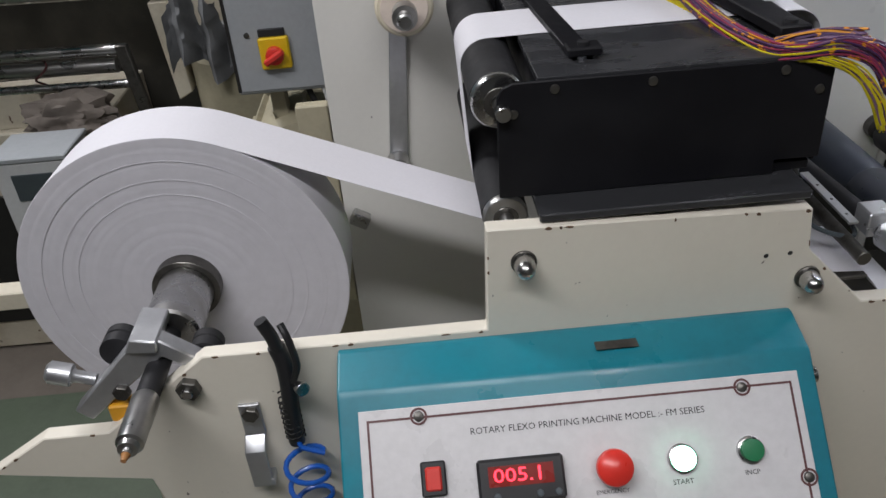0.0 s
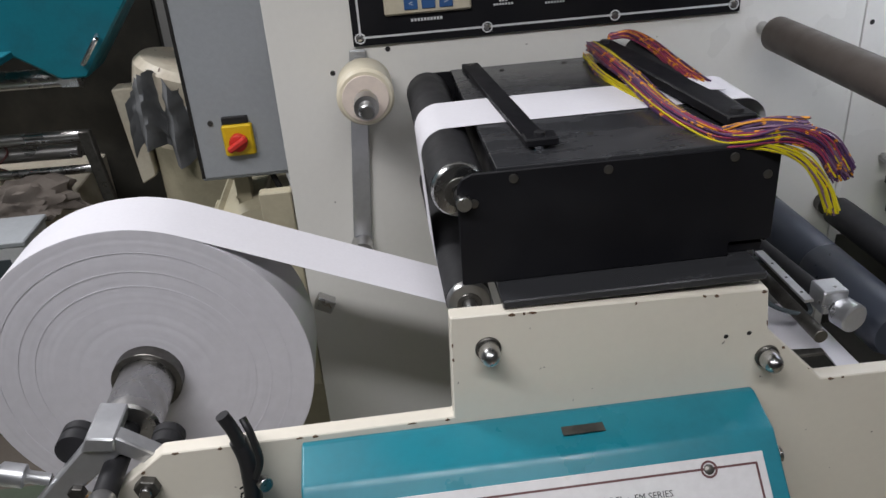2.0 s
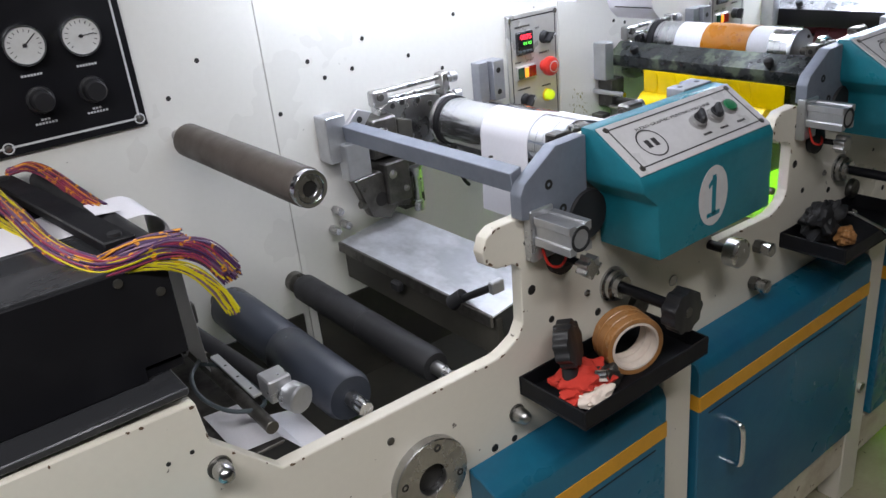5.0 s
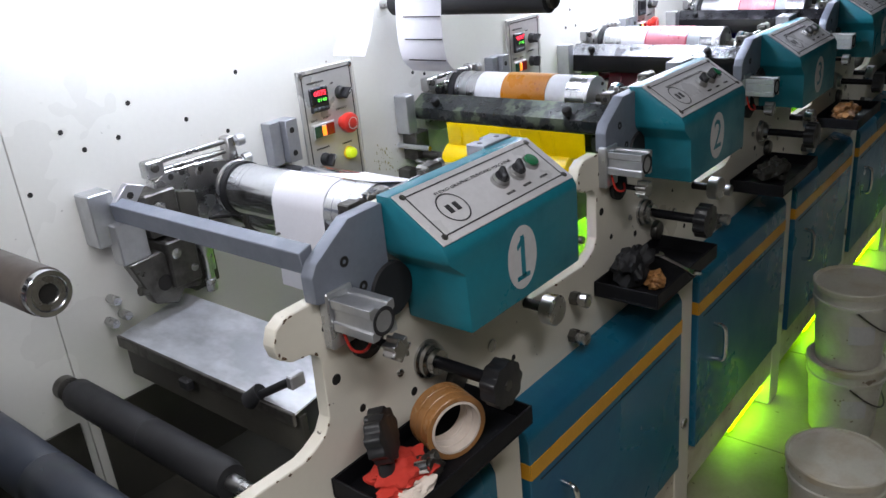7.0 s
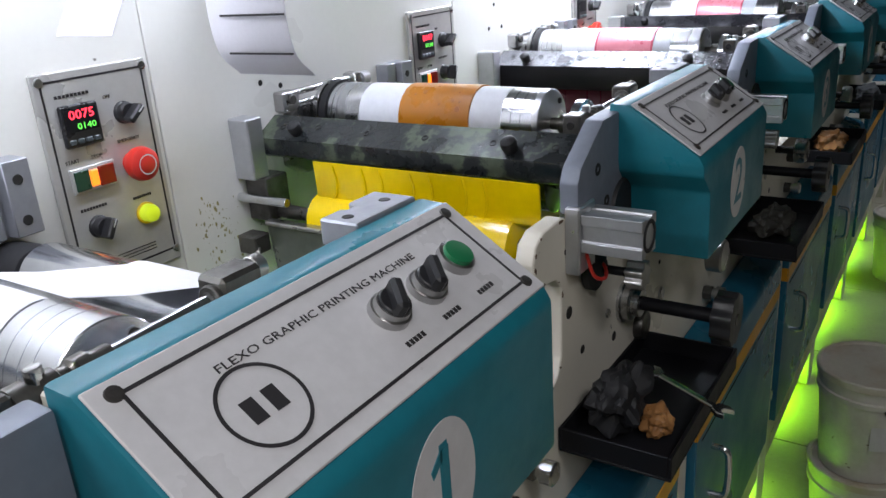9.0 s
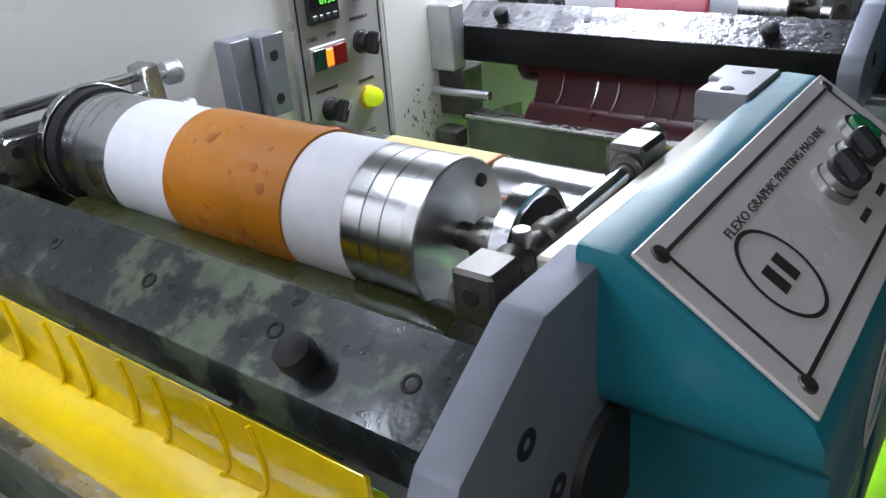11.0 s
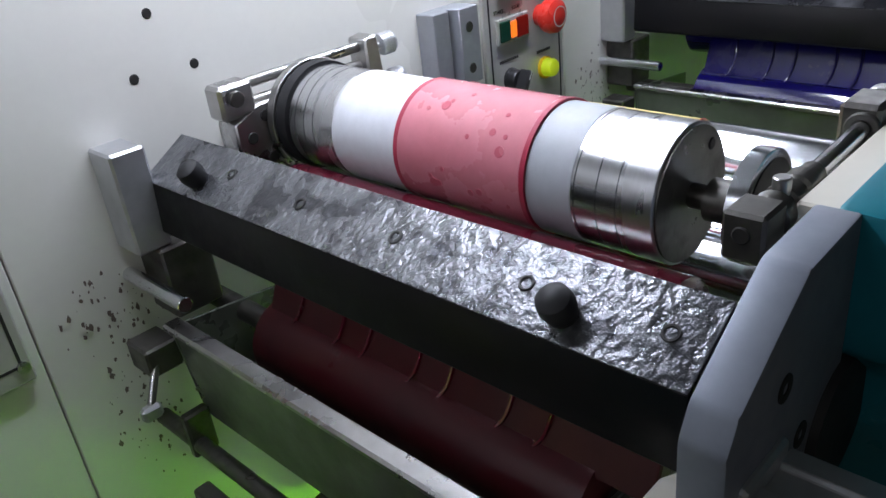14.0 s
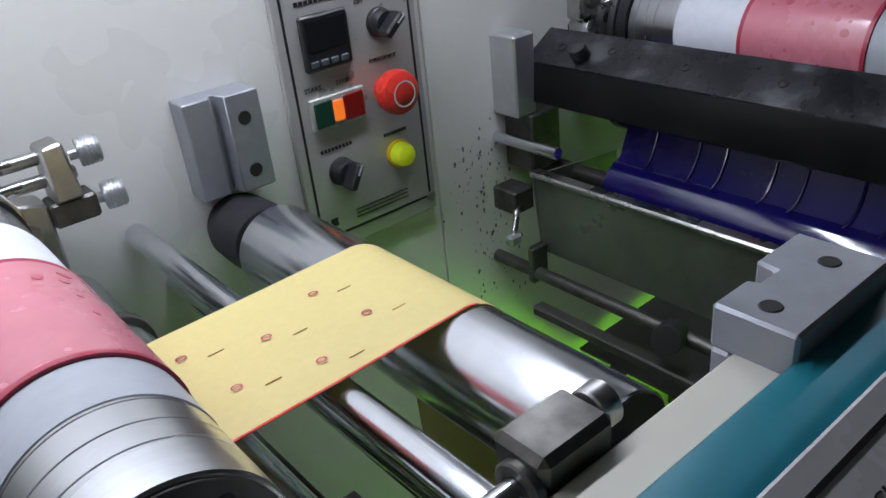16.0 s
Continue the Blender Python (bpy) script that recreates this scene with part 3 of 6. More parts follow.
def control_panel(estop):
    x0, x1, z0, z1 = -0.046, 0.106, 1.010, 1.274
    y = WALL
    t = thing("control_panel", (0.02, y, z0), "satin metal control panel with switches and a lit lamp", "control panel", "station control panels")
    part("plate", box(x0, x1, y - 0.006, y, z0, z1, 0.0015), SIGN_METAL, t)
    cx, cz, w, h = 0.031, 1.145, 0.136, 0.240
    part("border", flat(frame_line(w, h, 0.0025), on_wall(cx, y - 0.006, cz)), SIGN_BLACK, t)
    for sx in (-1, 1):
        for sz in (-1, 1):
            part("screw", turn([(0, 0.0055), (0.002, 0.005), (0.0028, 0)], (cx + sx * w / 2, y - 0.006, cz + sz * h / 2), (0, -1, 0), 14), STEEL, t)
    c = part("controller", box(-0.0235, 0.0255, y - 0.013, y - 0.006, 1.187, 1.236, 0.002), BLACK_PLASTIC, t, "black temperature controller")
    part("screen", box(-0.0195, 0.0215, y - 0.0135, y - 0.0125, 1.205, 1.231, 0), BLACK, c)
    for k in range(4):
        part("button", box(-0.0195 + 0.0105 * k, -0.0115 + 0.0105 * k, y - 0.0145, y - 0.0125, 1.191, 1.197, 0.001), KEY_GREY, c)
    r = part("rocker", box(-0.026, 0.033, y - 0.010, y - 0.006, 1.133, 1.163, 0.001), SIGN_METAL, t, "start and stop rocker in a metal frame")
    part("lamp", box(-0.003, 0.008, y - 0.0125, y - 0.0095, 1.138, 1.158, 0.002), LAMP_ORANGE, r, "glowing orange lamp")
    part("start_key", box(-0.023, -0.0035, y - 0.012, y - 0.0095, 1.136, 1.160, 0.001), KEY_DARK, r)
    part("stop_key", box(0.0085, 0.0305, y - 0.012, y - 0.0095, 1.136, 1.160, 0.001), KEY_RED, r)

    def selector(x, z, tilt):
        k = part("selector", turn([(0, 0.014), (0.003, 0.0135), (0.004, 0.0125), (0.012, 0.012), (0.014, 0.011)], (x, y - 0.006, z), (0, -1, 0), 28), BLACK_PLASTIC, t, "black selector switch")
        part("grip", flat(box(-0.0045, 0.0045, -0.013, 0.013, 0, 0.016, 0.002), on_wall(x, y - 0.018, z) @ pose(0, 0, 0, 0, 0, tilt)), BLACK_PLASTIC, k)
        part("mark", flat(box(-0.0008, 0.0008, 0.002, 0.0125, 0.016, 0.0164, 0), on_wall(x, y - 0.018, z) @ pose(0, 0, 0, 0, 0, tilt)), PRINT_WHITE, k)

    selector(0.062, 1.214, -50)
    selector(-0.003, 1.088, -30)
    if estop:
        e = part("emergency_stop", turn([(0, 0.013), (0.012, 0.012), (0.013, 0.020), (0.020, 0.0215), (0.027, 0.020), (0.031, 0.014), (0.032, 0)], (0.059, y - 0.006, 1.152), (0, -1, 0), 32), RED_PLASTIC, t, "red mushroom emergency stop")
        part("arrow_ring", flat(oval_ring(0.0125, 0.0125, 0.0015, 0.0004), on_wall(0.059, y - 0.0372, 1.152)), PRINT_WHITE, e)
    else:
        selector(0.061, 1.153, -20)
    l = part("indicator", turn([(0, 0.0115), (0.010, 0.0115), (0.014, 0.010), (0.0162, 0.006), (0.0168, 0)], (0.063, y - 0.0095, 1.086), (0, -1, 0), 28), LAMP_YELLOW, t, "lit yellow-green indicator")
    part("indicator_bezel", ring((0.064, y - 0.0105, 1.085), (0.064, y - 0.006, 1.085), 0.0142, 0.011), YELLOW_PLASTIC, l)
    for body, x, z, s in (("START", -0.018, 1.171, 0.0062), ("STOP", 0.014, 1.171, 0.0062), ("EMERGENCY", 0.061, 1.181, 0.0055), ("OFF", 0.043, 1.236, 0.006)):
        part("lettering", text(body, s, on_wall(x, y - 0.0062, z)), SIGN_BLACK, t)
    for x, z, w in ((0.0, 1.246, 0.045), (-0.004, 1.112, 0.036), (0.064, 1.107, 0.028)):
        part("small_print", flat(bars(w, 0.0035, 9), on_wall(x, y - 0.0062, z)), SIGN_BLACK, t)
    part("maker_mark", flat(bars(0.022, 0.0085, 2), on_wall(-0.024, y - 0.0062, 1.040)), SIGN_BLACK, t)
    for k in range(3):
        part("rule_line", flat(box(-0.034, 0.030, -0.0005, 0.0005, 0, 0.0004, 0), on_wall(0.04, y - 0.0062, 1.036 + 0.004 * k)), SIGN_BLACK, t)
    return t


def readout(n, top, bottom):
    t = thing("controller_digits", (X(n), WALL - 0.0135, 1.205), "glowing red and green controller digits", "digits", "controller digits")
    t.location = (X(n), WALL - 0.0137, 1.205)
    ORG[t.name] = Vector((0, WALL - 0.0137, 1.205))
    part("upper_digits", text(top, 0.0145, on_wall(0.002, WALL - 0.0138, 1.224), 0.0002, 0.032), LAMP_RED, t)
    part("lower_digits", text(bottom, 0.010, on_wall(0.006, WALL - 0.0138, 1.2105), 0.0002, 0.024), LAMP_GREEN_LED, t)


def wall_block(front=False):
    """The grooved aluminium block beside the panel, and its twin on the front plate."""
    if not front:
        prof = [(-0.146, WALL), (-0.146, WALL - 0.026), (-0.122, WALL - 0.026), (-0.120, WALL - 0.018), (-0.116, WALL - 0.018), (-0.114, WALL - 0.034), (-0.084, WALL - 0.034), (-0.084, WALL)]
        t = thing("guide_block", (-0.11, WALL, 1.115), "grooved aluminium guide block bolted to the back plate", "guide block", "guide blocks")
        part("block", prism(prof, "z", 1.113, 1.196, 0.001), GUIDE, t)
        for z in (1.130, 1.175):
            part("bolt_hole", rod((-0.100, WALL - 0.0346, z), (-0.100, WALL - 0.03, z), 0.006, n=18), HOLE, t)
    else:
        prof = [(-0.124, 0.864), (-0.050, 0.864), (-0.050, 0.905), (-0.084, 0.905), (-0.086, 0.895), (-0.098, 0.895), (-0.100, 0.900), (-0.124, 0.900)]
        t = thing("guide_block", (-0.1, 0.888, 1.10), "grey L-shaped guide block on top of the front plate", "guide block", "guide blocks")
        part("lower_block", box(-0.124, -0.050, 0.8905, 0.8995, 1.118, 1.1724, 0.0015), GUIDE, t)
        part("block", prism(prof, "z", 1.1725, 1.193, 0.0015), GUIDE, t)
        for x in (-0.112, -0.067):
            part("bolt_hole", rod((x, 0.882, 1.190), (x, 0.882, 1.1936), 0.005, n=18), HOLE, t)
    return t


CYL = (-0.329, 1.151, 0.045)      # print cylinder: u, z, radius
DRUM = (-0.115, 1.078, 0.036)     # chromed draw roller


def print_cylinder(bands, steel=None, end=None, back=1.311):
    """bands: (from y, to y, material, name, thickness over the steel)."""
    u, z, r = CYL
    t = thing("print_cylinder", (u, 1.15, z - r), "turned steel print cylinder with mounted plate bands", "print cylinder", "print cylinders")
    front, long = 0.963, back - 0.963
    prof = [(0, r - 0.001), (0.001, r)]
    for g in (0.024, 0.038, 0.054):
        prof += [(g, r), (g + 0.0002, r - 0.0008), (g + 0.001, r - 0.0008), (g + 0.0012, r)]
    for g in (long - 0.034, long - 0.022, long - 0.010):
        prof += [(g, r), (g + 0.0002, r - 0.0008), (g + 0.001, r - 0.0008), (g + 0.0012, r)]
    prof += [(long - 0.001, r), (long, r - 0.001)]
    part("body", turn(prof, (u, front, z), (0, 1, 0), 72), steel or TURNED, t)
    # the end's darker material stands for the shadow on plain steel
    if end:
        part("end_cap", rod((u, front - 0.0015, z), (u, front + 0.0005, z), r - 0.002, 0.0003, 56), end, t, "steel end face darkened for shade")
    for y0, y1, mat, name, over in bands:
        part(name, ring((u, y0, z), (u, y1, z), r + over, r - 0.001, 72, 0.0002), mat, t)
    plates = [b for b in bands if b[3] == "print_plate"]
    rnd = random.Random(5)
    for y0, y1, mat, name, over in plates:
        for k in range(26):
            a, y = rnd.uniform(-0.3, 3.6), rnd.uniform(y0 + 0.012, y1 - 0.012)
            d = Vector((math.cos(a), 0, math.sin(a)))
            c = Vector((u, y, z)) + d * (r + over)
            part("print_mark", rod(c - d * 0.0006, c + d * 0.0003, rnd.choice((0.0018, 0.0028, 0.004)), 0.0001, 10), PINK_MARK if mat is PLATE_PINK else ORANGE_MARK, t)
    g = part("gear", turn([(0, r * 0.7), (0.001, 0.0475), (0.014, 0.0475), (0.015, r * 0.7)], (u, back + 0.0005, z), (0, 1, 0), 72), BLACK_MATT, t, "dark drive gear")
    part("gear_rim", ring((u, back + 0.016, z), (u, back + 0.025, z), 0.0495, 0.02, 56), STEEL, t)
    part("axle", turn([(0, 0.008), (0.001, 0.009), (0.03, 0.009), (0.031, 0.0135), (0.05, 0.0135), (0.051, 0.008), (0.46, 0.008)], (u, 0.899, z), (0, 1, 0), 28), STEEL_DARK, t)
    part("end_hole", rod((u + 0.022, front - 0.0025, z + 0.026), (u + 0.022, front + 0.002, z + 0.026), 0.004, n=14), HOLE, t)
    b = part("bearer_disc", turn([(0, 0.010), (0, 0.034), (0.001, 0.036), (0.012, 0.036), (0.013, 0.034), (0.013, 0.012)], (u + 0.016, 0.921, z - 0.006), (0, 1, 0), 56), CHROME, t, "polished bearer disc")
    part("disc_face", rod((u + 0.016, 0.9202, z - 0.006), (u + 0.016, 0.9215, z - 0.006), 0.031, 0.0002, 40), BLACK, b)
    return t


def bearing_block():
    u, z = -0.347, 1.154
    t = thing("bearing_bracket", (u, WALL, z), "oily steel bearing bracket with two knurled clamp screws", "bearing bracket", "bearing brackets")
    part("block", prism([(u - 0.062, 1.085), (u - 0.062, 1.162), (u - 0.035, 1.174), (u + 0.05, 1.170), (u + 0.085, 1.160), (u + 0.085, 1.085), (u + 0.05, 1.070), (u - 0.04, 1.070)], "y", 1.338, 1.366, 0.002), STEEL, t)
    for dx, dz in ((-0.047, -0.008), (-0.03, 0.008), (-0.008, 0.010), (0.03, 0.006), (0.058, -0.006), (0.066, -0.04), (-0.047, -0.05), (-0.030, -0.030)):
        part("bolt_hole", rod((u + dx, 1.3372, z + dz), (u + dx, 1.34, z + dz), 0.0055, n=14), HOLE, t)
    part("spacer", box(u - 0.05, u + 0.06, 1.366, WALL, 1.10, 1.155, 0.001), STEEL_DARK, t)
    part("hinge_block", box(u - 0.070, u - 0.036, 1.338, 1.362, 1.166, 1.196, 0.003), STEEL, t)
    part("hinge_pin", rod((u - 0.056, 1.333, 1.184), (u - 0.056, 1.338, 1.184), 0.007), STEEL_DARK, t)
    for dz, x1 in ((1.191, 0.108), (1.174, 0.112)):
        part("clamp_rod", rod((u - 0.062, 1.348, dz), (u + x1, 1.348, dz), 0.005), STEEL, t)
    part("clamp_block", prism([(u + 0.090, 1.158), (u + 0.090, 1.199), (u + 0.106, 1.201), (u + 0.110, 1.158)], "y", 1.334, 1.360, 0.002), STEEL, t)
    for x, z2 in ((u + 0.110, 1.187), (u + 0.118, 1.150)):
        part("knurled_knob", turn([(0, 0.004), (0.006, 0.004), (0.0062, 0.010), (0.008, 0.011)] + [(0.009 + 0.0014 * k, 0.0112 if k % 2 else 0.0106) for k in range(8)] + [(0.0215, 0.0095)], (x, 1.345, z2), (1, -0.15, 0.05), 20), ALU, t)
    part("lower_clamp", box(u + 0.085, u + 0.118, 1.335, 1.359, 1.140, 1.159, 0.002), STEEL_DARK, t)
    return t


def front_clamp():
    u, z, r = CYL
    t = thing("bearing_clamp", (u, 0.9, z), "steel clamp rod holding the cylinder's front bearing", "clamp", "front bearing clamps")
    part("end_block", box(u - 0.066, u - 0.040, 0.889, 0.912, 1.152, 1.180, 0.002), STEEL_DARK, t)
    part("block_hole", rod((u - 0.0672, 0.901, 1.168), (u - 0.064, 0.901, 1.168), 0.005, n=14), HOLE, t)
    part("collar", turn([(0, 0.009), (0.002, 0.012), (0.012, 0.012), (0.013, 0.009), (0.018, 0.009), (0.019, 0.011), (0.028, 0.011), (0.03, 0.008), (0.036, 0.008), (0.038, 0.010), (0.048, 0.010), (0.049, 0.0075), (0.062, 0.0075)], (u - 0.040, 0.900, 1.166), (1, 0, 0.06), 24), STEEL_DARK, t)
    part("set_screw", rod((u - 0.022, 0.900, 1.172), (u - 0.022, 0.900, 1.184), 0.005, n=16), STEEL, t)
    part("rod", rod((u - 0.02, 0.900, 1.167), (u + 0.118, 0.900, 1.172), 0.0058), CHROME, t)
    # dark steel here stands in for the shadow the foot sits in
    part("foot", box(u + 0.100, u + 0.136, 0.8905, 0.916, 1.140, 1.186, 0.003), STEEL_DARK, t)
    part("foot_ring", ring((u + 0.096, 0.900, 1.171), (u + 0.101, 0.900, 1.171), 0.011, 0.006, 20), STEEL_DARK, t)
    part("foot_screw", rod((u + 0.136, 0.904, 1.178), (u + 0.146, 0.904, 1.178), 0.009), STEEL, t)
    return t


def draw_roller():
    u, z, r = DRUM
    t = thing("draw_roller", (u, 1.1, z - r), "polished chrome draw roller", "roller", "chrome draw rollers")
    part("shell", turn([(0, r - 0.003), (0, r - 0.001), (0.001, r), (0.350, r), (0.351, r - 0.001), (0.351, 0.012), (0.377, 0.012)], (u, 0.948, z), (0, 1, 0), 72), CHROME, t)
    part("end_cap", turn([(0, 0.0), (0, r - 0.002), (0.002, r - 0.002)], (u, 0.9472, z), (0, 1, 0), 56), BLACK, t)
    part("flange", turn([(0, 0.016), (0.004, 0.028), (0.020, 0.031), (0.05, 0.030), (0.06, 0.027)], (u - 0.002, 1.312, z), (0, 1, 0), 48), BLACK_MATT, t, "dark bearing flange")
    part("axle", rod((u, 0.905, z), (u, 0.950, z), 0.010), STEEL, t)
    c = part("side_block", box(u - 0.05, u - 0.012, 0.902, 0.930, z - 0.03, z + 0.018, 0.003), BLACK, t, "black bearing block")
    part("side_boss", rod((u - 0.012, 0.92, z - 0.004), (u + 0.012, 0.915, z - 0.008), 0.014), STEEL_DARK, t)
    return t


def idlers():
    out = []
    for u, z, r, mat, lab in ((-0.200, 1.098, 0.010, CHROME, "thin chrome idler bar"), (-0.178, 1.045, 0.011, CHROME, "thin chrome idler bar"),
                              (-0.262, 1.062, 0.024, CHROME, "chrome impression roller"), (-0.222, 1.02, 0.006, STEEL_DARK, "thin dark tie bar")):
        t = thing("idler", (u, 1.1, z - r), lab + " between the plates", "roller", "idlers")
        part("shell", rod((u, FRONT + 0.024, z), (u, WALL - 0.001, z), r, n=36), mat, t)
        if r > 0.02:
            part("collar", ring((u, 1.275, z), (u, 1.285, z), r + 0.004, r - 0.001), STEEL_DARK, t)
        out.append(t)
    return out


def ink_bar(mat):
    """The slanting ink chamber bar with its holes and lock knobs."""
    t = thing("ink_bar", (-0.48, 1.12, 1.095), "heavy ink-stained crossbar over the ink roller", "ink bar", "ink bars")
    prof = [(-0.4602, 1.1646), (-0.5022, 1.1396), (-0.505, 1.098), (-0.498, 1.094), (-0.452, 1.150)]
    if mat is BAR_YEL:
        prof[2:4] = [(-0.5030, 1.118), (-0.490, 1.112)]
    # body carries the shade in its colour; the lit top is a lighter plate
    part("bar", prism(prof, "y", 0.8775, 1.352, 0.0008), BAR_SHADE if mat is not BAR_YEL else mat, t)
    part("top_plate", prism([(-0.461, 1.166), (-0.503, 1.141), (-0.5022, 1.1397), (-0.4602, 1.1647)], "y", 0.8770, 1.353, 0.0003), mat, t, "ink-crusted top face")
    slope = math.atan2(0.025, 0.042)
    for y, du in ((1.318, 0.0), (1.256, 0.004), (1.169, 0.0), (1.076, 0.0), (0.978, 0.0), (0.8965, 0.0)):
        c = Vector((-0.482 + du, y, 1.1536 + du * 0.6))
        nrm = Vector((-math.sin(slope), 0, math.cos(slope)))
        part("hole", ring(c - nrm * 0.002, c + nrm * 0.0008, 0.0048, 0.003, 16, 0.0003), HOLE, t)
    for y in (1.285, 0.950):
        c = Vector((-0.490, y, 1.149))
        nrm = Vector((-math.sin(slope), 0, math.cos(slope)))
        part("lock_knob", turn([(0, 0.007), (0.004, 0.0085), (0.012, 0.010), (0.018, 0.009), (0.021, 0.005), (0.0215, 0)], c - nrm * 0.003, nrm, 20), BLACK_MATT, t)
    part("end_bracket", box(-0.530, -0.500, 1.340, WALL, 1.085, 1.172, 0.002), ALU, t, "aluminium end bracket")
    part("pivot", box(-0.515, -0.470, 1.335, WALL, 1.02, 1.085, 0.002), STEEL_DARK, t)
    part("pivot_pin", rod((-0.528, 1.285, 1.058), (-0.528, WALL, 1.058), 0.0065), CHROME, t)
    return t


def ink_rollers(mat, label, upper=None, fountain=(-0.450, 1.006), blade=((-0.440, 1.098), (-0.466, 1.037))):
    fu, fz = fountain
    (bu, bz), (cu, cz) = blade
    t = thing("ink_roller", (-0.40, 1.1, 1.04), label, "ink roller", "ink rollers")
    part("shell", turn([(0, 0.037), (0.0015, 0.0395), (0.363, 0.0395), (0.365, 0.037)], (-0.388, 0.935, 1.086), (0, 1, 0), 64), upper or mat, t)
    part("axle", rod((-0.388, 0.8905, 1.086), (-0.388, WALL - 0.004, 1.086), 0.010), STEEL_DARK, t)
    f = thing("fountain_roller", (-0.44, 1.1, 0.98), label.replace("ink roller", "fountain roller"), "ink roller", "fountain rollers")
    part("shell", turn([(0, 0.034), (0.0015, 0.0375), (0.312, 0.0375), (0.314, 0.034)], (fu, 0.942, fz), (0, 1, 0), 64), INK_DARK if mat is INK_RED else mat, f)
    part("axle", rod((fu, 0.890, fz), (fu, WALL - 0.004, fz), 0.010), STEEL_DARK, f)
    b = thing("doctor_blade", (-0.46, 1.1, 1.07), "ink-covered doctor blade with drip ridges", "doctor blade", "doctor blades")
    part("blade", prism([(bu, bz), (bu + 0.004, bz - 0.003), (cu + 0.004, cz - 0.003), (cu, cz)], "y", 0.908, 1.250, 0.0006), mat if upper else INK_DEEP if mat is INK_BLUE else INK_DARK, b)
    for k in range(7):
        y = 1.215 - k * 0.039 - 0.01 * (k % 2)
        part("drip", tube(smooth_line([(bu + (cu - bu) * f - 0.001, y + dy, bz + (cz - bz) * f) for f, dy in ((0.08, 0), (0.45, -0.004), (0.82, -0.002), (1.02, 0.006))], 4), 0.0016, 6), mat, b)
    return t, f, b


def ink_tray():
    t = thing("ink_tray", (-0.45, 1.1, 0.955), "shallow steel ink tray with a bright rolled lip", "ink tray", "ink trays")
    part("front_wall", prism([(-0.519, 1.026), (-0.516, 1.026), (-0.507, 0.930), (-0.510, 0.930)], "y", 0.938, 1.320, 0.0006), TRAY_GREEN, t)
    part("bottom", prism([(-0.510, 0.930), (-0.38, 0.925), (-0.38, 0.928), (-0.510, 0.933)], "y", 0.938, 1.320, 0.0004), TRAY_GREEN, t)
    part("lip", box(-0.526, -0.510, 0.936, 1.322, 1.025, 1.032, 0.002), STEEL, t, "bright folded lip")
    for y in (0.935, 1.320):
        part("end_wall", prism([(-0.520, 1.026), (-0.38, 1.01), (-0.38, 0.925), (-0.510, 0.930)], "y", y, y + 0.003, 0.0004), TRAY_GREEN, t)
    r = thing("tray_lift", (-0.50, 1.1, 0.92), "dark lift shaft with lever under the ink tray", "lift shaft", "tray lift shafts")
    part("shaft", rod((-0.528, FRONT + 0.024, 0.912), (-0.528, WALL, 0.912), 0.0075), STEEL_DARK, r)
    part("cross_bar", box(-0.552, -0.536, 0.92, 1.30, 0.872, 0.884, 0.002), PIT, r)
    part("lever", rod((-0.528, 1.13, 0.912), (-0.556, 1.12, 0.922), 0.015), BLACK_MATT, r)
    for y in (1.31, 1.02):
        part("link", box(-0.536, -0.512, y, y + 0.010, 0.90, 0.945, 0.002), STEEL_DARK, r)
    s = thing("thumb_screw", (-0.54, 1.35, 0.97), "steel thumb screw beside the ink tray", "thumb screw", "thumb screws")
    part("stem", rod((-0.535, 1.33, 1.0), (-0.556, 1.318, 0.968), 0.0035), STEEL, s)
    part("wing", box(-0.566, -0.548, 1.312, 1.322, 0.957, 0.971, 0.003), ALU, s)
    part("boss", box(-0.545, -0.515, 1.325, 1.36, 0.985, 1.012, 0.002), STEEL_DARK, s)
    return t, r, s


def arm():
    """The aluminium cheek that carries the ink bar on the operator's side."""
    o = [(-0.502, 1.088), (-0.502, 1.124), (-0.493, 1.140), (-0.430, 1.180), (-0.368, 1.1815), (-0.368, 1.088), (-0.378, 1.05), (-0.40, 1.038), (-0.425, 1.05), (-0.445, 1.075)]
    t = thing("side_arm", (-0.41, 0.87, 1.02), "brushed aluminium side arm with bolt holes", "side arm", "side arms")
    part("plate", prism(o, "y", 0.8535, 0.8765, 0.003, 2), ALU_ARM, t)
    for u, z in ((-0.447, 1.127), (-0.420, 1.082)):
        part("bolt_hole", ring((u, 0.8528, z), (u, 0.8545, z), 0.0075, 0.003, 18, 0.0003), HOLE, t)
    h = part("roller_bore", turn([(0, 0), (0, 0.038), (0.004, 0.040), (0.010, 0.040)], (-0.370, 0.8490, 1.057), (0, 1, 0), 40), BLACK_MATT, t, "dark round roller bore")
    return t


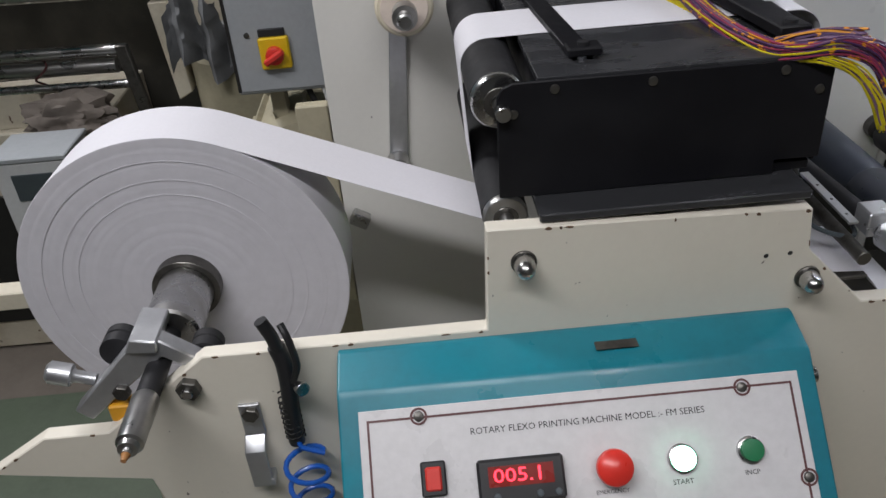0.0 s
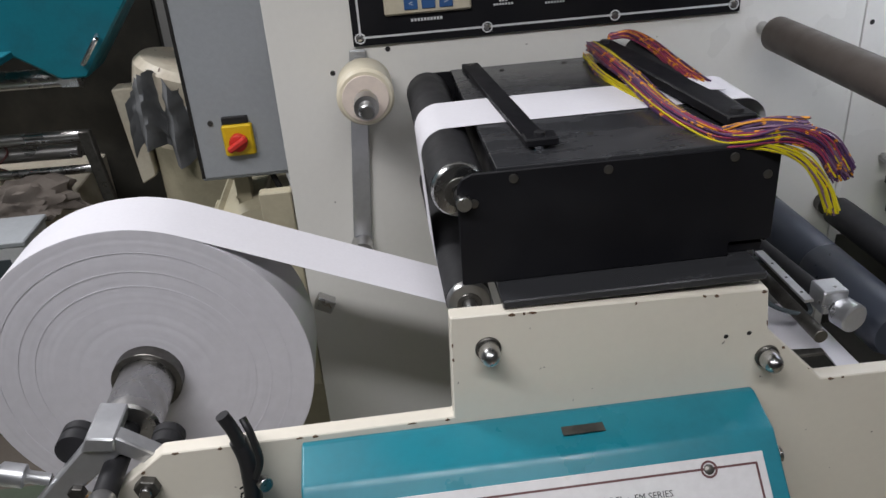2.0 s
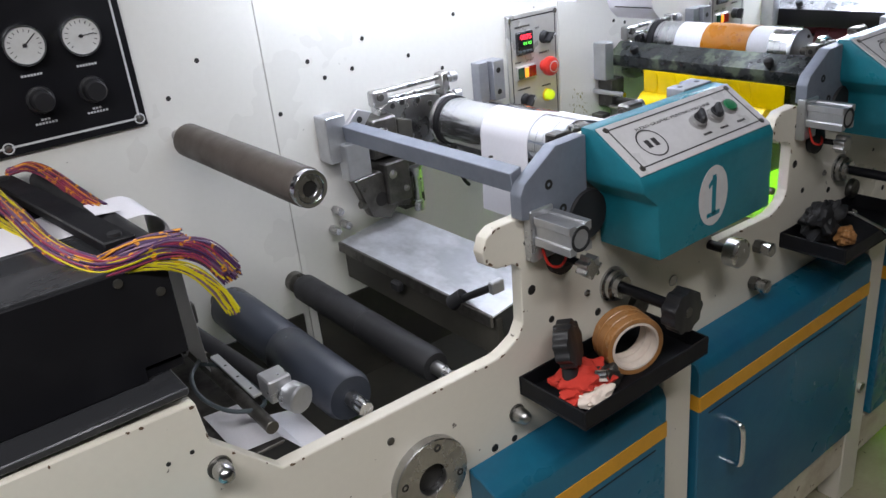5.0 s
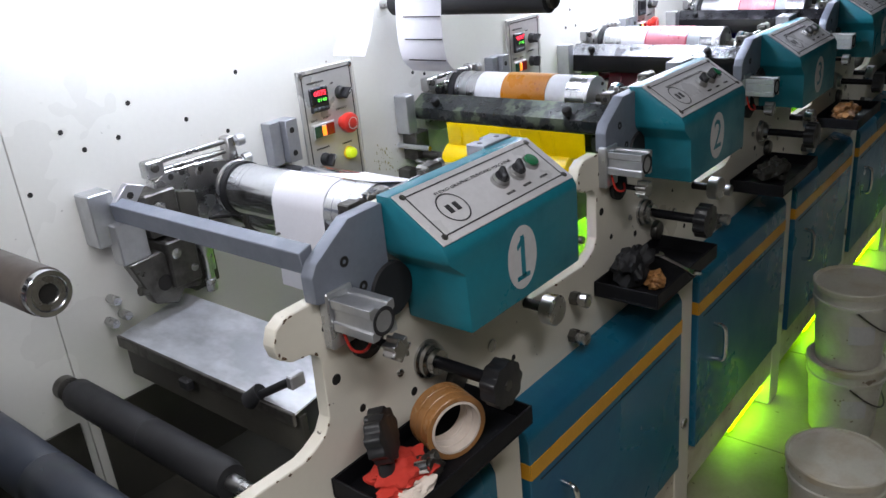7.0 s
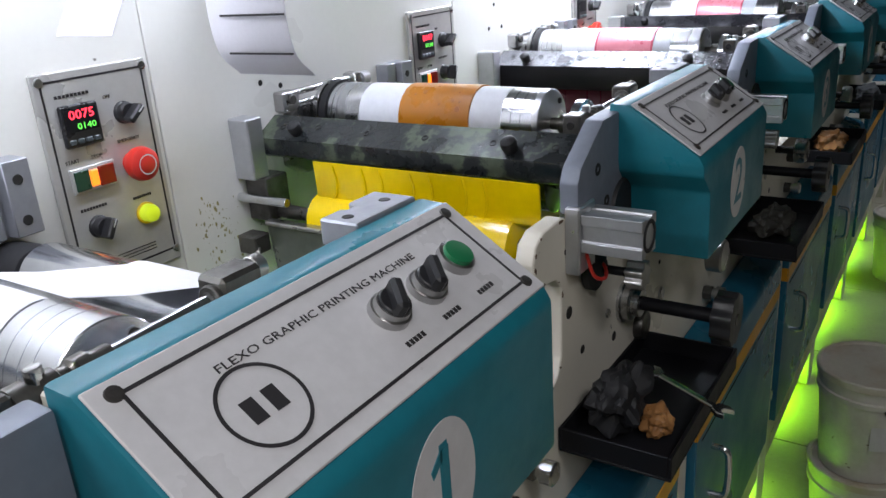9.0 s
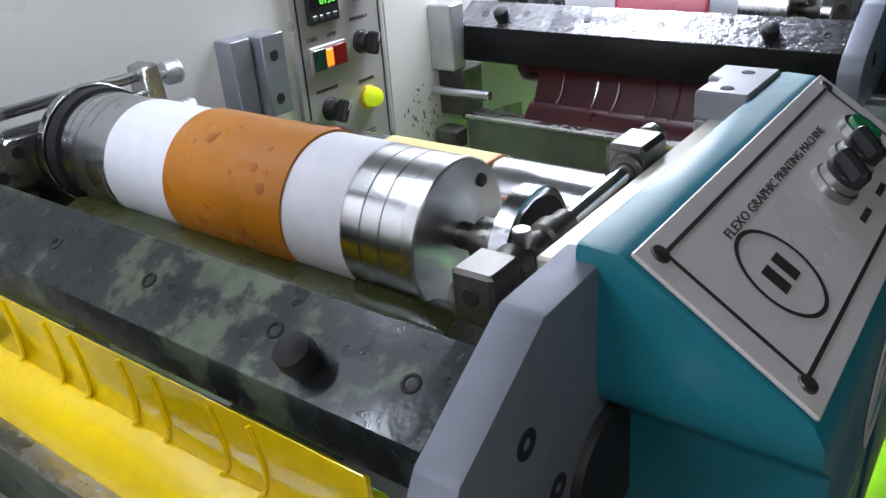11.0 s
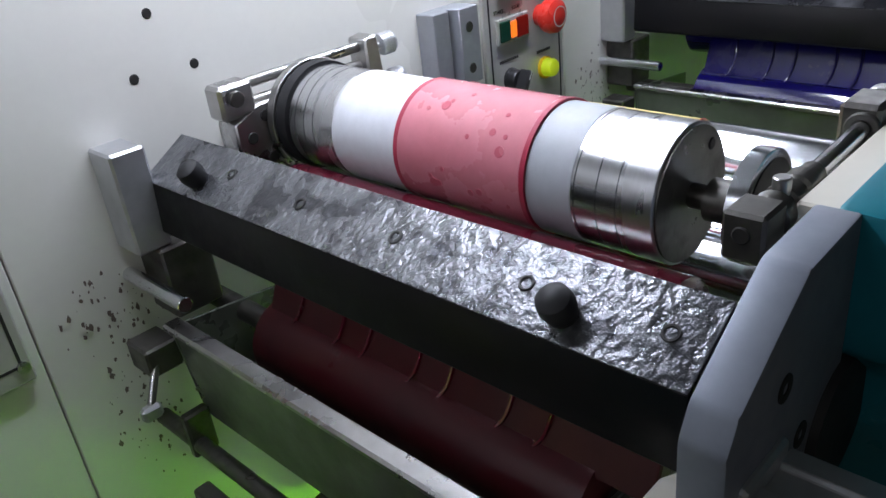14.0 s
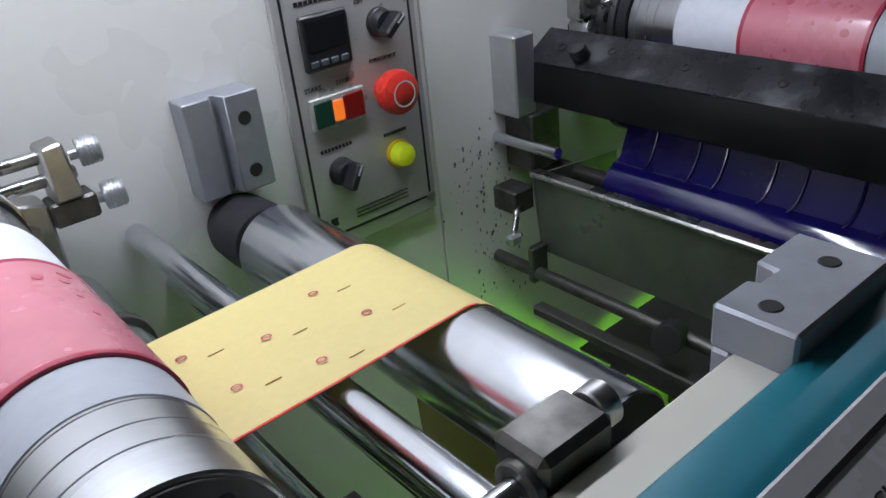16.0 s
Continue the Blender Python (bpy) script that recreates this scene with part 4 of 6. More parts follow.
def air_cylinder():
    t = thing("air_cylinder", (-0.46, 0.83, 1.03), "ribbed aluminium pneumatic cylinder on the front plate", "air cylinder", "air cylinders")
    c, z, w = -0.462, 1.068, 0.022
    prof = []
    for k in range(4):
        a = k * math.pi / 2
        for du, dv in ((1, -1), (1, -0.45), (0.86, -0.40), (0.86, 0.40), (1, 0.45)):
            prof.append((c + w * (du * math.cos(a) - dv * math.sin(a)), z + w * (du * math.sin(a) + dv * math.cos(a))))
    part("body", prism(prof, "y", 0.780, 0.850, 0.0006), ALU, t)
    part("cap", ring((c, 0.7785, z), (c, 0.7805, z), 0.019, 0.014, 32), BLACK_MATT, t)
    part("bracket", box(c - 0.026, c + 0.02, 0.850, FRONT, z - 0.05, z + 0.03, 0.002), ALU, t)
    part("hose", tube(smooth_line([(c - 0.008, 0.85, z - 0.026), (c - 0.004, 0.842, z - 0.055), (c + 0.012, 0.835, z - 0.063), (c + 0.035, 0.845, z - 0.058), (c + 0.05, 0.87, z - 0.05)], 6), 0.0022, 8), RED_PLASTIC, t, "thin orange-red air hose")
    return t


def wheels():
    out = []
    t = thing("adjusting_knob", (-0.415, 0.84, 0.99), "dark shaft with a star-shaped steel adjusting knob", "adjusting knob", "adjusting knobs")
    part("collar", turn([(0, 0.014), (0.002, 0.028), (0.012, 0.028), (0.014, 0.020), (0.02, 0.012)], (-0.420, FRONT, 1.003), (0, -1, 0), 32), BLACK_MATT, t)
    part("shaft", rod((-0.420, FRONT - 0.015, 1.003), (-0.420, 0.815, 1.003), 0.0055), BLACK, t)
    lobes = [(-0.420 + (0.0155 + 0.003 * math.cos(7 * a)) * math.cos(a), 1.003 + (0.0155 + 0.003 * math.cos(7 * a)) * math.sin(a)) for a in [i * math.tau / 56 for i in range(56)]]
    part("star_knob", prism(lobes, "y", 0.796, 0.818, 0.001), STEEL, t)
    out.append(t)
    t = thing("handwheel", (-0.28, 0.80, 0.892), "black plastic handwheel on a long dark shaft", "handwheel", "handwheels")
    part("bearing", turn([(0, 0.030), (0.004, 0.030), (0.005, 0.026), (0.014, 0.026), (0.016, 0.020), (0.026, 0.019)], (-0.300, FRONT, 0.909), (0, -1, 0), 36), STEEL, t)
    part("shaft", rod((-0.300, FRONT - 0.02, 0.909), (-0.300, 0.742, 0.909), 0.0095), BLACK, t)
    rim = [(-0.300 + (0.034 + 0.0018 * math.cos(9 * a)) * math.cos(a), 0.909 + (0.034 + 0.0018 * math.cos(9 * a)) * math.sin(a)) for a in [i * math.tau / 72 for i in range(72)]]
    part("wheel", prism(rim, "y", 0.718, 0.744, 0.003, 2), BLACK_PLASTIC, t)
    part("hub", rod((-0.300, 0.7165, 0.909), (-0.300, 0.719, 0.909), 0.008), STEEL_DARK, t)
    out.append(t)
    t = thing("knurled_knob", (-0.05, 0.83, 0.9), "brushed steel round knob on a short stem", "knob", "steel knobs")
    part("stem", rod((-0.035, FRONT, 0.888), (-0.035, 0.82, 0.888), 0.009), BLACK_MATT, t)
    part("head", turn([(0, 0.022), (0.002, 0.027), (0.024, 0.027), (0.027, 0.024), (0.028, 0)], (-0.035, 0.826, 0.888), (0, -1, 0), 36), STEEL, t)
    out.append(t)
    for u, z, r in ((0.112, 0.755, 0.014), (0.120, 0.832, 0.014)):
        t = thing("clamp_nut", (u, FRONT, z), "steel clamp nut on the front plate", "nut", "clamp nuts")
        part("nut", hexnut((u, FRONT, z), (u, FRONT - 0.016, z), r), STEEL_DARK, t)
        part("head", turn([(0, r * 0.7), (0.006, r * 0.7), (0.007, r), (0.02, r), (0.022, r * 0.8)], (u, FRONT - 0.016, z), (0, -1, 0), 24), STEEL, t)
        out.append(t)
    return out


def sign_box(n):
    """The teal cover with its sloping sign and the station's number."""
    dx, dz = {2: (0.003, 0.0), 3: (-0.004, -0.008)}.get(n, (0.0, 0.0))
    x0, x1 = X(n) - 0.366 + dx, X(n) - 0.043 + dx
    t = thing("drive_cover", (X(n) - 0.2, 0.82, 0.965), "teal steel drive cover with a sloping grey sign and number", "machine cover", "drive covers")
    # a roof-like top over a box whose lower left end is drawn in below a shoulder
    bm = bmesh.new()
    levels = [(1.122 + dz, 0.0), (1.108 + dz, 0.003), (1.082 + dz, 0.033), (0.994 + dz, 0.038)]
    top = [(0.866, 1.190 + dz), (0.843, 1.189 + dz), (0.757, 1.132 + dz)]

    def column(x, k, y):
        return [bm.verts.new((x + inset * k, y, z)) for z, inset in levels]

    fl, bl, fr, br = column(x0, 1, 0.751), column(x0, 1, 0.866), column(x1, 0, 0.751), column(x1, 0, 0.866)
    tl = [bm.verts.new((x0, y, z)) for y, z in top]
    tr = [bm.verts.new((x1, y, z)) for y, z in top]
    for i in range(len(levels) - 1):
        for p, q in ((fl, bl), (fr, br), (fl, fr), (bl, br)):
            bm.faces.new((p[i], p[i + 1], q[i + 1], q[i]))
    bm.faces.new((fl[-1], fr[-1], br[-1], bl[-1]))
    bm.faces.new((bl[0], *tl, fl[0])), bm.faces.new((br[0], *tr, fr[0]))
    for p, q in zip([(bl[0], br[0])] + list(zip(tl, tr)), list(zip(tl, tr)) + [(fl[0], fr[0])]):
        bm.faces.new((p[0], p[1], q[1], q[0]))
    bmesh.ops.recalc_face_normals(bm, faces=bm.faces)
    bevelled(bm, 0.004, 2)
    ORG[t.name] = Vector(t.location)
    part("cover", bm, TEAL, t)
    # sign frame: origin in the middle of the sloping face
    p0, p1 = Vector((0, 0.843, 1.189 + dz)), Vector((0, 0.757, 1.132 + dz))
    mid = (p0 + p1) / 2
    slope = math.degrees(math.atan2(p0.z - p1.z, p0.y - p1.y))
    m = pose((x0 + x1) / 2, mid.y, mid.z, slope, 0, 0)
    L, H = x1 - x0 - 0.005, 0.106
    s = part("sign", flat(box(-L / 2, L / 2, -H / 2 + 0.002, H / 2 - 0.004, 0.0005, 0.003, 0.0008), m), SIGN, t, "grey sign plate with a black border")
    part("border", flat(frame_line(L - 0.03, H - 0.026, 0.0022), m @ pose(0, 0, 0.003)), SIGN_BLACK, s)
    for sx in (-1, 1):
        for sy in (-1, 1):
            part("screw", flat(turn([(0, 0.005), (0.0015, 0.0045), (0.002, 0)], (0, 0, 0), (0, 0, 1), 14), m @ pose(sx * (L / 2 - 0.013), sy * (H / 2 - 0.013), 0.003)), STEEL_DARK, s)
    part("mark_ring", flat(oval_ring(0.0265, 0.0265, 0.0024), m @ pose(-0.090, -0.006, 0.003)), SIGN_BLACK, s)
    for k in (-1, 1):
        part("mark_bar", flat(box(-0.0045, 0.0045, -0.0075, 0.0075, 0, 0.0004, 0), m @ pose(-0.090 + 0.0075 * k, -0.006, 0.003)), SIGN_BLACK, s)
    part("lettering", text("FLEXO GRAPHIC PRINTING MACHINE", 0.0075, m @ pose(-0.008, 0.0235, 0.0032), 0.0002, 0.178), SIGN_BLACK, s)
    for sx in (0.022, 0.064):
        k = part("selector", flat(turn([(0, 0.0145), (0.005, 0.014), (0.0052, 0.0125), (0.010, 0.012)], (0, 0, 0), (0, 0, 1), 28), m @ pose(sx, -0.002, 0.003)), STEEL, s, "selector with a chrome bezel")
        part("grip", flat(box(-0.0045, 0.0045, -0.0125, 0.0125, 0.008, 0.022, 0.0025), m @ pose(sx, -0.002, 0.003, 0, 0, -35)), BLACK_PLASTIC, k)
        part("grip_base", flat(rod((0, 0, 0.008), (0, 0, 0.013), 0.011), m @ pose(sx, -0.002, 0.003)), BLACK_PLASTIC, k)
    k = part("push_button", flat(turn([(0, 0.0145), (0.006, 0.014), (0.0065, 0.0125)], (0, 0, 0), (0, 0, 1), 28), m @ pose(0.108, 0.004, 0.003)), STEEL, s, "green push button in a chrome bezel")
    part("button_cap", flat(turn([(0, 0.0115), (0.004, 0.011), (0.005, 0)], (0, 0, 0), (0, 0, 1), 28), m @ pose(0.108, 0.004, 0.0085)), GREEN_PLASTIC, k)
    for sx in (0.022, 0.064, 0.108):
        part("small_print", flat(bars(0.02, 0.004, 5), m @ pose(sx, -0.026, 0.003)), SIGN_BLACK, s)
    d = on_wall(X(n) - 0.202 + dx, 0.7505, 1.060 + dz)
    o = part("number_disc", flat(oval(0.036, 0.048, 0.0008), d), SIGN, t, "pale oval number disc")
    digit = text(str(n), 0.088, d @ pose(0, 0, 0.0009), 0.0003)
    if n == 1:
        digit = join(digit, flat(box(-0.016, 0.016, -0.033, -0.026, 0.0006, 0.0014, 0), d), flat(box(-0.0035, 0.0055, -0.030, 0.030, 0.0006, 0.0014, 0), d),
                     flat(prism([(-0.014, 0.020), (-0.002, 0.031), (-0.002, 0.022), (-0.012, 0.014)], "z", 0.0006, 0.0014, 0), d))
    part("number", digit, TEAL, o)
    return t


def small_tray(n):
    x = X(n)
    t = thing("tool_tray", (x - 0.42, 0.79, 0.80), "black steel tool tray hung on the front plate", "tool tray", "tool trays")
    a, b, y0, y1 = x - 0.517, x - 0.228, 0.730, 0.8665
    part("bottom", box(a, b, y0, y1, 0.800, 0.804, 0.001), BLACK, t)
    part("front_rim", box(a, b, y0, y0 + 0.004, 0.804, 0.832, 0.001), BLACK, t)
    part("back_rim", box(a, b, y1 - 0.004, y1, 0.804, 0.832, 0.001), BLACK, t)
    for q in (a, b - 0.004):
        part("side_rim", box(q, q + 0.004, y0 + 0.004, y1 - 0.004, 0.804, 0.832, 0.001), BLACK, t)
    return t


PINKS = [(1.020, 1.055, TAPE_GREY, "tape_band", 0.0005), (1.055, 1.059, PINK_EDGE, "plate_edge", 0.0024), (1.059, 1.174, PLATE_PINK, "print_plate", 0.0022), (1.174, 1.178, PINK_EDGE, "plate_edge", 0.0024), (1.178, 1.252, TAPE_WHITE, "tape_band", 0.0005)]
ORANGES = [(1.016, 1.064, TAPE_WHITE, "tape_band", 0.0005), (1.064, 1.178, PLATE_ORANGE, "print_plate", 0.0022), (1.178, 1.250, TAPE_WHITE, "tape_band", 0.0005)]

everywhere(control_panel(True), 1, 1)
everywhere(control_panel(False), 2, 2)
everywhere(control_panel(True), 3)
readout(1, "0075", "0140")
readout(2, "0097", "0130")
everywhere(wall_block(False), 1)
everywhere(wall_block(True), 1)
bare = print_cylinder([], CHROME, None, 1.280)
everywhere(bare, 1, 1, 0.058)
bare.location.z -= 0.034      # the idle first cylinder hangs lower
everywhere(print_cylinder(ORANGES), 2, 2, 0.014)
everywhere(print_cylinder(PINKS, None, STEEL_DARK), 3)
everywhere(bearing_block(), 1)
everywhere(front_clamp(), 1)
everywhere(draw_roller(), 1)
for o in idlers():
    everywhere(o, 1)
for mat, first, last in ((BAR_YEL, 2, 2), (BAR_TOP, 3, 3), (BAR_BLU, 4, STATIONS)):
    everywhere(ink_bar(mat), first, last, 0.036 if first == 2 else 0.011)
for mat, lab, up, first, last in ((INK_YEL, "ink roller wet with yellow ink", GRIME_ROLL, 2, 2), (INK_RED, "ink roller wet with dark red ink", None, 3, 3), (INK_BLUE, "ink roller wet with deep blue ink", None, 4, STATIONS)):
    for o in (ink_rollers(mat, lab, up, (-0.484, 1.030), ((-0.499, 1.116), (-0.497, 1.064))) if first == 2 else ink_rollers(mat, lab, up)):
        everywhere(o, first, last, 0.030 if first == 2 else 0.0)
for first, last in ((2, 2), (3, STATIONS)):
    for o in ink_tray():
        everywhere(o, first, last, 0.020 if first == 2 else 0.0)
everywhere(arm(), 1, 1)
everywhere(arm(), 2, 2, 0.020)
everywhere(arm(), 3)
everywhere(air_cylinder(), 1)
for o in wheels():
    everywhere(o, 1)
for n in range(1, STATIONS + 1):
    sign_box(n)
    small_tray(n)


# ---- unwinder ----
RX, RZ, RR = -0.356, 0.865, 0.229
t = thing("paper_roll", (RX, 1.12, RZ - RR), "large roll of white label paper on the unwind shaft", "paper roll")
prof = [(0, 0.046)]
rng = random.Random(5)
for k in range(61):
    prof.append((0.0002 + 0.00045 * rng.random() * (1 if k % 7 else 2.2), 0.046 + (RR - 0.046) * k / 60))
w = WEB[1] - WEB[0]
prof += [(w, RR), (w, 0.046)]
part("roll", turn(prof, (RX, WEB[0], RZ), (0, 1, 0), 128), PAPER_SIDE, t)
part("outer_wrap", ring((RX, WEB[0] + 0.001, RZ), (RX, WEB[1], RZ), RR + 0.0006, RR - 0.001, 128, 0.0002), PAPER, t)
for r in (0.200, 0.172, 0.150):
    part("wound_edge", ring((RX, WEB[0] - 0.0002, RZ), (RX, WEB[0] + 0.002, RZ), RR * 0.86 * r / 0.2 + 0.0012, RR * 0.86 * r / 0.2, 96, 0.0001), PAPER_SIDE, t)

# web from the roll, round the two rollers and over the table
UR, LR = (0.085, 1.152, 0.033), (0.088, 1.004, 0.028)
line = arc(RX, RZ, RR + 0.001, 86, 67, 7) + [(-0.10, 1.005), (0.075, 0.930), (0.14, 0.905)]
solid("paper_web", strip(line, *WEB), PAPER, (RX, 1.1, 1.0), "white paper web running off the roll", "paper web", "paper webs")
line = arc(LR[0], LR[1], LR[2] + 0.0006, 230, 180, 6) + arc(UR[0], UR[1], UR[2] + 0.0006, 180, 92, 12) + [(0.14, 1.1862), (0.30, 1.1862), (0.47, 1.1862)] + arc(0.47, 1.152, 0.0342, 88, 0, 10) + [(0.505, 1.05), (0.51, 0.93)]
solid("paper_web", strip(line, *WEB), PAPER, (0.2, 1.1, 1.0), "white paper web over the dark inspection table", "paper web", "paper webs")

for (x, z, r), mat in ((UR, BLACK_MATT), (LR, BLACK_MATT)):
    t = thing("guide_roller", (x, 1.15, z - r), "black rubber guide roller with a steel bearing end", "roller", "guide rollers")
    part("shell", rod((x, 0.953, z), (x, 1.350, z), r, 0.001, 48), mat, t)
    part("bearing", turn([(0, r * 0.55), (0.002, r * 0.9), (0.006, r * 0.98), (0.012, r * 0.98)], (x, 0.942, z), (0, 1, 0), 40), STEEL, t)
    part("inner_race", ring((x, 0.9405, z), (x, 0.943, z), r * 0.55, r * 0.3), STEEL_DARK, t)
    part("axle", rod((x, 0.905, z), (x, WALL, z), 0.0085), STEEL, t)

# inspection table: a black sheet-metal hood
t = thing("inspection_table", (0.27, 1.15, 1.02), "black steel inspection table with a scuffed dark top", "inspection table")
side = [(0.079, 1.0445), (0.079, 1.166), (0.085, 1.177), (0.097, 1.182), (0.440, 1.180), (0.447, 1.174), (0.447, 1.062), (0.396, 1.062), (0.396, 1.0445)]
part("front_sheet", prism(side, "y", 0.918, 0.922, 0.0012), BLACK, t)
part("back_sheet", prism(side, "y", 1.352, 1.356, 0.0012), BLACK, t)
part("top", box(0.124, 0.450, 0.9223, 1.3518, 1.176, 1.1845, 0.001), TABLE, t, "scuffed dark steel top")
part("underside", box(0.13, 0.44, 0.925, 1.35, 1.0445, 1.056, 0.001), BLACK, t)
part("inner_wall", box(0.128, 0.132, 0.925, 1.35, 1.056, 1.175, 0.0005), BLACK, t)
part("inner_wall", box(0.441, 0.445, 0.925, 1.35, 1.056, 1.175, 0.0005), BLACK, t)
for x, z in ((0.097, 1.147), (0.433, 1.145), (0.142, 1.172), (0.248, 1.171), (0.392, 1.170)):
    part("screw", turn([(0, 0.0055), (0.002, 0.005), (0.0026, 0.002)], (x, 0.918, z), (0, -1, 0), 14), STEEL_DARK, t)
for x, y in ((0.20, 1.32), (0.30, 1.33), (0.36, 0.99), (0.25, 1.0), (0.35, 1.31), (0.43, 0.98)):
    part("top_screw", turn([(0, 0.004), (0.001, 0.004), (0.0014, 0)], (x, y, 1.1845), (0, 0, 1), 12), STEEL_DARK, t)
t = thing("table_base", (0.29, 1.1, 1.034), "dark steel slab under the inspection table", "slab")
part("slab", box(0.118, 0.424, 0.873, 1.34, 1.034, 1.044, 0.0015), TABLE, t)

t = thing("clamp_strap", (0.16, 1.15, 1.179), "black steel clamp strap across the paper web", "strap")
bm = prism([(0.142, 1.352), (0.168, 1.352), (0.196, 0.972), (0.168, 0.972)], "z", 1.183, 1.192, 0.001)
part("strap", bm, BLACK, t)
part("head", box(0.164, 0.203, 0.958, 0.985, 1.190, 1.200, 0.002), BLACK, t)
part("head_screw", turn([(0, 0.007), (0.004, 0.0065), (0.005, 0.003)], (0.183, 0.971, 1.200), (0, 0, 1), 16), BLACK_MATT, t)
part("pillar", rod((0.181, 0.966, 1.178), (0.181, 0.966, 1.192), 0.0055), CHROME, t)
part("rear_screw", turn([(0, 0.005), (0.002, 0.0045)], (0.155, 1.34, 1.192), (0, 0, 1), 14), STEEL_DARK, t)
part("rear_pillar", rod((0.156, 1.335, 1.178), (0.156, 1.335, 1.184), 0.006), STEEL_DARK, t)

# second strap, with the anti-static brush and its tinsel cloth
t = thing("brush_bar", (0.42, 1.15, 1.179), "black brush bar bolted over the table", "brush bar")
part("bar", prism([(0.352, 1.36), (0.385, 1.36), (0.432, 0.952), (0.396, 0.952)], "z", 1.192, 1.206, 0.002), BLACK, t)
part("roller", rod((0.452, 0.965, 1.168), (0.418, 1.35, 1.190), 0.017), BLACK_MATT, t)
for (x, y) in ((0.369, 1.345), (0.413, 0.967)):
    part("bolt", turn([(0, 0.008), (0.004, 0.0075), (0.005, 0.004)], (x, y, 1.206), (0, 0, 1), 16), BLACK_MATT, t)
    part("post", rod((x, y, 1.178), (x, y, 1.193), 0.007), STEEL_DARK, t)

TINSEL = [surface("tinsel_" + n, c, 0.45, metal=m, amount=0.3, scale=60, fine=240, bump=0.3, speck=((0.72, 0.30, 0.02), 75, 0.60) if n in ("purple", "mauve", "maroon") else None) for n, c, m in
          (("purple", (0.075, 0.03, 0.10), 0.2), ("mauve", (0.18, 0.10, 0.18), 0.2), ("amber", (0.72, 0.30, 0.02), 0.1), ("yellow", (0.62, 0.52, 0.01), 0.1), ("maroon", (0.30, 0.04, 0.09), 0.2))]
t = thing("tinsel_cloth", (0.40, 1.1, 1.18), "purple, orange and yellow tinsel cloth draped along the brush bar", "cloth")
rng = random.Random(11)


def lock(points, spread, count, mats, r=0.0016, end=1.0):
    """A bundle of tinsel threads, one mesh for each colour."""
    groups = {}
    points = [(x - 0.010, y - 0.022, z - 0.006) if y < 1.06 else (x - 0.004, y - 0.006, z) for x, y, z in points]
    for k in range(count):
        off = Vector((rng.uniform(-1, 1), rng.uniform(-0.4, 0.4), rng.uniform(-0.5, 1))) * spread
        pts = [Vector(p) + off * (0.7 + 0.5 * i / len(points)) + Vector((rng.uniform(-1, 1), rng.uniform(-1, 1), rng.uniform(-1, 1))) * 0.0022 for i, p in enumerate(points)]
        cut = rng.uniform(0.88, 1.0)
        pts[-1] = pts[-2].lerp(pts[-1], cut)
        groups.setdefault(mats[rng.randrange(len(mats))], []).append(tube(smooth_line(pts, 4), r * rng.uniform(0.8, 1.4), 5))
    for i, bms in groups.items():
        part("threads", join(*bms), TINSEL[i], t)


lock([(0.352, 1.355, 1.200), (0.348, 1.25, 1.206), (0.352, 1.15, 1.202), (0.368, 1.05, 1.196), (0.392, 0.965, 1.190), (0.42, 0.940, 1.192), (0.46, 0.932, 1.198), (0.495, 0.925, 1.184), (0.518, 0.915, 1.150)], 0.010, 210, [0, 1, 4, 1, 2, 0, 1, 3, 0, 1], 0.0010)
lock([(0.342, 1.345, 1.188), (0.336, 1.26, 1.186), (0.342, 1.18, 1.184), (0.360, 1.08, 1.183), (0.388, 0.97, 1.182), (0.43, 0.938, 1.186), (0.47, 0.925, 1.172), (0.495, 0.915, 1.142), (0.508, 0.908, 1.108)], 0.006, 55, [3, 3, 1, 0], 0.0010)
lock([(0.385, 1.36, 1.212), (0.412, 1.34, 1.216), (0.428, 1.27, 1.208), (0.436, 1.20, 1.196), (0.445, 1.13, 1.188)], 0.007, 80, [4, 0, 4, 2], 0.0010)
lock([(0.40, 0.96, 1.198), (0.42, 0.952, 1.203), (0.445, 0.945, 1.205), (0.475, 0.935, 1.203)], 0.010, 60, [2, 0, 1, 0], 0.0012)
label = box(0.417, 0.447, 1.09, 1.145, 1.2055, 1.2062, 0)
solid("paper_label", flat(label, pose(0, 0, 0, 0, 6, 0) @ pose(-0.12, 0, 0.028)), PAPER, (0.43, 1.12, 1.19), "small white paper label stuck on the brush roller", "label")

# nylon core roller and idler on the back plate
t = thing("core_holder", (-0.012, 1.30, 1.145), "yellowed nylon roller on a steel spindle", "core roller")
part("nylon", turn([(0, 0.022), (0.003, 0.039), (0.008, 0.043), (0.075, 0.043), (0.08, 0.040)], (-0.012, 1.275, 1.174), (0, 1, 0), 48), NYLON, t)
part("spindle", turn([(0, 0.009), (0.002, 0.0115), (0.022, 0.0115), (0.023, 0.018), (0.05, 0.018), (0.051, 0.012), (0.166, 0.012)], (-0.012, 1.203, 1.174), (0, 1, 0), 28), STEEL, t)
part("tape_face", ring((-0.012, 1.2735, 1.174), (-0.012, 1.2755, 1.174), 0.035, 0.014, 40), CORE, t)
t = thing("dancer_arm", (-0.04, WALL, 0.87), "steel dancer arm with a small idler at its foot", "dancer arm")
part("strap", prism([(-0.030, 1.225), (-0.004, 1.223), (-0.030, 0.893), (-0.062, 0.893)], "y", WALL - 0.010, WALL - 0.003, 0.0015), ALU, t)
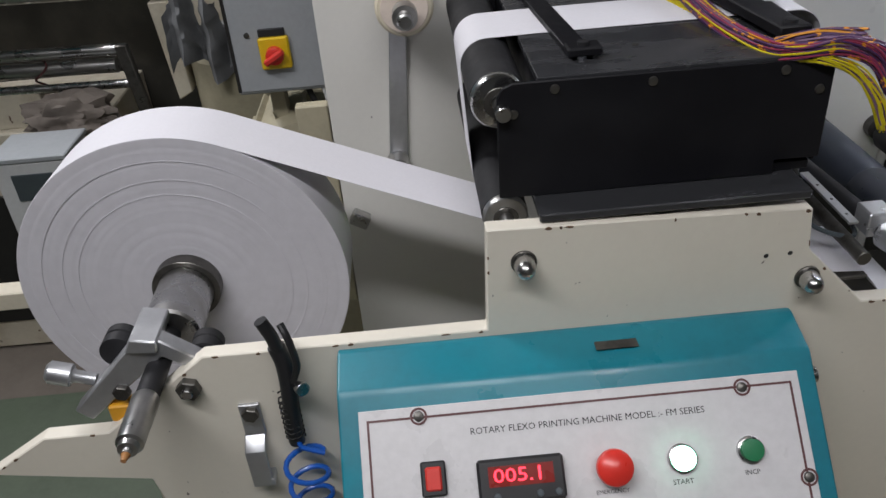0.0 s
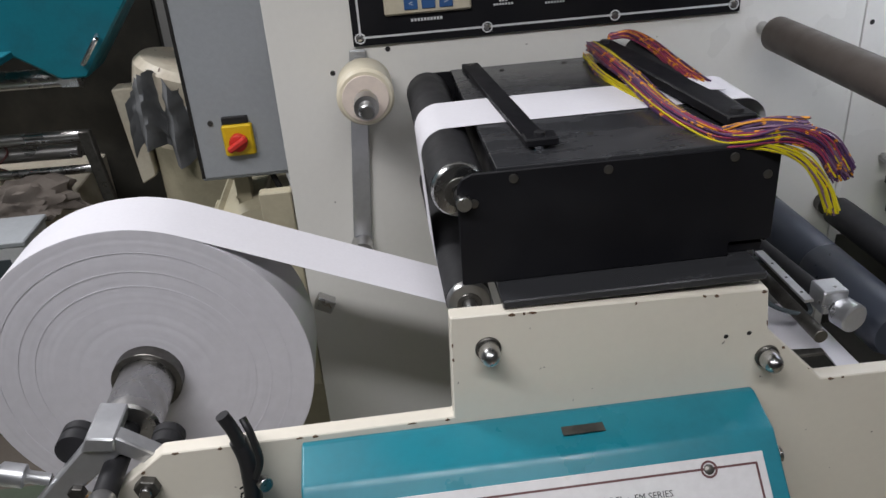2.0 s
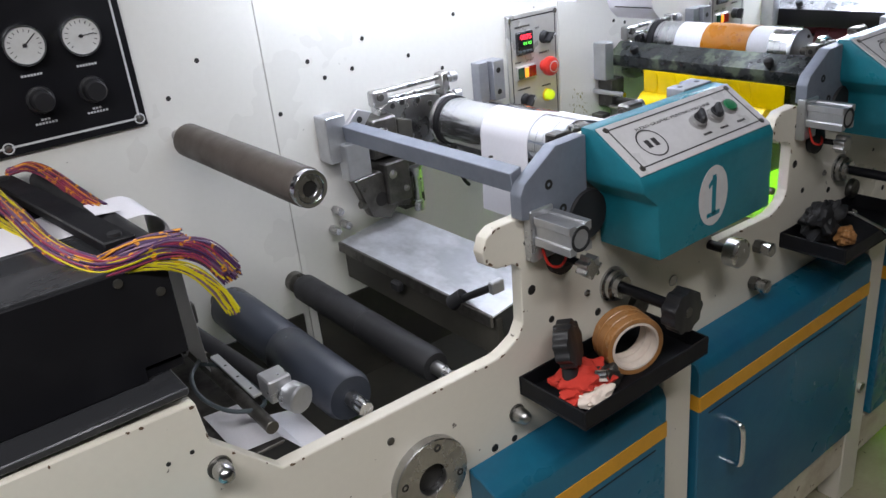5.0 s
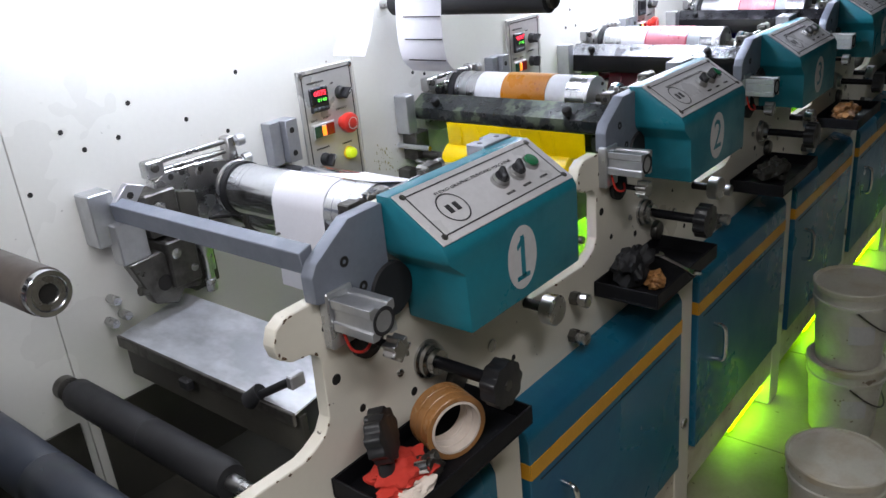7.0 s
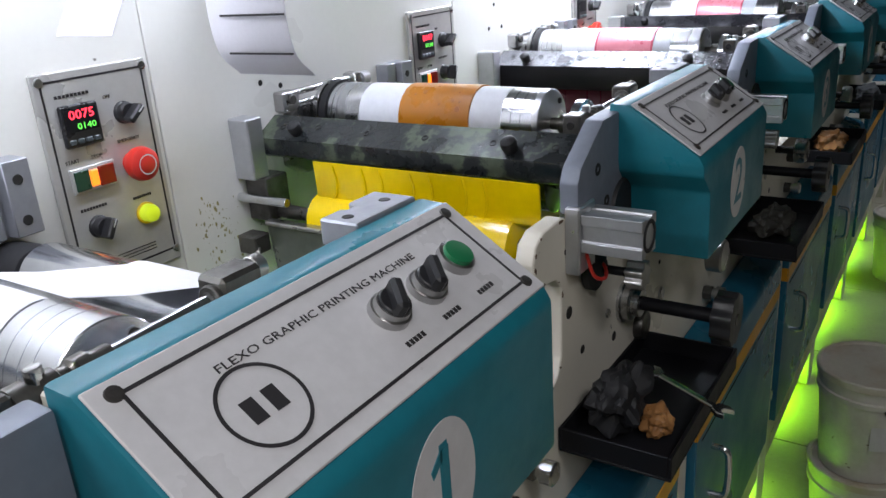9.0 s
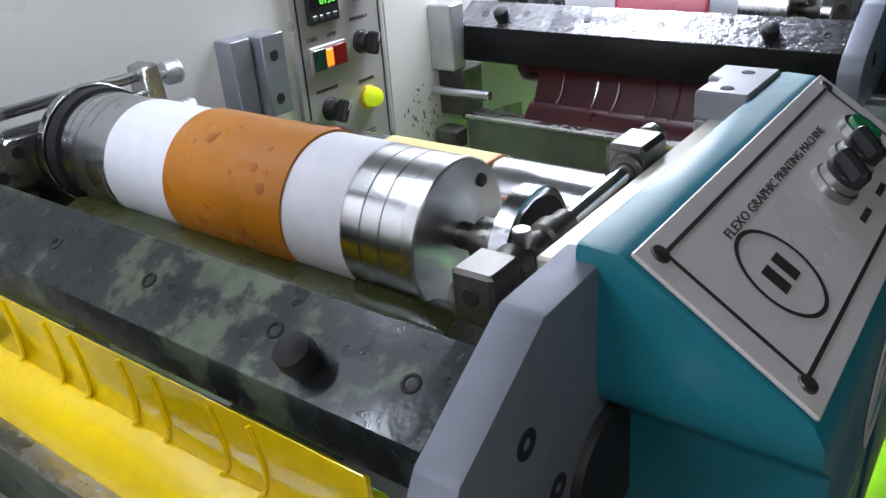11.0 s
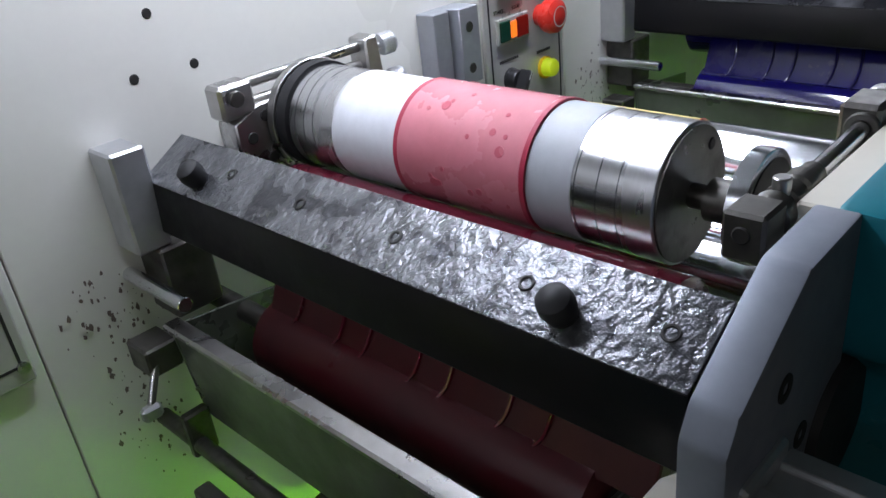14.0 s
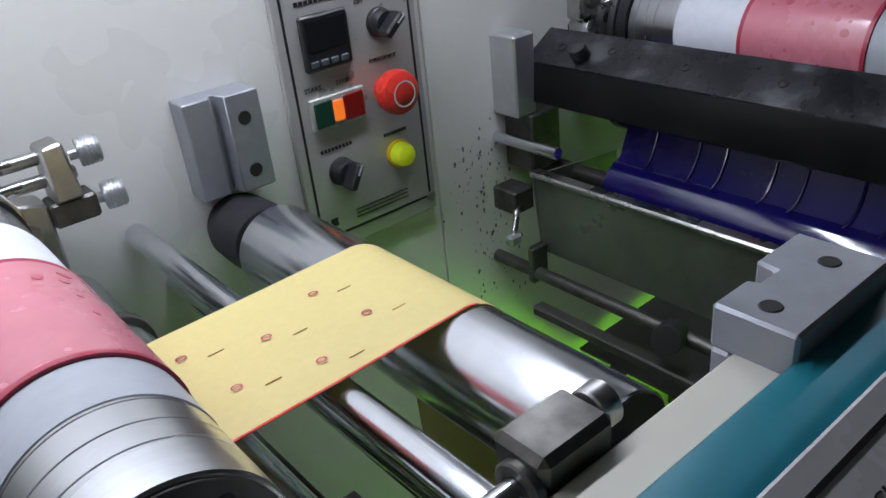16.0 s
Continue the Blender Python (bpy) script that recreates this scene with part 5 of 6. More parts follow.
part("idler", turn([(0, 0.008), (0.004, 0.012), (0.006, 0.020), (0.03, 0.020), (0.045, 0.019)], (-0.048, 1.325, 0.890), (0, 1, 0), 32), STEEL, t)
part("stud", rod((-0.018, WALL - 0.02, 1.205), (-0.018, WALL, 1.205), 0.010), STEEL, t)
part("foot", rod((-0.048, 1.34, 0.890), (-0.048, WALL, 0.890), 0.009), STEEL, t)

# shaft, chuck and air hose
t = thing("unwind_shaft", (RX, 0.95, RZ - 0.04), "worn steel air shaft with clamp levers through the paper roll", "unwind shaft")
cx, cz = -0.352, 0.872
part("core_ring", ring((cx, 1.050, cz), (cx, 1.072, cz), 0.047, 0.038, 48), STEEL_DARK, t)
part("mandrel", turn([(0, 0.034), (0.003, 0.038), (0.12, 0.038), (0.122, 0.034), (0.36, 0.034)], (cx, 0.952, cz), (0, 1, 0), 48), STEEL, t)
for k in range(3):
    an = 1.2 + k * 2.1
    part("slot", box(-0.0016, 0.0016, 0.955, 1.07, 0.0372, 0.0386, 0), HOLE, t).matrix_local = pose(cx - RX, -0.95 + 0.95, cz - RZ + 0.04, 0, math.degrees(an), 0)
part("journal", rod((cx, 0.775, cz), (cx, 0.955, cz), 0.014), BLACK_MATT, t)
part("tip", turn([(0, 0.006), (0.006, 0.006), (0.007, 0.011), (0.014, 0.012), (0.016, 0.0155), (0.085, 0.0165), (0.09, 0.014)], (cx, 0.742, cz), (0, 1, 0), 28), STEEL, t)
part("valve", turn([(0, 0.003), (0.008, 0.0045), (0.010, 0.006)], (cx, 0.733, cz), (0, 1, 0), 18), CARDBOARD, t, "brass air valve")
part("yoke", prism([(cx - 0.012, cz + 0.050), (cx + 0.014, cz + 0.042), (cx + 0.06, cz + 0.004), (cx + 0.05, cz - 0.012), (cx + 0.01, cz + 0.018), (cx - 0.10, cz - 0.072), (cx - 0.118, cz - 0.055)], "y", 0.882, 0.905, 0.002), ALU, t)
part("yoke_cap", prism([(cx - 0.02, cz + 0.052), (cx + 0.012, cz + 0.046), (cx + 0.008, cz + 0.028), (cx - 0.03, cz + 0.032)], "y", 0.876, 0.945, 0.002), ALU, t)
for dx, dz, r in ((-0.052, 0.012, 0.022), (0.052, -0.005, 0.020)):
    part("cam_roller", turn([(0, r * 0.7), (0.002, r), (0.018, r), (0.02, r * 0.85), (0.022, r), (0.034, r), (0.036, r * 0.7)], (cx + dx, 0.905, cz + dz), (0, 1, 0), 32), BLACK_MATT, t)
part("pivot_bolt", hexnut((cx - 0.05, 0.874, cz - 0.028), (cx - 0.05, 0.884, cz - 0.028), 0.011), STEEL_DARK, t)
part("lock_screw", turn([(0, 0.010), (0.004, 0.0145), (0.03, 0.0145), (0.032, 0.010), (0.036, 0.008), (0.06, 0.008)], (cx - 0.145, 0.905, cz - 0.005), (1, 0, -0.35), 24), ALU, t)
part("lever_block", box(cx - 0.075, cz * 0 + cx - 0.045, 0.878, 0.9, cz - 0.075, cz - 0.050, 0.002), AMBER, t, "orange-marked lever block")
for x, z in ((-0.314, 0.853),):
    part("plate_nut", hexnut((x, FRONT - 0.012, z), (x, FRONT, z), 0.015), STEEL_DARK, t)
    part("plate_stud", rod((x, FRONT - 0.018, z), (x, FRONT - 0.01, z), 0.007), STEEL, t)
t = thing("latch_plate", (-0.25, FRONT, 0.70), "bent steel latch plate on the front plate", "latch")
part("upper", box(-0.262, -0.236, FRONT - 0.006, FRONT, 0.768, 0.818, 0.001), ALU, t)
part("fold", prism([(FRONT, 0.768), (FRONT - 0.022, 0.752), (FRONT - 0.022, 0.700), (FRONT - 0.018, 0.700), (FRONT - 0.017, 0.748), (FRONT, 0.762)], "x", -0.264, -0.238, 0.001), ALU, t)
part("lower", box(-0.264, -0.236, FRONT - 0.022, FRONT, 0.690, 0.702, 0.001), ALU, t)
part("bolt", hexnut((-0.248, FRONT - 0.014, 0.806), (-0.248, FRONT - 0.005, 0.806), 0.011), STEEL_DARK, t)

t = thing("air_gun", (-0.19, 0.85, 0.80), "black air gun with a blue coiled hose hung on the plate", "air gun")
part("grip", tube(smooth_line([(-0.196, 0.85, 0.762), (-0.194, 0.848, 0.81), (-0.190, 0.845, 0.855), (-0.190, 0.848, 0.89), (-0.196, 0.852, 0.915)], 5), 0.0105, 12), BLACK_PLASTIC, t)
part("nozzle", tube(smooth_line([(-0.192, 0.850, 0.88), (-0.196, 0.848, 0.925), (-0.206, 0.848, 0.955)], 5), 0.008, 12), BLACK_PLASTIC, t)
part("trigger", tube(smooth_line([(-0.182, 0.838, 0.87), (-0.172, 0.832, 0.90), (-0.176, 0.834, 0.935), (-0.184, 0.845, 0.95)], 5), 0.0045, 10), BLACK_PLASTIC, t)
part("inlet", rod((-0.176, 0.838, 0.862), (-0.170, 0.828, 0.864), 0.0085), STEEL, t)
part("wire_wrap", tube([(-0.196 + 0.012 * math.cos(k * 0.9), 0.85 + 0.012 * math.sin(k * 0.9), 0.77 + k * 0.0012) for k in range(60)], 0.0012, 5), HOLE, t)
coil = [(-0.196, 0.845, 0.775), (-0.19, 0.84, 0.76)]
for k in range(130):
    an = k * 0.36
    coil.append((-0.188 + 0.026 * math.cos(an), 0.835 + 0.022 * math.sin(an), 0.752 - k * 0.0021))
part("hose", tube(coil, 0.0036, 8), BLUE_HOSE, t, "coiled translucent blue hose")

# cream cross beam edge, chips on the front plate
t = thing("roll_cradle", (-0.5, 0.9, 0.3), "chipped cream cradle leg below the paper roll", "cradle")
part("leg", box(-0.395, -0.33, FRONT + 0.0225, FRONT + 0.05, 0.12, 0.72, 0.002), CREAM_OLD, t)
part("beam", box(-0.9, -0.30, 1.30, 1.34, 0.70, 0.735, 0.002), CREAM_OLD, t)
part("shaft_support", box(cx - 0.03, cx + 0.03, 1.30, 1.36, 0.735, cz - 0.034, 0.002), CREAM_OLD, t)
solid("cradle_leg_rear", box(-0.62, -0.56, 1.30, 1.34, 0.0, 0.70, 0.002), CREAM_OLD, (-0.59, 1.32, 0), "cream rear leg of the roll cradle", "leg")

# operator console
PX0, PX1 = -0.128, 0.418
t = thing("operator_console", (0.14, 0.75, 0.60), "teal sloping operator console with a white control sign", "console")
prof = [(0.8675, 0.888), (0.858, 0.890), (0.805, 0.876), (0.800, 0.872), (0.600, 0.668), (0.600, 0.60), (0.8675, 0.60)]
part("housing", prism(prof, "x", PX0, PX1, 0.006, 3), TEAL, t)
part("scuff", box(0.175, 0.225, 0.825, 0.842, 0.8845, 0.8852, 0), STEEL_DARK, t)
SL = 45.0
m0 = pose(0, 0.803, 0.8745, SL, 0, 0)        # x along the console, -y down the slope


def con(x, s, h=0.0):
    return m0 @ pose(x, -s, h)


sign = part("sign", flat(box(-0.105, 0.397, -0.24, -0.022, 0.0005, 0.0025, 0.0008), m0), SIGN, t, "white sign plate with a maroon border")
part("border", flat(frame_line(0.484, 0.20, 0.0026), con(0.146, 0.133, 0.0025)), SIGN_MAROON, sign)
for x, s in ((-0.037, 0.033), (0.331, 0.035), (0.388, 0.139)):
    k = part("screw", flat(turn([(0, 0.006), (0.002, 0.0055), (0.003, 0.002)], (0, 0, 0), (0, 0, 1), 16), con(x, s, 0.0027)), STEEL_DARK, sign)
    part("screw_ring", flat(oval_ring(0.0098, 0.0098, 0.0026, 0.0006), con(x, s, 0.0027)), SIGN_MAROON, k)
part("lettering", text("ROTARY FLEXO PRINTING MACHINE MODEL :- FM SERIES", 0.0105, con(0.152, 0.0555, 0.0027), 0.0002, 0.265), SIGN_BLACK, sign)
k = part("speed_meter", flat(box(-0.048, 0.048, -0.048, 0.0, 0, 0.012, 0.003), con(0.070, 0.087, 0.0025)), BLACK_PLASTIC, t, "black speed meter with red digits")
part("meter_screen", flat(box(-0.036, 0.036, -0.030, -0.008, 0.0115, 0.0125, 0), con(0.070, 0.087, 0.0025)), KEY_RED, k)
part("digits", text("005.1", 0.021, con(0.068, 0.106, 0.0152), 0.0002, 0.052), LAMP_RED, k)
for x in (0.045, 0.092, 0.112):
    part("meter_key", flat(turn([(0, 0.004), (0.002, 0.0035), (0.0022, 0)], (0, 0, 0), (0, 0, 1), 14), con(x - 0.003, 0.127, 0.0147)), KEY_GREY, k)
k = part("rocker_switch", flat(box(-0.014, 0.014, -0.019, 0.019, 0, 0.006, 0.002), con(-0.026, 0.102, 0.0025)), BLACK_PLASTIC, t, "red rocker switch")
part("rocker", flat(box(-0.009, 0.009, -0.013, 0.013, 0.005, 0.009, 0.002), con(-0.026, 0.102, 0.0025)), RED_PLASTIC, k)
part("emergency_button", flat(turn([(0, 0.012), (0.012, 0.012), (0.013, 0.018), (0.018, 0.0205), (0.024, 0.0195), (0.029, 0.013), (0.030, 0)], (0, 0, 0), (0, 0, 1), 40), con(0.172, 0.108, 0.0025)), RED_PLASTIC, t, "red mushroom stop button")
k = part("start_button", flat(turn([(0, 0.0165), (0.005, 0.016), (0.006, 0.0145)], (0, 0, 0), (0, 0, 1), 32), con(0.251, 0.106, 0.0025)), STEEL, t)
part("start_lens", flat(turn([(0, 0.014), (0.006, 0.013), (0.0085, 0.008), (0.009, 0)], (0, 0, 0), (0, 0, 1), 32), con(0.251, 0.106, 0.0085)), LAMP_START, k, "glowing green-white start lamp")
k = part("jog_button", flat(turn([(0, 0.0155), (0.004, 0.015), (0.005, 0.0135)], (0, 0, 0), (0, 0, 1), 32), con(0.328, 0.104, 0.0025)), STEEL, t)
part("jog_cap", flat(turn([(0, 0.0125), (0.006, 0.012), (0.007, 0)], (0, 0, 0), (0, 0, 1), 32), con(0.328, 0.104, 0.0075)), GREEN_PLASTIC, k, "green push button")
part("lettering", text("START", 0.008, con(0.249, 0.131, 0.0027), 0.0002), SIGN_BLACK, sign)
part("lettering", text("EMERGENCY", 0.0065, con(0.170, 0.134, 0.0027), 0.0002), SIGN_BLACK, sign)
part("lettering", text("INCP", 0.0075, con(0.327, 0.128, 0.0027), 0.0002), SIGN_BLACK, sign)
part("side_knob", turn([(0, 0.007), (0.003, 0.010), (0.012, 0.010), (0.014, 0.007)], (PX1 - 0.002, 0.80, 0.838), (1, 0, 0), 20), STEEL, t)

# black instrument panel on the back plate
t = thing("instrument_panel", (0.29, WALL, 1.236), "black instrument panel with a keypad and four pressure gauges", "instrument panel")
IX0, IX1, IZ0, IZ1 = -0.022, 0.597, 1.229, 1.53
part("plate", box(IX0, IX1, WALL - 0.006, WALL, IZ0, IZ1, 0.001), BLACK, t)
cw, ch = IX1 - IX0 - 0.020, IZ1 - IZ0 - 0.022
part("border", flat(frame_line(cw, ch, 0.0032), on_wall((IX0 + IX1) / 2, WALL - 0.006, (IZ0 + IZ1) / 2)), PRINT_WHITE, t)
for x, z in ((IX0 + 0.011, IZ0 + 0.012), (IX1 - 0.011, IZ0 + 0.012), (0.188, IZ0 + 0.012), (0.392, IZ0 + 0.012), (IX0 + 0.011, IZ1 - 0.012), (IX1 - 0.011, IZ1 - 0.012)):
    k = part("screw", turn([(0, 0.0052), (0.002, 0.0048), (0.0028, 0.002)], (x, WALL - 0.006, z), (0, -1, 0), 14), STEEL, t)
    part("screw_ring", flat(oval_ring(0.0085, 0.0085, 0.0022, 0.0006), on_wall(x, WALL - 0.006, z)), PRINT_WHITE, k)
k = part("keypad", box(0.030, 0.164, WALL - 0.014, WALL - 0.006, 1.272, 1.43, 0.003), BEIGE, t, "grubby beige keypad with blue keys")
part("display", box(0.066, 0.128, WALL - 0.0155, WALL - 0.0138, 1.356, 1.395, 0.001), LCD, k)
for row, (z, xs, mats) in enumerate(((1.341, (0.076, 0.105, 0.134), "kbk"), (1.314, (0.088, 0.116), "kk"), (1.288, (0.071, 0.098, 0.125), "bbb"))):
    for x, c in zip(xs, mats):
        part("key", box(x - 0.0105, x + 0.0105, WALL - 0.0162, WALL - 0.0138, z - 0.009, z + 0.009, 0.0015), BLUE_PLASTIC if c == "b" else KEY_GREY, k)
for x, body in ((0.071, "<"), (0.125, ">")):
    part("key_mark", text(body, 0.012, on_wall(x, WALL - 0.0163, 1.288)), PRINT_WHITE, k)
part("small_print", flat(bars(0.05, 0.0045, 10), on_wall(0.095, WALL - 0.006, 1.262)), PRINT_WHITE, t)
for i, x in enumerate((0.302, 0.374, 0.452, 0.530)):
    g = part("gauge", turn([(0, 0.030), (0.010, 0.030), (0.0125, 0.0285), (0.0125, 0.0262), (0.010, 0.0255)], (x, WALL - 0.006, 1.380), (0, -1, 0), 48), CHROME, t, "chrome-rimmed pressure gauge")
    part("dial", flat(oval(0.0258, 0.0258, 0.0006), on_wall(x, WALL - 0.0162, 1.380)), DIAL, g)
    part("needle", flat(box(-0.0007, 0.0007, -0.004, 0.019, 0.0007, 0.0012, 0), on_wall(x, WALL - 0.0162, 1.380) @ pose(0, 0, 0, 0, 0, 20 - 35 * i)), SIGN_BLACK, g)
    ticks = join(*[flat(box(-0.0005, 0.0005, 0.0185, 0.0228, 0.0007, 0.001, 0), pose(0, 0, 0, 0, 0, a)) for a in range(-130, 131, 20)])
    part("ticks", flat(ticks, on_wall(x, WALL - 0.0162, 1.380)), SIGN_BLACK, g)
    part("glass_boss", turn([(0, 0.003), (0.002, 0.0025), (0.0022, 0)], (x, WALL - 0.0172, 1.380), (0, -1, 0), 14), SIGN_BLACK, g)
    part("small_print", flat(bars(0.03, 0.0032, 7), on_wall(x, WALL - 0.006, 1.337)), PRINT_WHITE, t)
for x, z, r in ((0.215, 1.308, 0.011), (0.210, 1.372, 0.011), (0.296, 1.304, 0.0165), (0.366, 1.305, 0.011), (0.453, 1.300, 0.0165), (0.528, 1.300, 0.0165)):
    part("regulator_knob", turn([(0, r * 1.25), (0.003, r * 1.2), (0.004, r), (0.022, r * 0.96), (0.025, r * 0.8), (0.0255, 0)], (x, WALL - 0.006, z), (0, -1, 0), 22), BLACK_PLASTIC, t)
    part("small_print", flat(bars(0.032, 0.003, 7), on_wall(x, WALL - 0.006, z - 0.034)), PRINT_WHITE, t)
    part("small_print", flat(bars(0.014, 0.003, 3), on_wall(x, WALL - 0.006, z - 0.0285)), PRINT_WHITE, t)

# grey-brown rubber roller beside the panel
t = thing("nip_roller", (0.632, 1.15, 1.178), "brown rubber roller on a steel stub shaft", "roller")
na, nb = Vector((0.664, 0.974, 1.185)), Vector((0.640, WALL, 1.199))
nd = (nb - na).normalized()
part("shell", turn([(0, 0.025), (0.002, 0.0272), (0.348, 0.0272), (0.353, 0.023)], na + nd * 0.010, nd, 48), BROWN_RUBBER, t)
part("end_ring", ring(na, na + nd * 0.011, 0.0258, 0.0195, 40), CHROME, t)
part("end_race", ring(na + nd * 0.002, na + nd * 0.011, 0.0195, 0.011, 40), STEEL, t)
part("end_bore", rod(na + nd * 0.005, na + nd * 0.012, 0.0115), HOLE, t)
part("stub", rod(na + nd * 0.355, nb, 0.010), STEEL, t)

# rollers in the gap before the first station
for x, z, r, mat, lab in ((0.648, 0.890, 0.038, BLUE_RUBBER, "thick blue-black rubber roller"), (0.795, 0.872, 0.026, BLACK_MATT, "thin black rubber roller")):
    t = thing("feed_roller", (x, 1.12, z - r), lab + " in the machine bed", "roller", "feed rollers")
    part("shell", turn([(0, r * 0.86), (0.012, r), (0.19, r), (0.192, r * 0.97), (0.194, r), (0.40, r), (0.41, r * 0.8)], (x, 0.930, z), (0, 1, 0), 48), mat, t)
    part("shaft", rod((x, FRONT + 0.022, z), (x, WALL, z), 0.011), STEEL, t)
    part("bearing", turn([(0, 0.014), (0.003, 0.020), (0.02, 0.020)], (x, WALL - 0.022, z), (0, 1, 0), 28), STEEL_DARK, t)
t = thing("edge_sensor", (0.55, 1.05, 0.88), "steel edge-guide sensor with a knurled knob and looped cable", "sensor")
part("rod", rod((0.530, 1.20, 0.945), (0.556, 0.93, 0.942), 0.012), BLACK_MATT, t)
part("scale", box(0.516, 0.528, 0.94, 1.08, 0.950, 0.954, 0.0005), ALU, t)
for y in (1.0, 1.04, 0.96):
    part("scale_hole", rod((0.522, y, 0.9535), (0.522, y, 0.9545), 0.002, n=10), HOLE, t)
part("block", box(0.535, 0.568, 0.93, 0.965, 0.935, 0.968, 0.002), ALU, t)
part("knob", turn([(0, 0.017), (0.002, 0.0195), (0.024, 0.0195), (0.026, 0.017), (0.0262, 0)], (0.562, 0.935, 0.937), (0.25, -1, 0), 36), ALU, t)
part("head", box(0.475, 0.525, 1.15, 1.20, 0.93, 0.975, 0.002), ALU, t)
part("rear_head", box(0.50, 0.56, 1.24, 1.30, 0.93, 0.965, 0.002), STEEL_DARK, t)
part("carrier", rod((0.515, 0.892, 0.93), (0.515, WALL, 0.93), 0.009), STEEL_DARK, t)
loop = [(0.50, 1.08, 0.955), (0.475, 1.045, 0.955), (0.468, 1.0, 0.948), (0.485, 0.955, 0.94), (0.515, 0.938, 0.935), (0.535, 0.955, 0.93), (0.538, 1.0, 0.935), (0.525, 1.05, 0.945), (0.50, 1.08, 0.95)]
part("cable", tube(smooth_line(loop, 6), 0.003, 8), KEY_GREY, t)
solid("sensor_tray", box(0.440, 0.53, 0.90, 1.34, 0.895, 0.90, 0.001), STEEL_DARK, (0.48, 1.1, 0.895), "dark steel tray under the edge sensor", "tray")
line = [(0.47, 0.905), (0.53, 0.90), (0.56, 0.862), (0.60, 0.852)]
solid("paper_web", strip(line, 0.91, 1.02), PAPER, (0.5, 1.0, 0.9), "white paper web dipping under the feed roller", "paper web", "paper webs")

# ---- first station: open frame, no ink ----
t = thing("open_frame", (0.94, 1.12, 1.10), "bare aluminium crossbar frame with an angled bolt plate", "frame")
part("crossbar", prism([(0.922, 1.152), (0.944, 1.158), (0.946, 1.128), (0.926, 1.122)], "y", 0.877, 1.33, 0.0012), ALU_ARM, t)
part("end_plate", box(0.893, 0.935, 1.335, WALL, 1.085, 1.172, 0.002), ALU, t)
part("angle_plate", prism([(0.925, 1.150), (0.955, 1.178), (0.985, 1.166), (0.96, 1.138)], "y", 1.322, 1.334, 0.001), ALU, t)
part("plate_hole", rod((0.957, 1.3212, 1.158), (0.957, 1.324, 1.158), 0.006, n=16), HOLE, t)
part("lower_block", box(0.915, 0.965, 1.315, 1.345, 1.05, 1.12, 0.002), ALU, t)
part("cam", prism([(0.92, 1.05), (0.98, 1.055), (1.02, 0.99), (0.99, 0.955), (0.95, 0.97), (0.935, 1.01)], "y", 1.31, 1.335, 0.002), STEEL_DARK, t)
part("cam_hole", rod((0.975, 1.309, 1.0), (0.975, 1.312, 1.0), 0.014), HOLE, t)
part("bar_screw", turn([(0, 0.004), (0.002, 0.003)], (0.951, 0.95, 1.156), (0, 0, 1), 12), STEEL_DARK, t)
t = thing("lift_linkage", (1.03, 1.33, 0.96), "greasy dark lift linkage of blocks, studs and a cable", "linkage")
part("upper_block", box(0.975, 1.035, 1.318, WALL, 1.075, 1.150, 0.003), STEEL_DARK, t)
part("stud_block", box(0.985, 1.040, 1.300, WALL, 0.985, 1.068, 0.003), STEEL_DARK, t)
part("slide", prism([(1.04, 1.14), (1.075, 1.13), (1.07, 0.955), (1.035, 0.955)], "y", 1.325, 1.362, 0.002), PIT, t)
for x, z, r in ((0.995, 1.13, 0.006), (1.02, 1.095, 0.006), (1.0, 1.045, 0.009), (1.028, 1.01, 0.007)):
    part("stud", turn([(0, r * 0.5), (0.001, r), (0.006, r), (0.007, r * 1.1), (0.02, r * 1.1)], (x, 1.298, z), (0, 1, 0), 16), STEEL, t)
part("plunger", turn([(0, 0.010), (0.02, 0.010), (0.022, 0.006), (0.07, 0.006), (0.072, 0.012), (0.09, 0.012)], (1.055, 1.305, 0.955), (0, 0, 1), 20), STEEL, t)
part("cross_link", rod((0.93, 1.318, 1.00), (1.04, 1.318, 0.975), 0.008), STEEL_DARK, t)
for x, z in ((0.905, 0.985), (0.893, 0.948), (0.918, 0.952)):
    part("corner_bolt", hexnut((x, WALL - 0.001, z), (x, 1.35, z), 0.008), STEEL, t)
t = thing("drip_plate", (0.96, 1.14, 0.92), "wiped steel drip plate with painted tube glare below the first print cylinder", "drip plate")
part("sheet", prism([(0.893, 0.924), (1.03, 0.945), (1.03, 0.948), (0.893, 0.927)], "y", 0.905, 1.352, 0.0005), TRAY_STEEL, t)
part("front_edge", box(0.888, 0.894, 0.905, 1.352, 0.908, 0.928, 0.001), STEEL_DARK, t)
part("support", box(0.90, 0.912, 0.905, 1.352, 0.85, 0.918, 0.001), PIT, t)
part("clip", box(0.878, 0.892, 1.14, 1.165, 0.892, 0.91, 0.003), BLACK_MATT, t)
t = thing("lift_screw", (0.90, 0.92, 0.93), "black toggle lever with a steel hook at the drip plate", "lever")
part("lever", rod((0.895, 0.985, 0.928), (0.905, 0.905, 0.975), 0.006), BLACK_MATT, t)
part("knob", rod((0.888, 1.0, 0.918), (0.898, 0.98, 0.935), 0.013), BLACK_MATT, t)
part("hook", box(0.888, 0.912, 0.893, 0.905, 0.968, 0.988, 0.002), ALU, t)
t = thing("gas_strut", (1.06, 1.33, 0.95), "small steel piston and cable on the back plate", "piston")
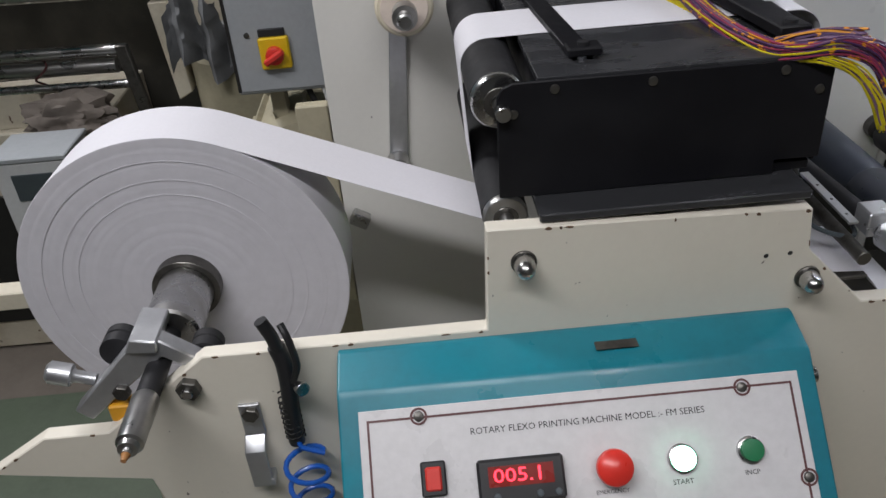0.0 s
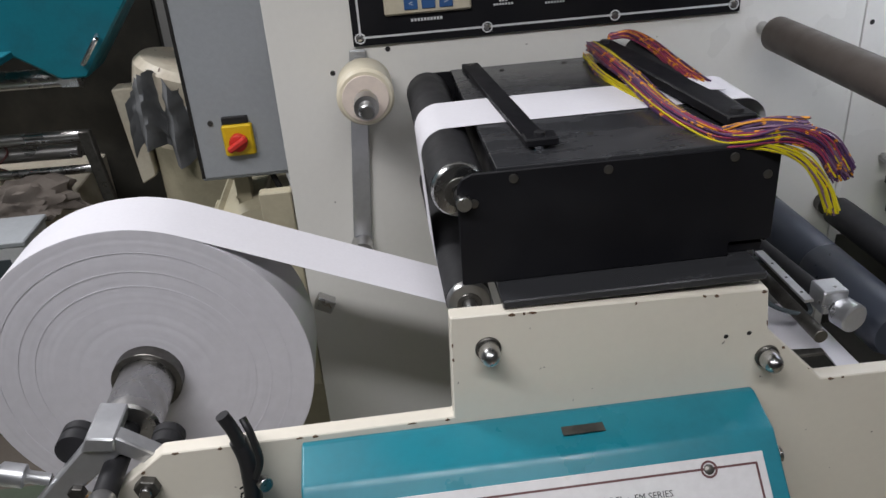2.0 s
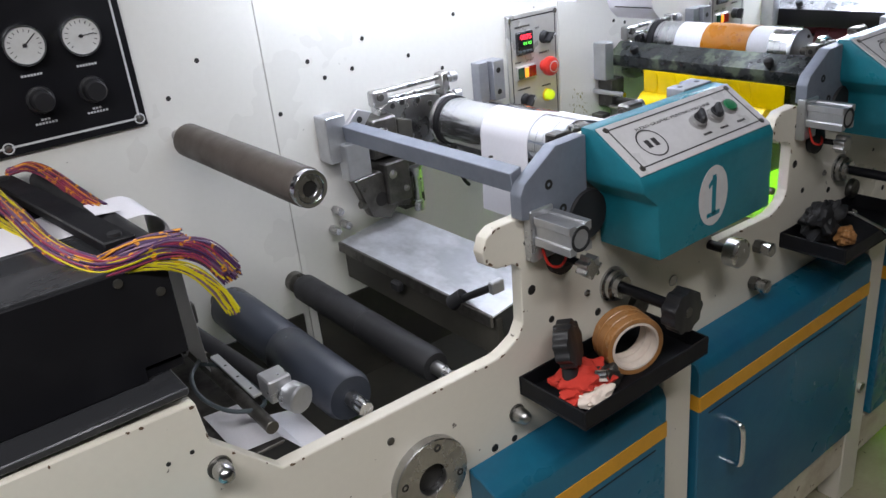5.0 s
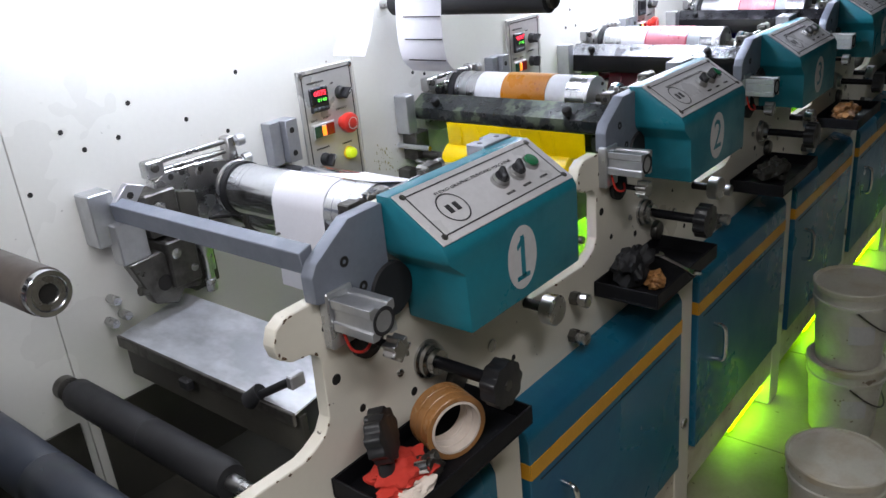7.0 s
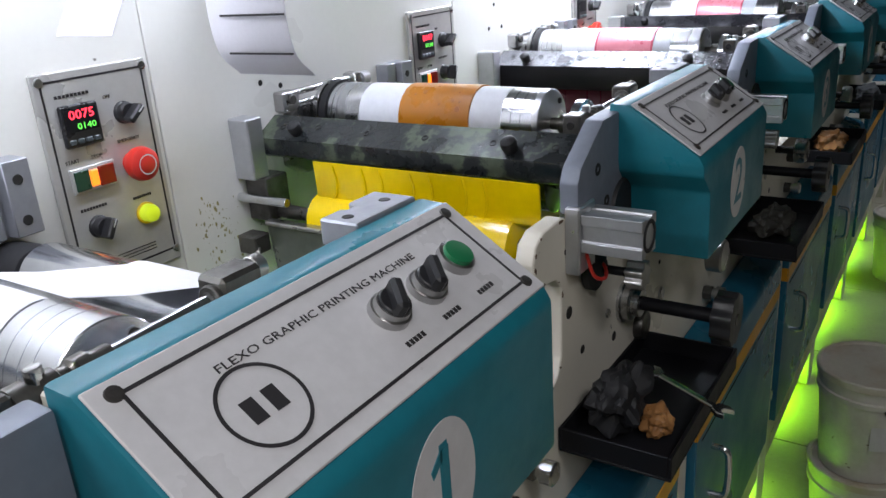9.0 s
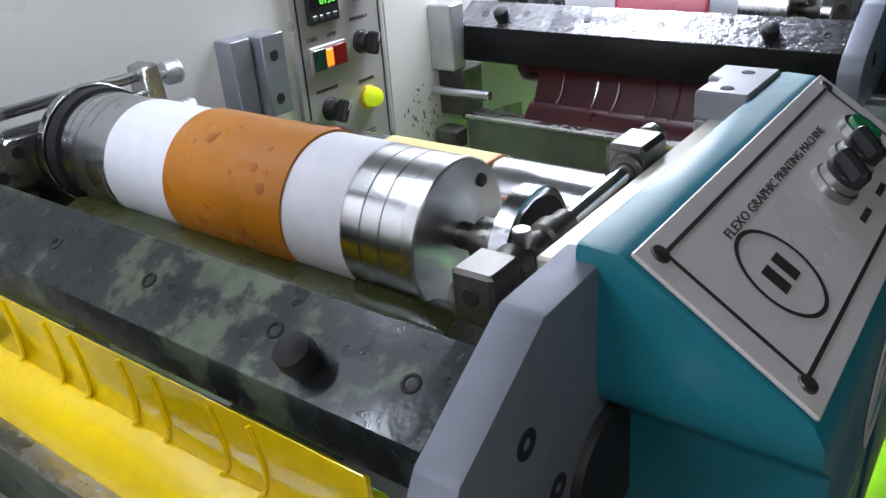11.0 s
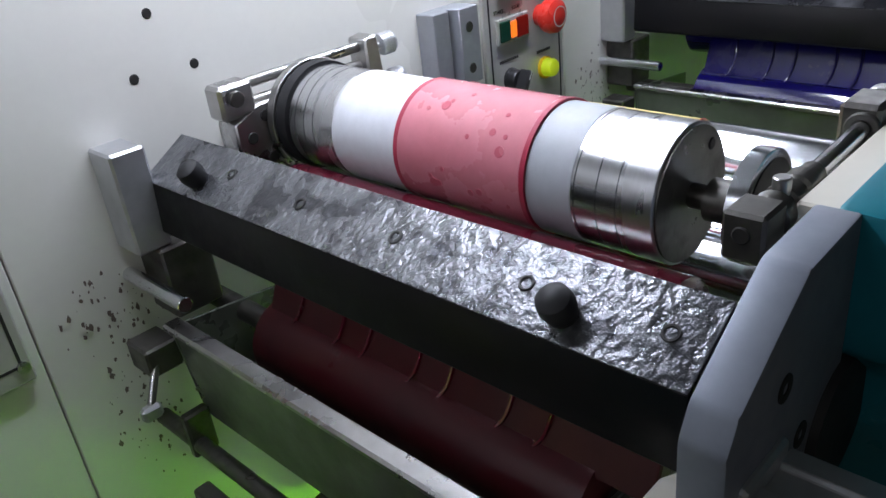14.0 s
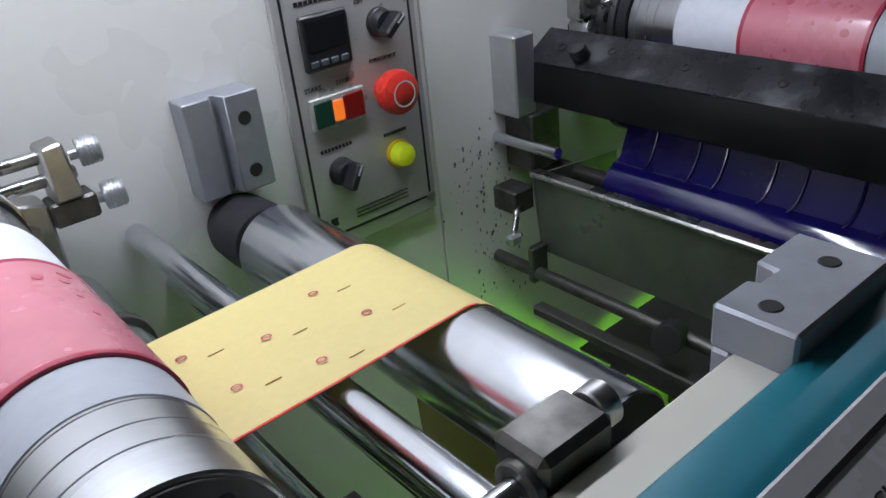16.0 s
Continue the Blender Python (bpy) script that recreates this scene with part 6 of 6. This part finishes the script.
part("piston", turn([(0, 0.008), (0.02, 0.008), (0.021, 0.013), (0.07, 0.013), (0.071, 0.007), (0.11, 0.007)], (1.075, 1.335, 0.96), (0, 0, 1), 24), STEEL, t)
part("cable", tube(smooth_line([(1.10, 1.34, 1.07), (1.14, 1.33, 1.06), (1.17, 1.33, 1.02), (1.20, 1.34, 0.97), (1.22, 1.35, 0.95)], 6), 0.004, 8), HOLE, t)
part("bracket", box(1.055, 1.10, 1.345, WALL, 0.95, 1.08, 0.002), STEEL_DARK, t)

# white web over the first print cylinder and drum
U = X(1)
cu, cz1, cr = U + CYL[0] + 0.058, CYL[1] - 0.034, CYL[2]
line = [(cu - 0.052, 0.98), (cu - 0.047, 1.08)] + arc(cu, cz1, cr + 0.001, 175, 85, 14) + [(U - 0.2, 1.138)] + arc(U + DRUM[0], DRUM[1], DRUM[2] + 0.001, 95, 0, 10) + [(U - 0.078, 1.0)]
solid("paper_web", strip(line, 1.035, 1.156), PAPER, (U - 0.2, 1.1, 1.1), "white unprinted paper web over the first print cylinder", "paper web", "paper webs")

for n in range(2, STATIONS + 1):
    U = X(n)
    line = [(U - 0.278, 1.111), (U - 0.20, 1.1125)] + arc(U + DRUM[0], DRUM[1], DRUM[2] + 0.001, 97, -10, 12) + [(U - 0.077, 0.98), (U - 0.072, 0.86)]
    web = thing("printed_web", (U - 0.2, 1.1, 1.1), "yellow printed label web over the chrome roller", "paper web", "printed webs")
    part("web", strip(line, *PRINTED), YELLOW_WEB, web)
    part("red_edge", strip([(x, z + 0.0005) for x, z in line[:6]], PRINTED[0] - 0.0004, PRINTED[0] + 0.0012, 0.0004), RED_PLASTIC, web)
    if n > 2:
        for i, (du, y) in enumerate(((-0.255, 1.155), (-0.245, 1.105), (-0.21, 1.135), (-0.20, 1.09), (-0.165, 1.155), (-0.155, 1.11))):
            z = 1.111 + (du + 0.278) * 0.02 + 0.0008
            part("print_mark", flat(oval_ring(0.0035, 0.0028, 0.0012, 0.0003, 16), pose(U + du, y, z)), PINK_MARK, web)
            part("print_line", box(U + du + 0.012, U + du + 0.022, y - 0.0105, y - 0.0098, z, z + 0.0003, 0), CARDBOARD, web)

# loose web ends hanging from the overhead roller
t = thing("overhead_roller", (1.66, 1.15, 1.34), "black rubber roller high on the back plate", "roller")
part("shell", rod((1.645, 0.955, 1.372), (1.645, 1.34, 1.372), 0.026, 0.001, 40), BLACK_MATT, t)
part("end", turn([(0, 0.008), (0.002, 0.018), (0.01, 0.018)], (1.645, 0.943, 1.372), (0, 1, 0), 28), STEEL_DARK, t)
part("axle", rod((1.645, 1.3, 1.372), (1.645, WALL, 1.372), 0.010), STEEL, t)
for x in (1.345, 1.472):
    solid("web_bar", rod((x, WEB[0] - 0.05, 1.61), (x, WALL, 1.61), 0.010), STEEL, (x, 1.2, 1.6), "plain steel bar over which the loose web hangs", "bar", "web bars")
line = [(x.x, x.z) for x in smooth_line([(1.461, 0, 1.612), (1.476, 0, 1.45), (1.468, 0, 1.35), (1.474, 0, 1.29), (1.50, 0, 1.262)], 6)]
solid("loose_web", strip(line, WEB[0], WEB[1]), PAPER, (1.47, 1.1, 1.26), "loose white web hanging with thin black printed lines", "paper web")
for z in (1.405, 1.365, 1.325, 1.287):
    x = min(line, key=lambda p: abs(p[1] - z))[0]
    solid("printed_line", box(x - 0.0035, x - 0.0022, WEB[0], WEB[1] - 0.02, z - 0.001, z + 0.001, 0), SIGN_BLACK, (x, 1.1, z), "thin black line printed across the loose web", "printed line", "printed lines")
line = [(x.x, x.z) for x in smooth_line([(1.334, 0, 1.612), (1.335, 0, 1.45), (1.315, 0, 1.37), (1.290, 0, 1.325)], 6)]
solid("loose_web", strip(line, WEB[0] + 0.02, WEB[1] - 0.012), PAPER, (1.31, 1.1, 1.32), "narrow white web tail hanging before the panel", "paper web")

# ---- tools on the trays ----
U = X(1)
t = thing("tape_roll", (1.067, 0.79, 0.805), "roll of brown packing tape standing on the tray", "tape roll")
ax = Vector((0.35, 1, 0.0)).normalized()
c0 = Vector((1.062, 0.770, 0.853))
for k in range(3):
    part("tape", ring(c0 + ax * (0.0005 + 0.017 * k), c0 + ax * (0.0165 + 0.017 * k), 0.049, 0.0405, 48, 0.001), CARDBOARD, t)
    part("core", ring(c0 + ax * (0.017 * k), c0 + ax * (0.015 + 0.017 * k), 0.0405, 0.0365, 48, 0.0005), CORE, t)
t = thing("spare_handwheel", (0.95, 0.80, 0.84), "black plastic handwheel lying among rags", "handwheel")
for k, y in enumerate((0.0, 0.035)):
    c = Vector((0.950 + y * 0.6, 0.805 + y * 0.6, 0.89 - 0.2 * y))
    lob = [(math.cos(a) * (0.031 + 0.0022 * math.cos(9 * a)), math.sin(a) * (0.031 + 0.0022 * math.cos(9 * a))) for a in [i * math.tau / 54 for i in range(54)]]
    part("wheel", flat(prism(lob, "z", -0.012, 0.012, 0.003, 2), Matrix.Translation(c) @ pose(0, 0, 0, 75, 10, 25)), BLACK_PLASTIC, t)
part("stem", rod((0.935, 0.785, 0.806), (0.950, 0.805, 0.875), 0.012), BLACK_PLASTIC, t)
part("chrome_bit", rod((0.972, 0.772, 0.842), (0.982, 0.757, 0.846), 0.009), CHROME, t)


def crumpled(name, c, size, mat, seed, label, flatness=0.45):
    rr = random.Random(seed)
    bm = bmesh.new()
    bmesh.ops.create_icosphere(bm, subdivisions=4, radius=1)
    o = Vector((rr.uniform(0, 9), rr.uniform(0, 9), rr.uniform(0, 9)))
    for v in bm.verts:
        d = 1 + 0.55 * noise.noise(v.co * 1.3 + o) + 0.28 * noise.noise(v.co * 3.1 + o) + 0.12 * noise.noise(v.co * 7 + o)
        v.co = Vector((v.co.x * size[0], v.co.y * size[1], max(v.co.z * flatness, -0.35) * size[2])) * d
    low = min(v.co.z for v in bm.verts)
    bmesh.ops.translate(bm, verts=bm.verts, vec=Vector(c) - Vector((0, 0, low)))
    return solid(name, bm, mat, c, label, "rag")


crumpled("red_rag", (0.965, 0.790, 0.8045), (0.05, 0.036, 0.05), RED_CLOTH, 3, "crumpled red rag on the tool tray")
crumpled("dirty_rag", (0.955, 0.757, 0.8045), (0.03, 0.02, 0.03), CORE, 4, "small stained pale rag on the tool tray")
crumpled("grey_rag", (1.000, 0.775, 0.8045), (0.022, 0.018, 0.045), STEEL_DARK, 8, "small grey metal-foil scrap on the tray")
crumpled("brown_rag", (1.705, 0.772, 0.8045), (0.022, 0.018, 0.035), CARDBOARD, 9, "brown oily rag on the tool tray")
crumpled("black_rag", (1.695, 0.815, 0.8045), (0.05, 0.03, 0.09), BLACK_MATT, 12, "black oily rag bundle on the tool tray")
t = thing("spanner", (1.78, 0.74, 0.832), "chrome open-ended spanner laid on the tray rim", "spanner")
m = pose(1.76, 0.755, 0.838, 0, 0, 62)
part("handle", flat(box(-0.05, 0.05, -0.0045, 0.0045, -0.002, 0.003, 0.0015), m), CHROME, t)
for s in (-1, 1):
    part("jaw", flat(prism([(s * 0.045, -0.007), (s * 0.045, 0.007), (s * 0.058, 0.012), (s * 0.068, 0.009), (s * 0.058, 0.003), (s * 0.058, -0.003), (s * 0.068, -0.009), (s * 0.058, -0.012)], "z", -0.003, 0.004, 0.0008), m), CHROME, t)
for n in range(3, STATIONS + 1):
    crumpled("oily_rag", (X(n) - 0.40, 0.795, 0.8045), (0.05, 0.035, 0.06), (PIT, CARDBOARD, CLOTH_GREY)[n % 3], 20 + n, "dark oily rag heaped on the tool tray")

# ---- aisle: buckets, green lamps under the machine ----


def bucket(x, y, z, s=1.0, lid=True):
    t = thing("bucket", (x, y, z), "dirty white plastic bucket with a stained lid and paper label", "bucket", "plastic buckets")
    h = 0.285 * s
    part("body", turn([(0, 0.100 * s), (0.004, 0.104 * s), (h * 0.5, 0.113 * s), (h * 0.78, 0.120 * s), (h * 0.79, 0.126 * s), (h * 0.84, 0.127 * s), (h * 0.85, 0.122 * s), (h * 0.97, 0.125 * s)], (x, y, z), (0, 0, 1), 48), BUCKET, t)
    part("lid", turn([(0, 0.123 * s), (0.001, 0.130 * s), (0.016, 0.131 * s), (0.019, 0.128 * s), (0.019, 0.121 * s), (0.013, 0.118 * s), (0.012, 0.0)], (x, y, z + h * 0.95), (0, 0, 1), 48), LID_STAIN, t)
    bm = bmesh.new()
    va = []
    for k in range(9):
        a = math.radians(190 + k * 5)
        va.append([bm.verts.new((x + math.cos(a) * (0.1185 * s), y + math.sin(a) * (0.1185 * s), z + q * h)) for q in (0.38, 0.62)])
    for a, b in zip(va, va[1:]):
        bm.faces.new((a[0], b[0], b[1], a[1]))
    part("label", bm, SIGN, t)
    part("handle", tube(smooth_line([(x + 0.128 * s * math.cos(a), y + 0.128 * s * math.sin(a), z + h * (0.80 - 0.35 * math.sin(math.pi * i / 8))) for i, a in enumerate([math.radians(200 + 20 * j) for j in range(9)])], 3), 0.0025, 6), STEEL_DARK, t)
    return t


bucket(2.62, 0.60, 0.0, 0.84)
bucket(2.62, 0.60, 0.241, 0.84)
bucket(2.10, 0.49, 0.0, 0.9)
bucket(4.40, 0.64, 0.0, 0.95)

for k, u in enumerate((2.36, 3.08, 3.80, 4.52)):
    t = thing("green_lamp", (u + 0.15, 0.86, 0.03), "green glowing lamp tube under the machine base", "lamp", "green lamps")
    part("tube", rod((u, 0.850, 0.055), (u + 0.42, 0.850, 0.055), 0.013), LAMP_BASE, t)
    part("holder", box(u - 0.02, u + 0.44, 0.872, 0.884, 0.005, 0.05, 0.002), STEEL_DARK, t)
for n in range(3, STATIONS + 1):
    U = X(n)
    t = thing("curing_lamp", (U - 0.30, 1.12, 0.60), "green glowing curing lamp under a dark hood between the plates", "lamp", "curing lamps")
    part("tube", rod((U - 0.27, 0.97, 0.555), (U - 0.27, 1.28, 0.555), 0.012, n=20), LAMP_UV, t)
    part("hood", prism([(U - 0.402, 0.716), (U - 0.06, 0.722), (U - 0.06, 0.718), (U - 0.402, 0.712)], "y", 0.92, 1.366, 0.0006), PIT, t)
    part("reflector", box(U - 0.20, U - 0.10, 0.94, 1.36, 0.50, 0.716, 0.002), STEEL_DARK, t)
    part("tray_sheet", box(U - 0.70, U - 0.20, 0.94, 1.366, 0.48, 0.485, 0.001), PALE_SHEET, t, "pale sheet bathed in green light")
    part("leg", box(U - 0.17, U - 0.13, 1.09, 1.13, 0.32, 0.50, 0.001), STEEL_DARK, t)
    part("hose", tube([(U - 0.52 + 0.020 * math.cos(i * 0.9), 1.22 + 0.020 * math.sin(i * 0.9), 0.58 + i * 0.0012) for i in range(190)], 0.004, 6), BLACK_MATT, t, "black corrugated hose")
    part("hose_post", rod((U - 0.52, 1.22, 0.32), (U - 0.52, 1.22, 0.81), 0.016), BLACK_MATT, t)

# dried ink splashed on the back plate beside the ink trays
def ink_splash(n, mat, seed, colour):
    rr = random.Random(seed)
    bm = bmesh.new()
    for k in range(150):
        f = rr.random() ** 1.6
        u, z = X(n) - 0.545 + rr.gauss(0, 0.022) + 0.02 * f, 1.055 - 0.20 * f + rr.gauss(0, 0.012)
        size = rr.choice((0.0007, 0.0009, 0.0012, 0.0018, 0.0026)) * rr.uniform(0.7, 1.3)
        y = WALL - 0.0003 - 0.00001 * k
        ring_pts = []
        for q in range(9):
            a, w = q * math.tau / 9, size * rr.uniform(0.55, 1.2)
            ring_pts.append(bm.verts.new((u + w * 0.7 * math.cos(a), y, z + w * 1.25 * math.sin(a))))
        bm.faces.new(ring_pts)
    bmesh.ops.recalc_face_normals(bm, faces=bm.faces)
    solid("ink_splash", bm, mat, (X(n) - 0.54, WALL, 1.0), "dried " + colour + " ink splashes on the back plate", "ink stain", "ink splashes", "stuff")


SPLASH_OLIVE = surface("dried_olive_ink", (0.34, 0.30, 0.12), 0.5, amount=0.5, scale=30)
SPLASH_DARK = surface("dried_brown_ink", (0.16, 0.12, 0.11), 0.5, amount=0.5, scale=30)
for n, mat, colour in ((2, SPLASH_OLIVE, "olive-yellow"), (3, SPLASH_DARK, "dark brown"), (4, SPLASH_DARK, "dark blue-brown")):
    ink_splash(n, mat, 40 + n, colour)

# added dark sheets: pit shade under the feed and the first two units
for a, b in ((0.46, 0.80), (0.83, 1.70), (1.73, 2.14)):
    s = thing("pit_shade_sheet", (a, 1.1, 0.60), "added dark sheet for the pit's shade between the machine plates", "sump sheet", "sump sheets")
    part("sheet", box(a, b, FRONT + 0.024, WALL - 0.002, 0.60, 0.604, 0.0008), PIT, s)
    # darkens the lower back plate, for dirt and shade together
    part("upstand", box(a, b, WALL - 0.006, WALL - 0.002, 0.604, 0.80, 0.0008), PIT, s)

# ---- behind the unwinder: switch box, motor, another machine ----
t = thing("switch_box", (-0.26, 1.6, 0.95), "grey steel switch box with a red and yellow isolator", "switch box")
part("case", box(-0.345, -0.160, 1.592, 1.78, 0.950, 1.75, 0.004), GREY_BOX, t)
part("door", box(-0.338, -0.160, 1.588, 1.5915, 0.957, 1.745, 0.002), GREY_BOX, t)
part("gap", box(-0.3445, -0.3385, 1.589, 1.5915, 0.957, 1.745, 0), HOLE, t)
k = part("isolator", box(-0.288, -0.232, 1.572, 1.588, 1.002, 1.062, 0.003), YELLOW_PLASTIC, t, "yellow isolator plate")
part("name_strip", box(-0.286, -0.238, 1.580, 1.588, 1.062, 1.076, 0.001), BLACK_PLASTIC, t)
part("red_grip", flat(turn([(0, 0.017), (0.012, 0.016), (0.014, 0.012)], (0, 0, 0), (0, 0, 1), 24), on_wall(-0.260, 1.572, 1.030)), RED_PLASTIC, k)
part("red_bar", flat(box(-0.006, 0.006, -0.021, 0.021, 0.008, 0.024, 0.003), on_wall(-0.260, 1.572, 1.030) @ pose(0, 0, 0, 0, 0, -60)), RED_PLASTIC, k)
part("lock", rod((-0.308, 1.584, 1.066), (-0.308, 1.589, 1.066), 0.005), STEEL_DARK, t)
part("cable", tube(smooth_line([(-0.22, 1.62, 0.955), (-0.20, 1.62, 0.90), (-0.175, 1.64, 0.86), (-0.17, 1.66, 0.80)], 6), 0.006, 8), HOLE, t)
part("cable", tube(smooth_line([(-0.185, 1.60, 0.955), (-0.180, 1.60, 0.91), (-0.190, 1.61, 0.87), (-0.21, 1.64, 0.85)], 6), 0.003, 8), PRINT_WHITE, t)
part("stand", box(-0.30, -0.27, 1.66, 1.70, 0.0, 0.95, 0.002), MOTOR, t)
t = thing("drive_motor", (-0.24, 1.72, 0.55), "cream painted drive motor with cooling fins", "motor")
part("body", turn([(0, 0.05), (0.01, 0.13), (0.05, 0.145), (0.25, 0.145), (0.27, 0.12)], (-0.24, 1.62, 0.74), (0, 1, 0), 40), MOTOR, t)
for k in range(16):
    a = math.radians(k * 22.5)
    part("fin", flat(box(-0.003, 0.003, 0.0, 0.2, 0.142, 0.158, 0.001), pose(-0.24, 1.66, 0.74, 0, k * 22.5, 0)), MOTOR, t)
part("foot", box(-0.34, -0.14, 1.66, 1.86, 0.0, 0.62, 0.003), MOTOR, t)
part("bracket", box(-0.20, -0.10, 1.44, 1.60, 0.845, 0.853, 0.002), STEEL_DARK, t)
t = thing("tension_arm", (-0.12, 1.4, 0.80), "dark steel bracket arm behind the web", "bracket")
part("arm", prism([(-0.20, 0.915), (-0.105, 0.862), (-0.11, 0.852), (-0.205, 0.903)], "y", 1.40, 1.44, 0.001), STEEL_DARK, t)
part("block", flat(box(-0.016, 0.016, -0.012, 0.012, -0.012, 0.012, 0.002), pose(-0.125, 1.345, 0.795, 0, 30, 0)), STEEL, t)
part("carrier", box(-0.21, -0.156, 1.375, 1.40, 0.60, 1.0, 0.002), MOTOR, t)

# the other machine
t = thing("second_machine", (-1.1, 2.3, 0.0), "older cream and teal machine with bare steel shafts", "machine")
part("bed", box(-2.6, -0.86, 2.15, 2.6, 0.0, 0.70, 0.004), CREAM_OLD, t)
part("upper_beam", box(-2.6, -1.0, 2.18, 2.24, 0.70, 0.80, 0.003), CREAM_OLD, t)
# flat dark sheet on the bed stands for the shade inside its bay
part("bay_shade", box(-2.5, -0.95, 2.140, 2.149, 0.10, 0.52, 0.002), HOLE, t)
part("column", prism([(-0.66, 1.00), (-0.61, 1.00), (-0.60, 0.76), (-0.64, 0.74)], "y", 2.18, 2.24, 0.003), CREAM_OLD, t)
# near-black backing behind the shafts
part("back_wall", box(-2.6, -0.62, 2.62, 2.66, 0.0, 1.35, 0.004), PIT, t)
for z, r, x1, y in ((1.03, 0.024, -0.775, 2.24), (0.885, 0.015, -0.75, 2.20), (0.838, 0.020, -0.79, 2.22), (0.795, 0.012, -0.755, 2.19)):
    part("shaft", rod((-2.4, y, z + 0.03), (x1, y, z), r), STEEL, t)
part("shaft_nut", hexnut((-0.79, 2.24, 1.03), (-0.745, 2.24, 1.028), 0.03), STEEL, t)
part("end_arm", prism([(-0.765, 0.905), (-0.735, 0.905), (-0.715, 0.70), (-0.745, 0.70)], "y", 2.16, 2.185, 0.003), STEEL_DARK, t)
part("hopper", prism([(-2.4, 1.115), (-0.86, 1.105), (-0.765, 1.04), (-0.70, 1.04), (-0.56, 1.22), (-0.50, 1.75), (-2.4, 1.75)], "y", 2.16, 2.30, 0.006), TEAL, t, "teal sheet-metal hood")
part("hopper_handle", tube(smooth_line([(-0.70, 2.155, 1.08), (-0.69, 2.135, 1.085), (-0.655, 2.135, 1.13), (-0.65, 2.155, 1.14)], 5), 0.007, 10), CHROME, t)
part("shelf", box(-2.4, -0.86, 2.08, 2.16, 1.105, 1.122, 0.002), TEAL, t)
part("clip", tube([(-0.985 + 0.018 * math.cos(i * 0.5), 2.20 + 0.018 * math.sin(i * 0.5), 0.78 + 0.006 * i) for i in range(20)], 0.003, 6), SIGN_MAROON, t)
crumpled("ink_crate", (-0.91, 2.12, 0.705), (0.12, 0.05, 0.075), GRIME, 31, "dusty grey cloth bundle on the machine bed", 0.8)
crumpled("yellow_scrap", (-1.0, 2.11, 1.1225), (0.06, 0.02, 0.05), YELLOW_PLASTIC, 33, "yellow packaging scraps on the shelf")
t = thing("meter_box", (-1.0, 1.95, 0.55), "small white box with a dark display", "meter box")
part("case", box(-1.04, -0.86, 1.90, 2.05, 0.40, 0.72, 0.004), PRINT_WHITE, t)
part("lid", box(-1.045, -0.855, 1.895, 2.055, 0.72, 0.735, 0.003), GREY_BOX, t)
part("display", box(-1.0, -0.90, 1.896, 1.90, 0.62, 0.69, 0.001), KEY_GREY, t)
part("stand", box(-0.98, -0.92, 1.94, 2.0, 0.0, 0.40, 0.002), GREY_BOX, t)
t = thing("drum", (-0.46, 2.2, 0.0), "cream drum with a grey cloth thrown over it", "drum")
part("body", turn([(0, 0.16), (0.01, 0.17), (0.85, 0.17), (0.86, 0.16)], (-0.43, 2.25, 0.0), (0, 0, 1), 36), MOTOR, t)
part("tub", turn([(0, 0.10), (0.02, 0.13), (0.10, 0.135), (0.12, 0.12)], (-0.50, 2.22, 0.93), (0.2, 0, 0.6), 32), CREAM_OLD, t)
part("cone", turn([(0, 0.05), (0.10, 0.11), (0.11, 0.11)], (-0.45, 2.2, 0.855), (-0.1, 0, 1), 32), PRINT_WHITE, t)
bm = bmesh.new()
n = 22
vs = [[bm.verts.new((-0.60 + 0.20 * i / n, 2.08 + 0.03 * math.sin(i * 0.9) + 0.02 * noise.noise((i * 0.3, j * 0.3, 2)) - 0.03 * j / n, 1.05 - 0.20 * j / n + 0.03 * math.sin(i * 0.35) + 0.02 * noise.noise((i * 0.4, j * 0.2, 5)))) for j in range(n)] for i in range(n)]
for i in range(n - 1):
    for j in range(n - 1):
        if (i + j) > 6:
            bm.faces.new((vs[i][j], vs[i + 1][j], vs[i + 1][j + 1], vs[i][j + 1]))
part("cloth", bm, CLOTH_GREY, t, "grey cloth hanging in folds")
solid("ink_stained_floor", box(-3.2, -0.2, 0.2, 1.9, -0.004, -0.001, 0), GREEN_FLOOR, (-1.5, 1, 0), "green painted floor patch below the unwinder", "floor", kind="structure")

# ---- floor tiles in the aisle ----
tile = bpy.data.meshes.new("tile")
bm = box(-0.2985, 0.2985, -0.2985, 0.2985, -0.008, 0.0, 0.0015)
bm.to_mesh(tile)
bm.free()
tile.materials.append(FLOOR)
tiles = thing("floor_tiles", (3.5, 0.2, 0.0), "worn beige floor tiles with dark joints", "floor tiles", kind="structure")
for i in range(13):
    for j in range(6):
        ob = new("tile", tile)
        ob.parent = tiles
        ob.location = (i * 0.6 - 3.2 + 0.0, j * 0.6 - 2.0, -0.002 if (i + j) % 3 else -0.0025)
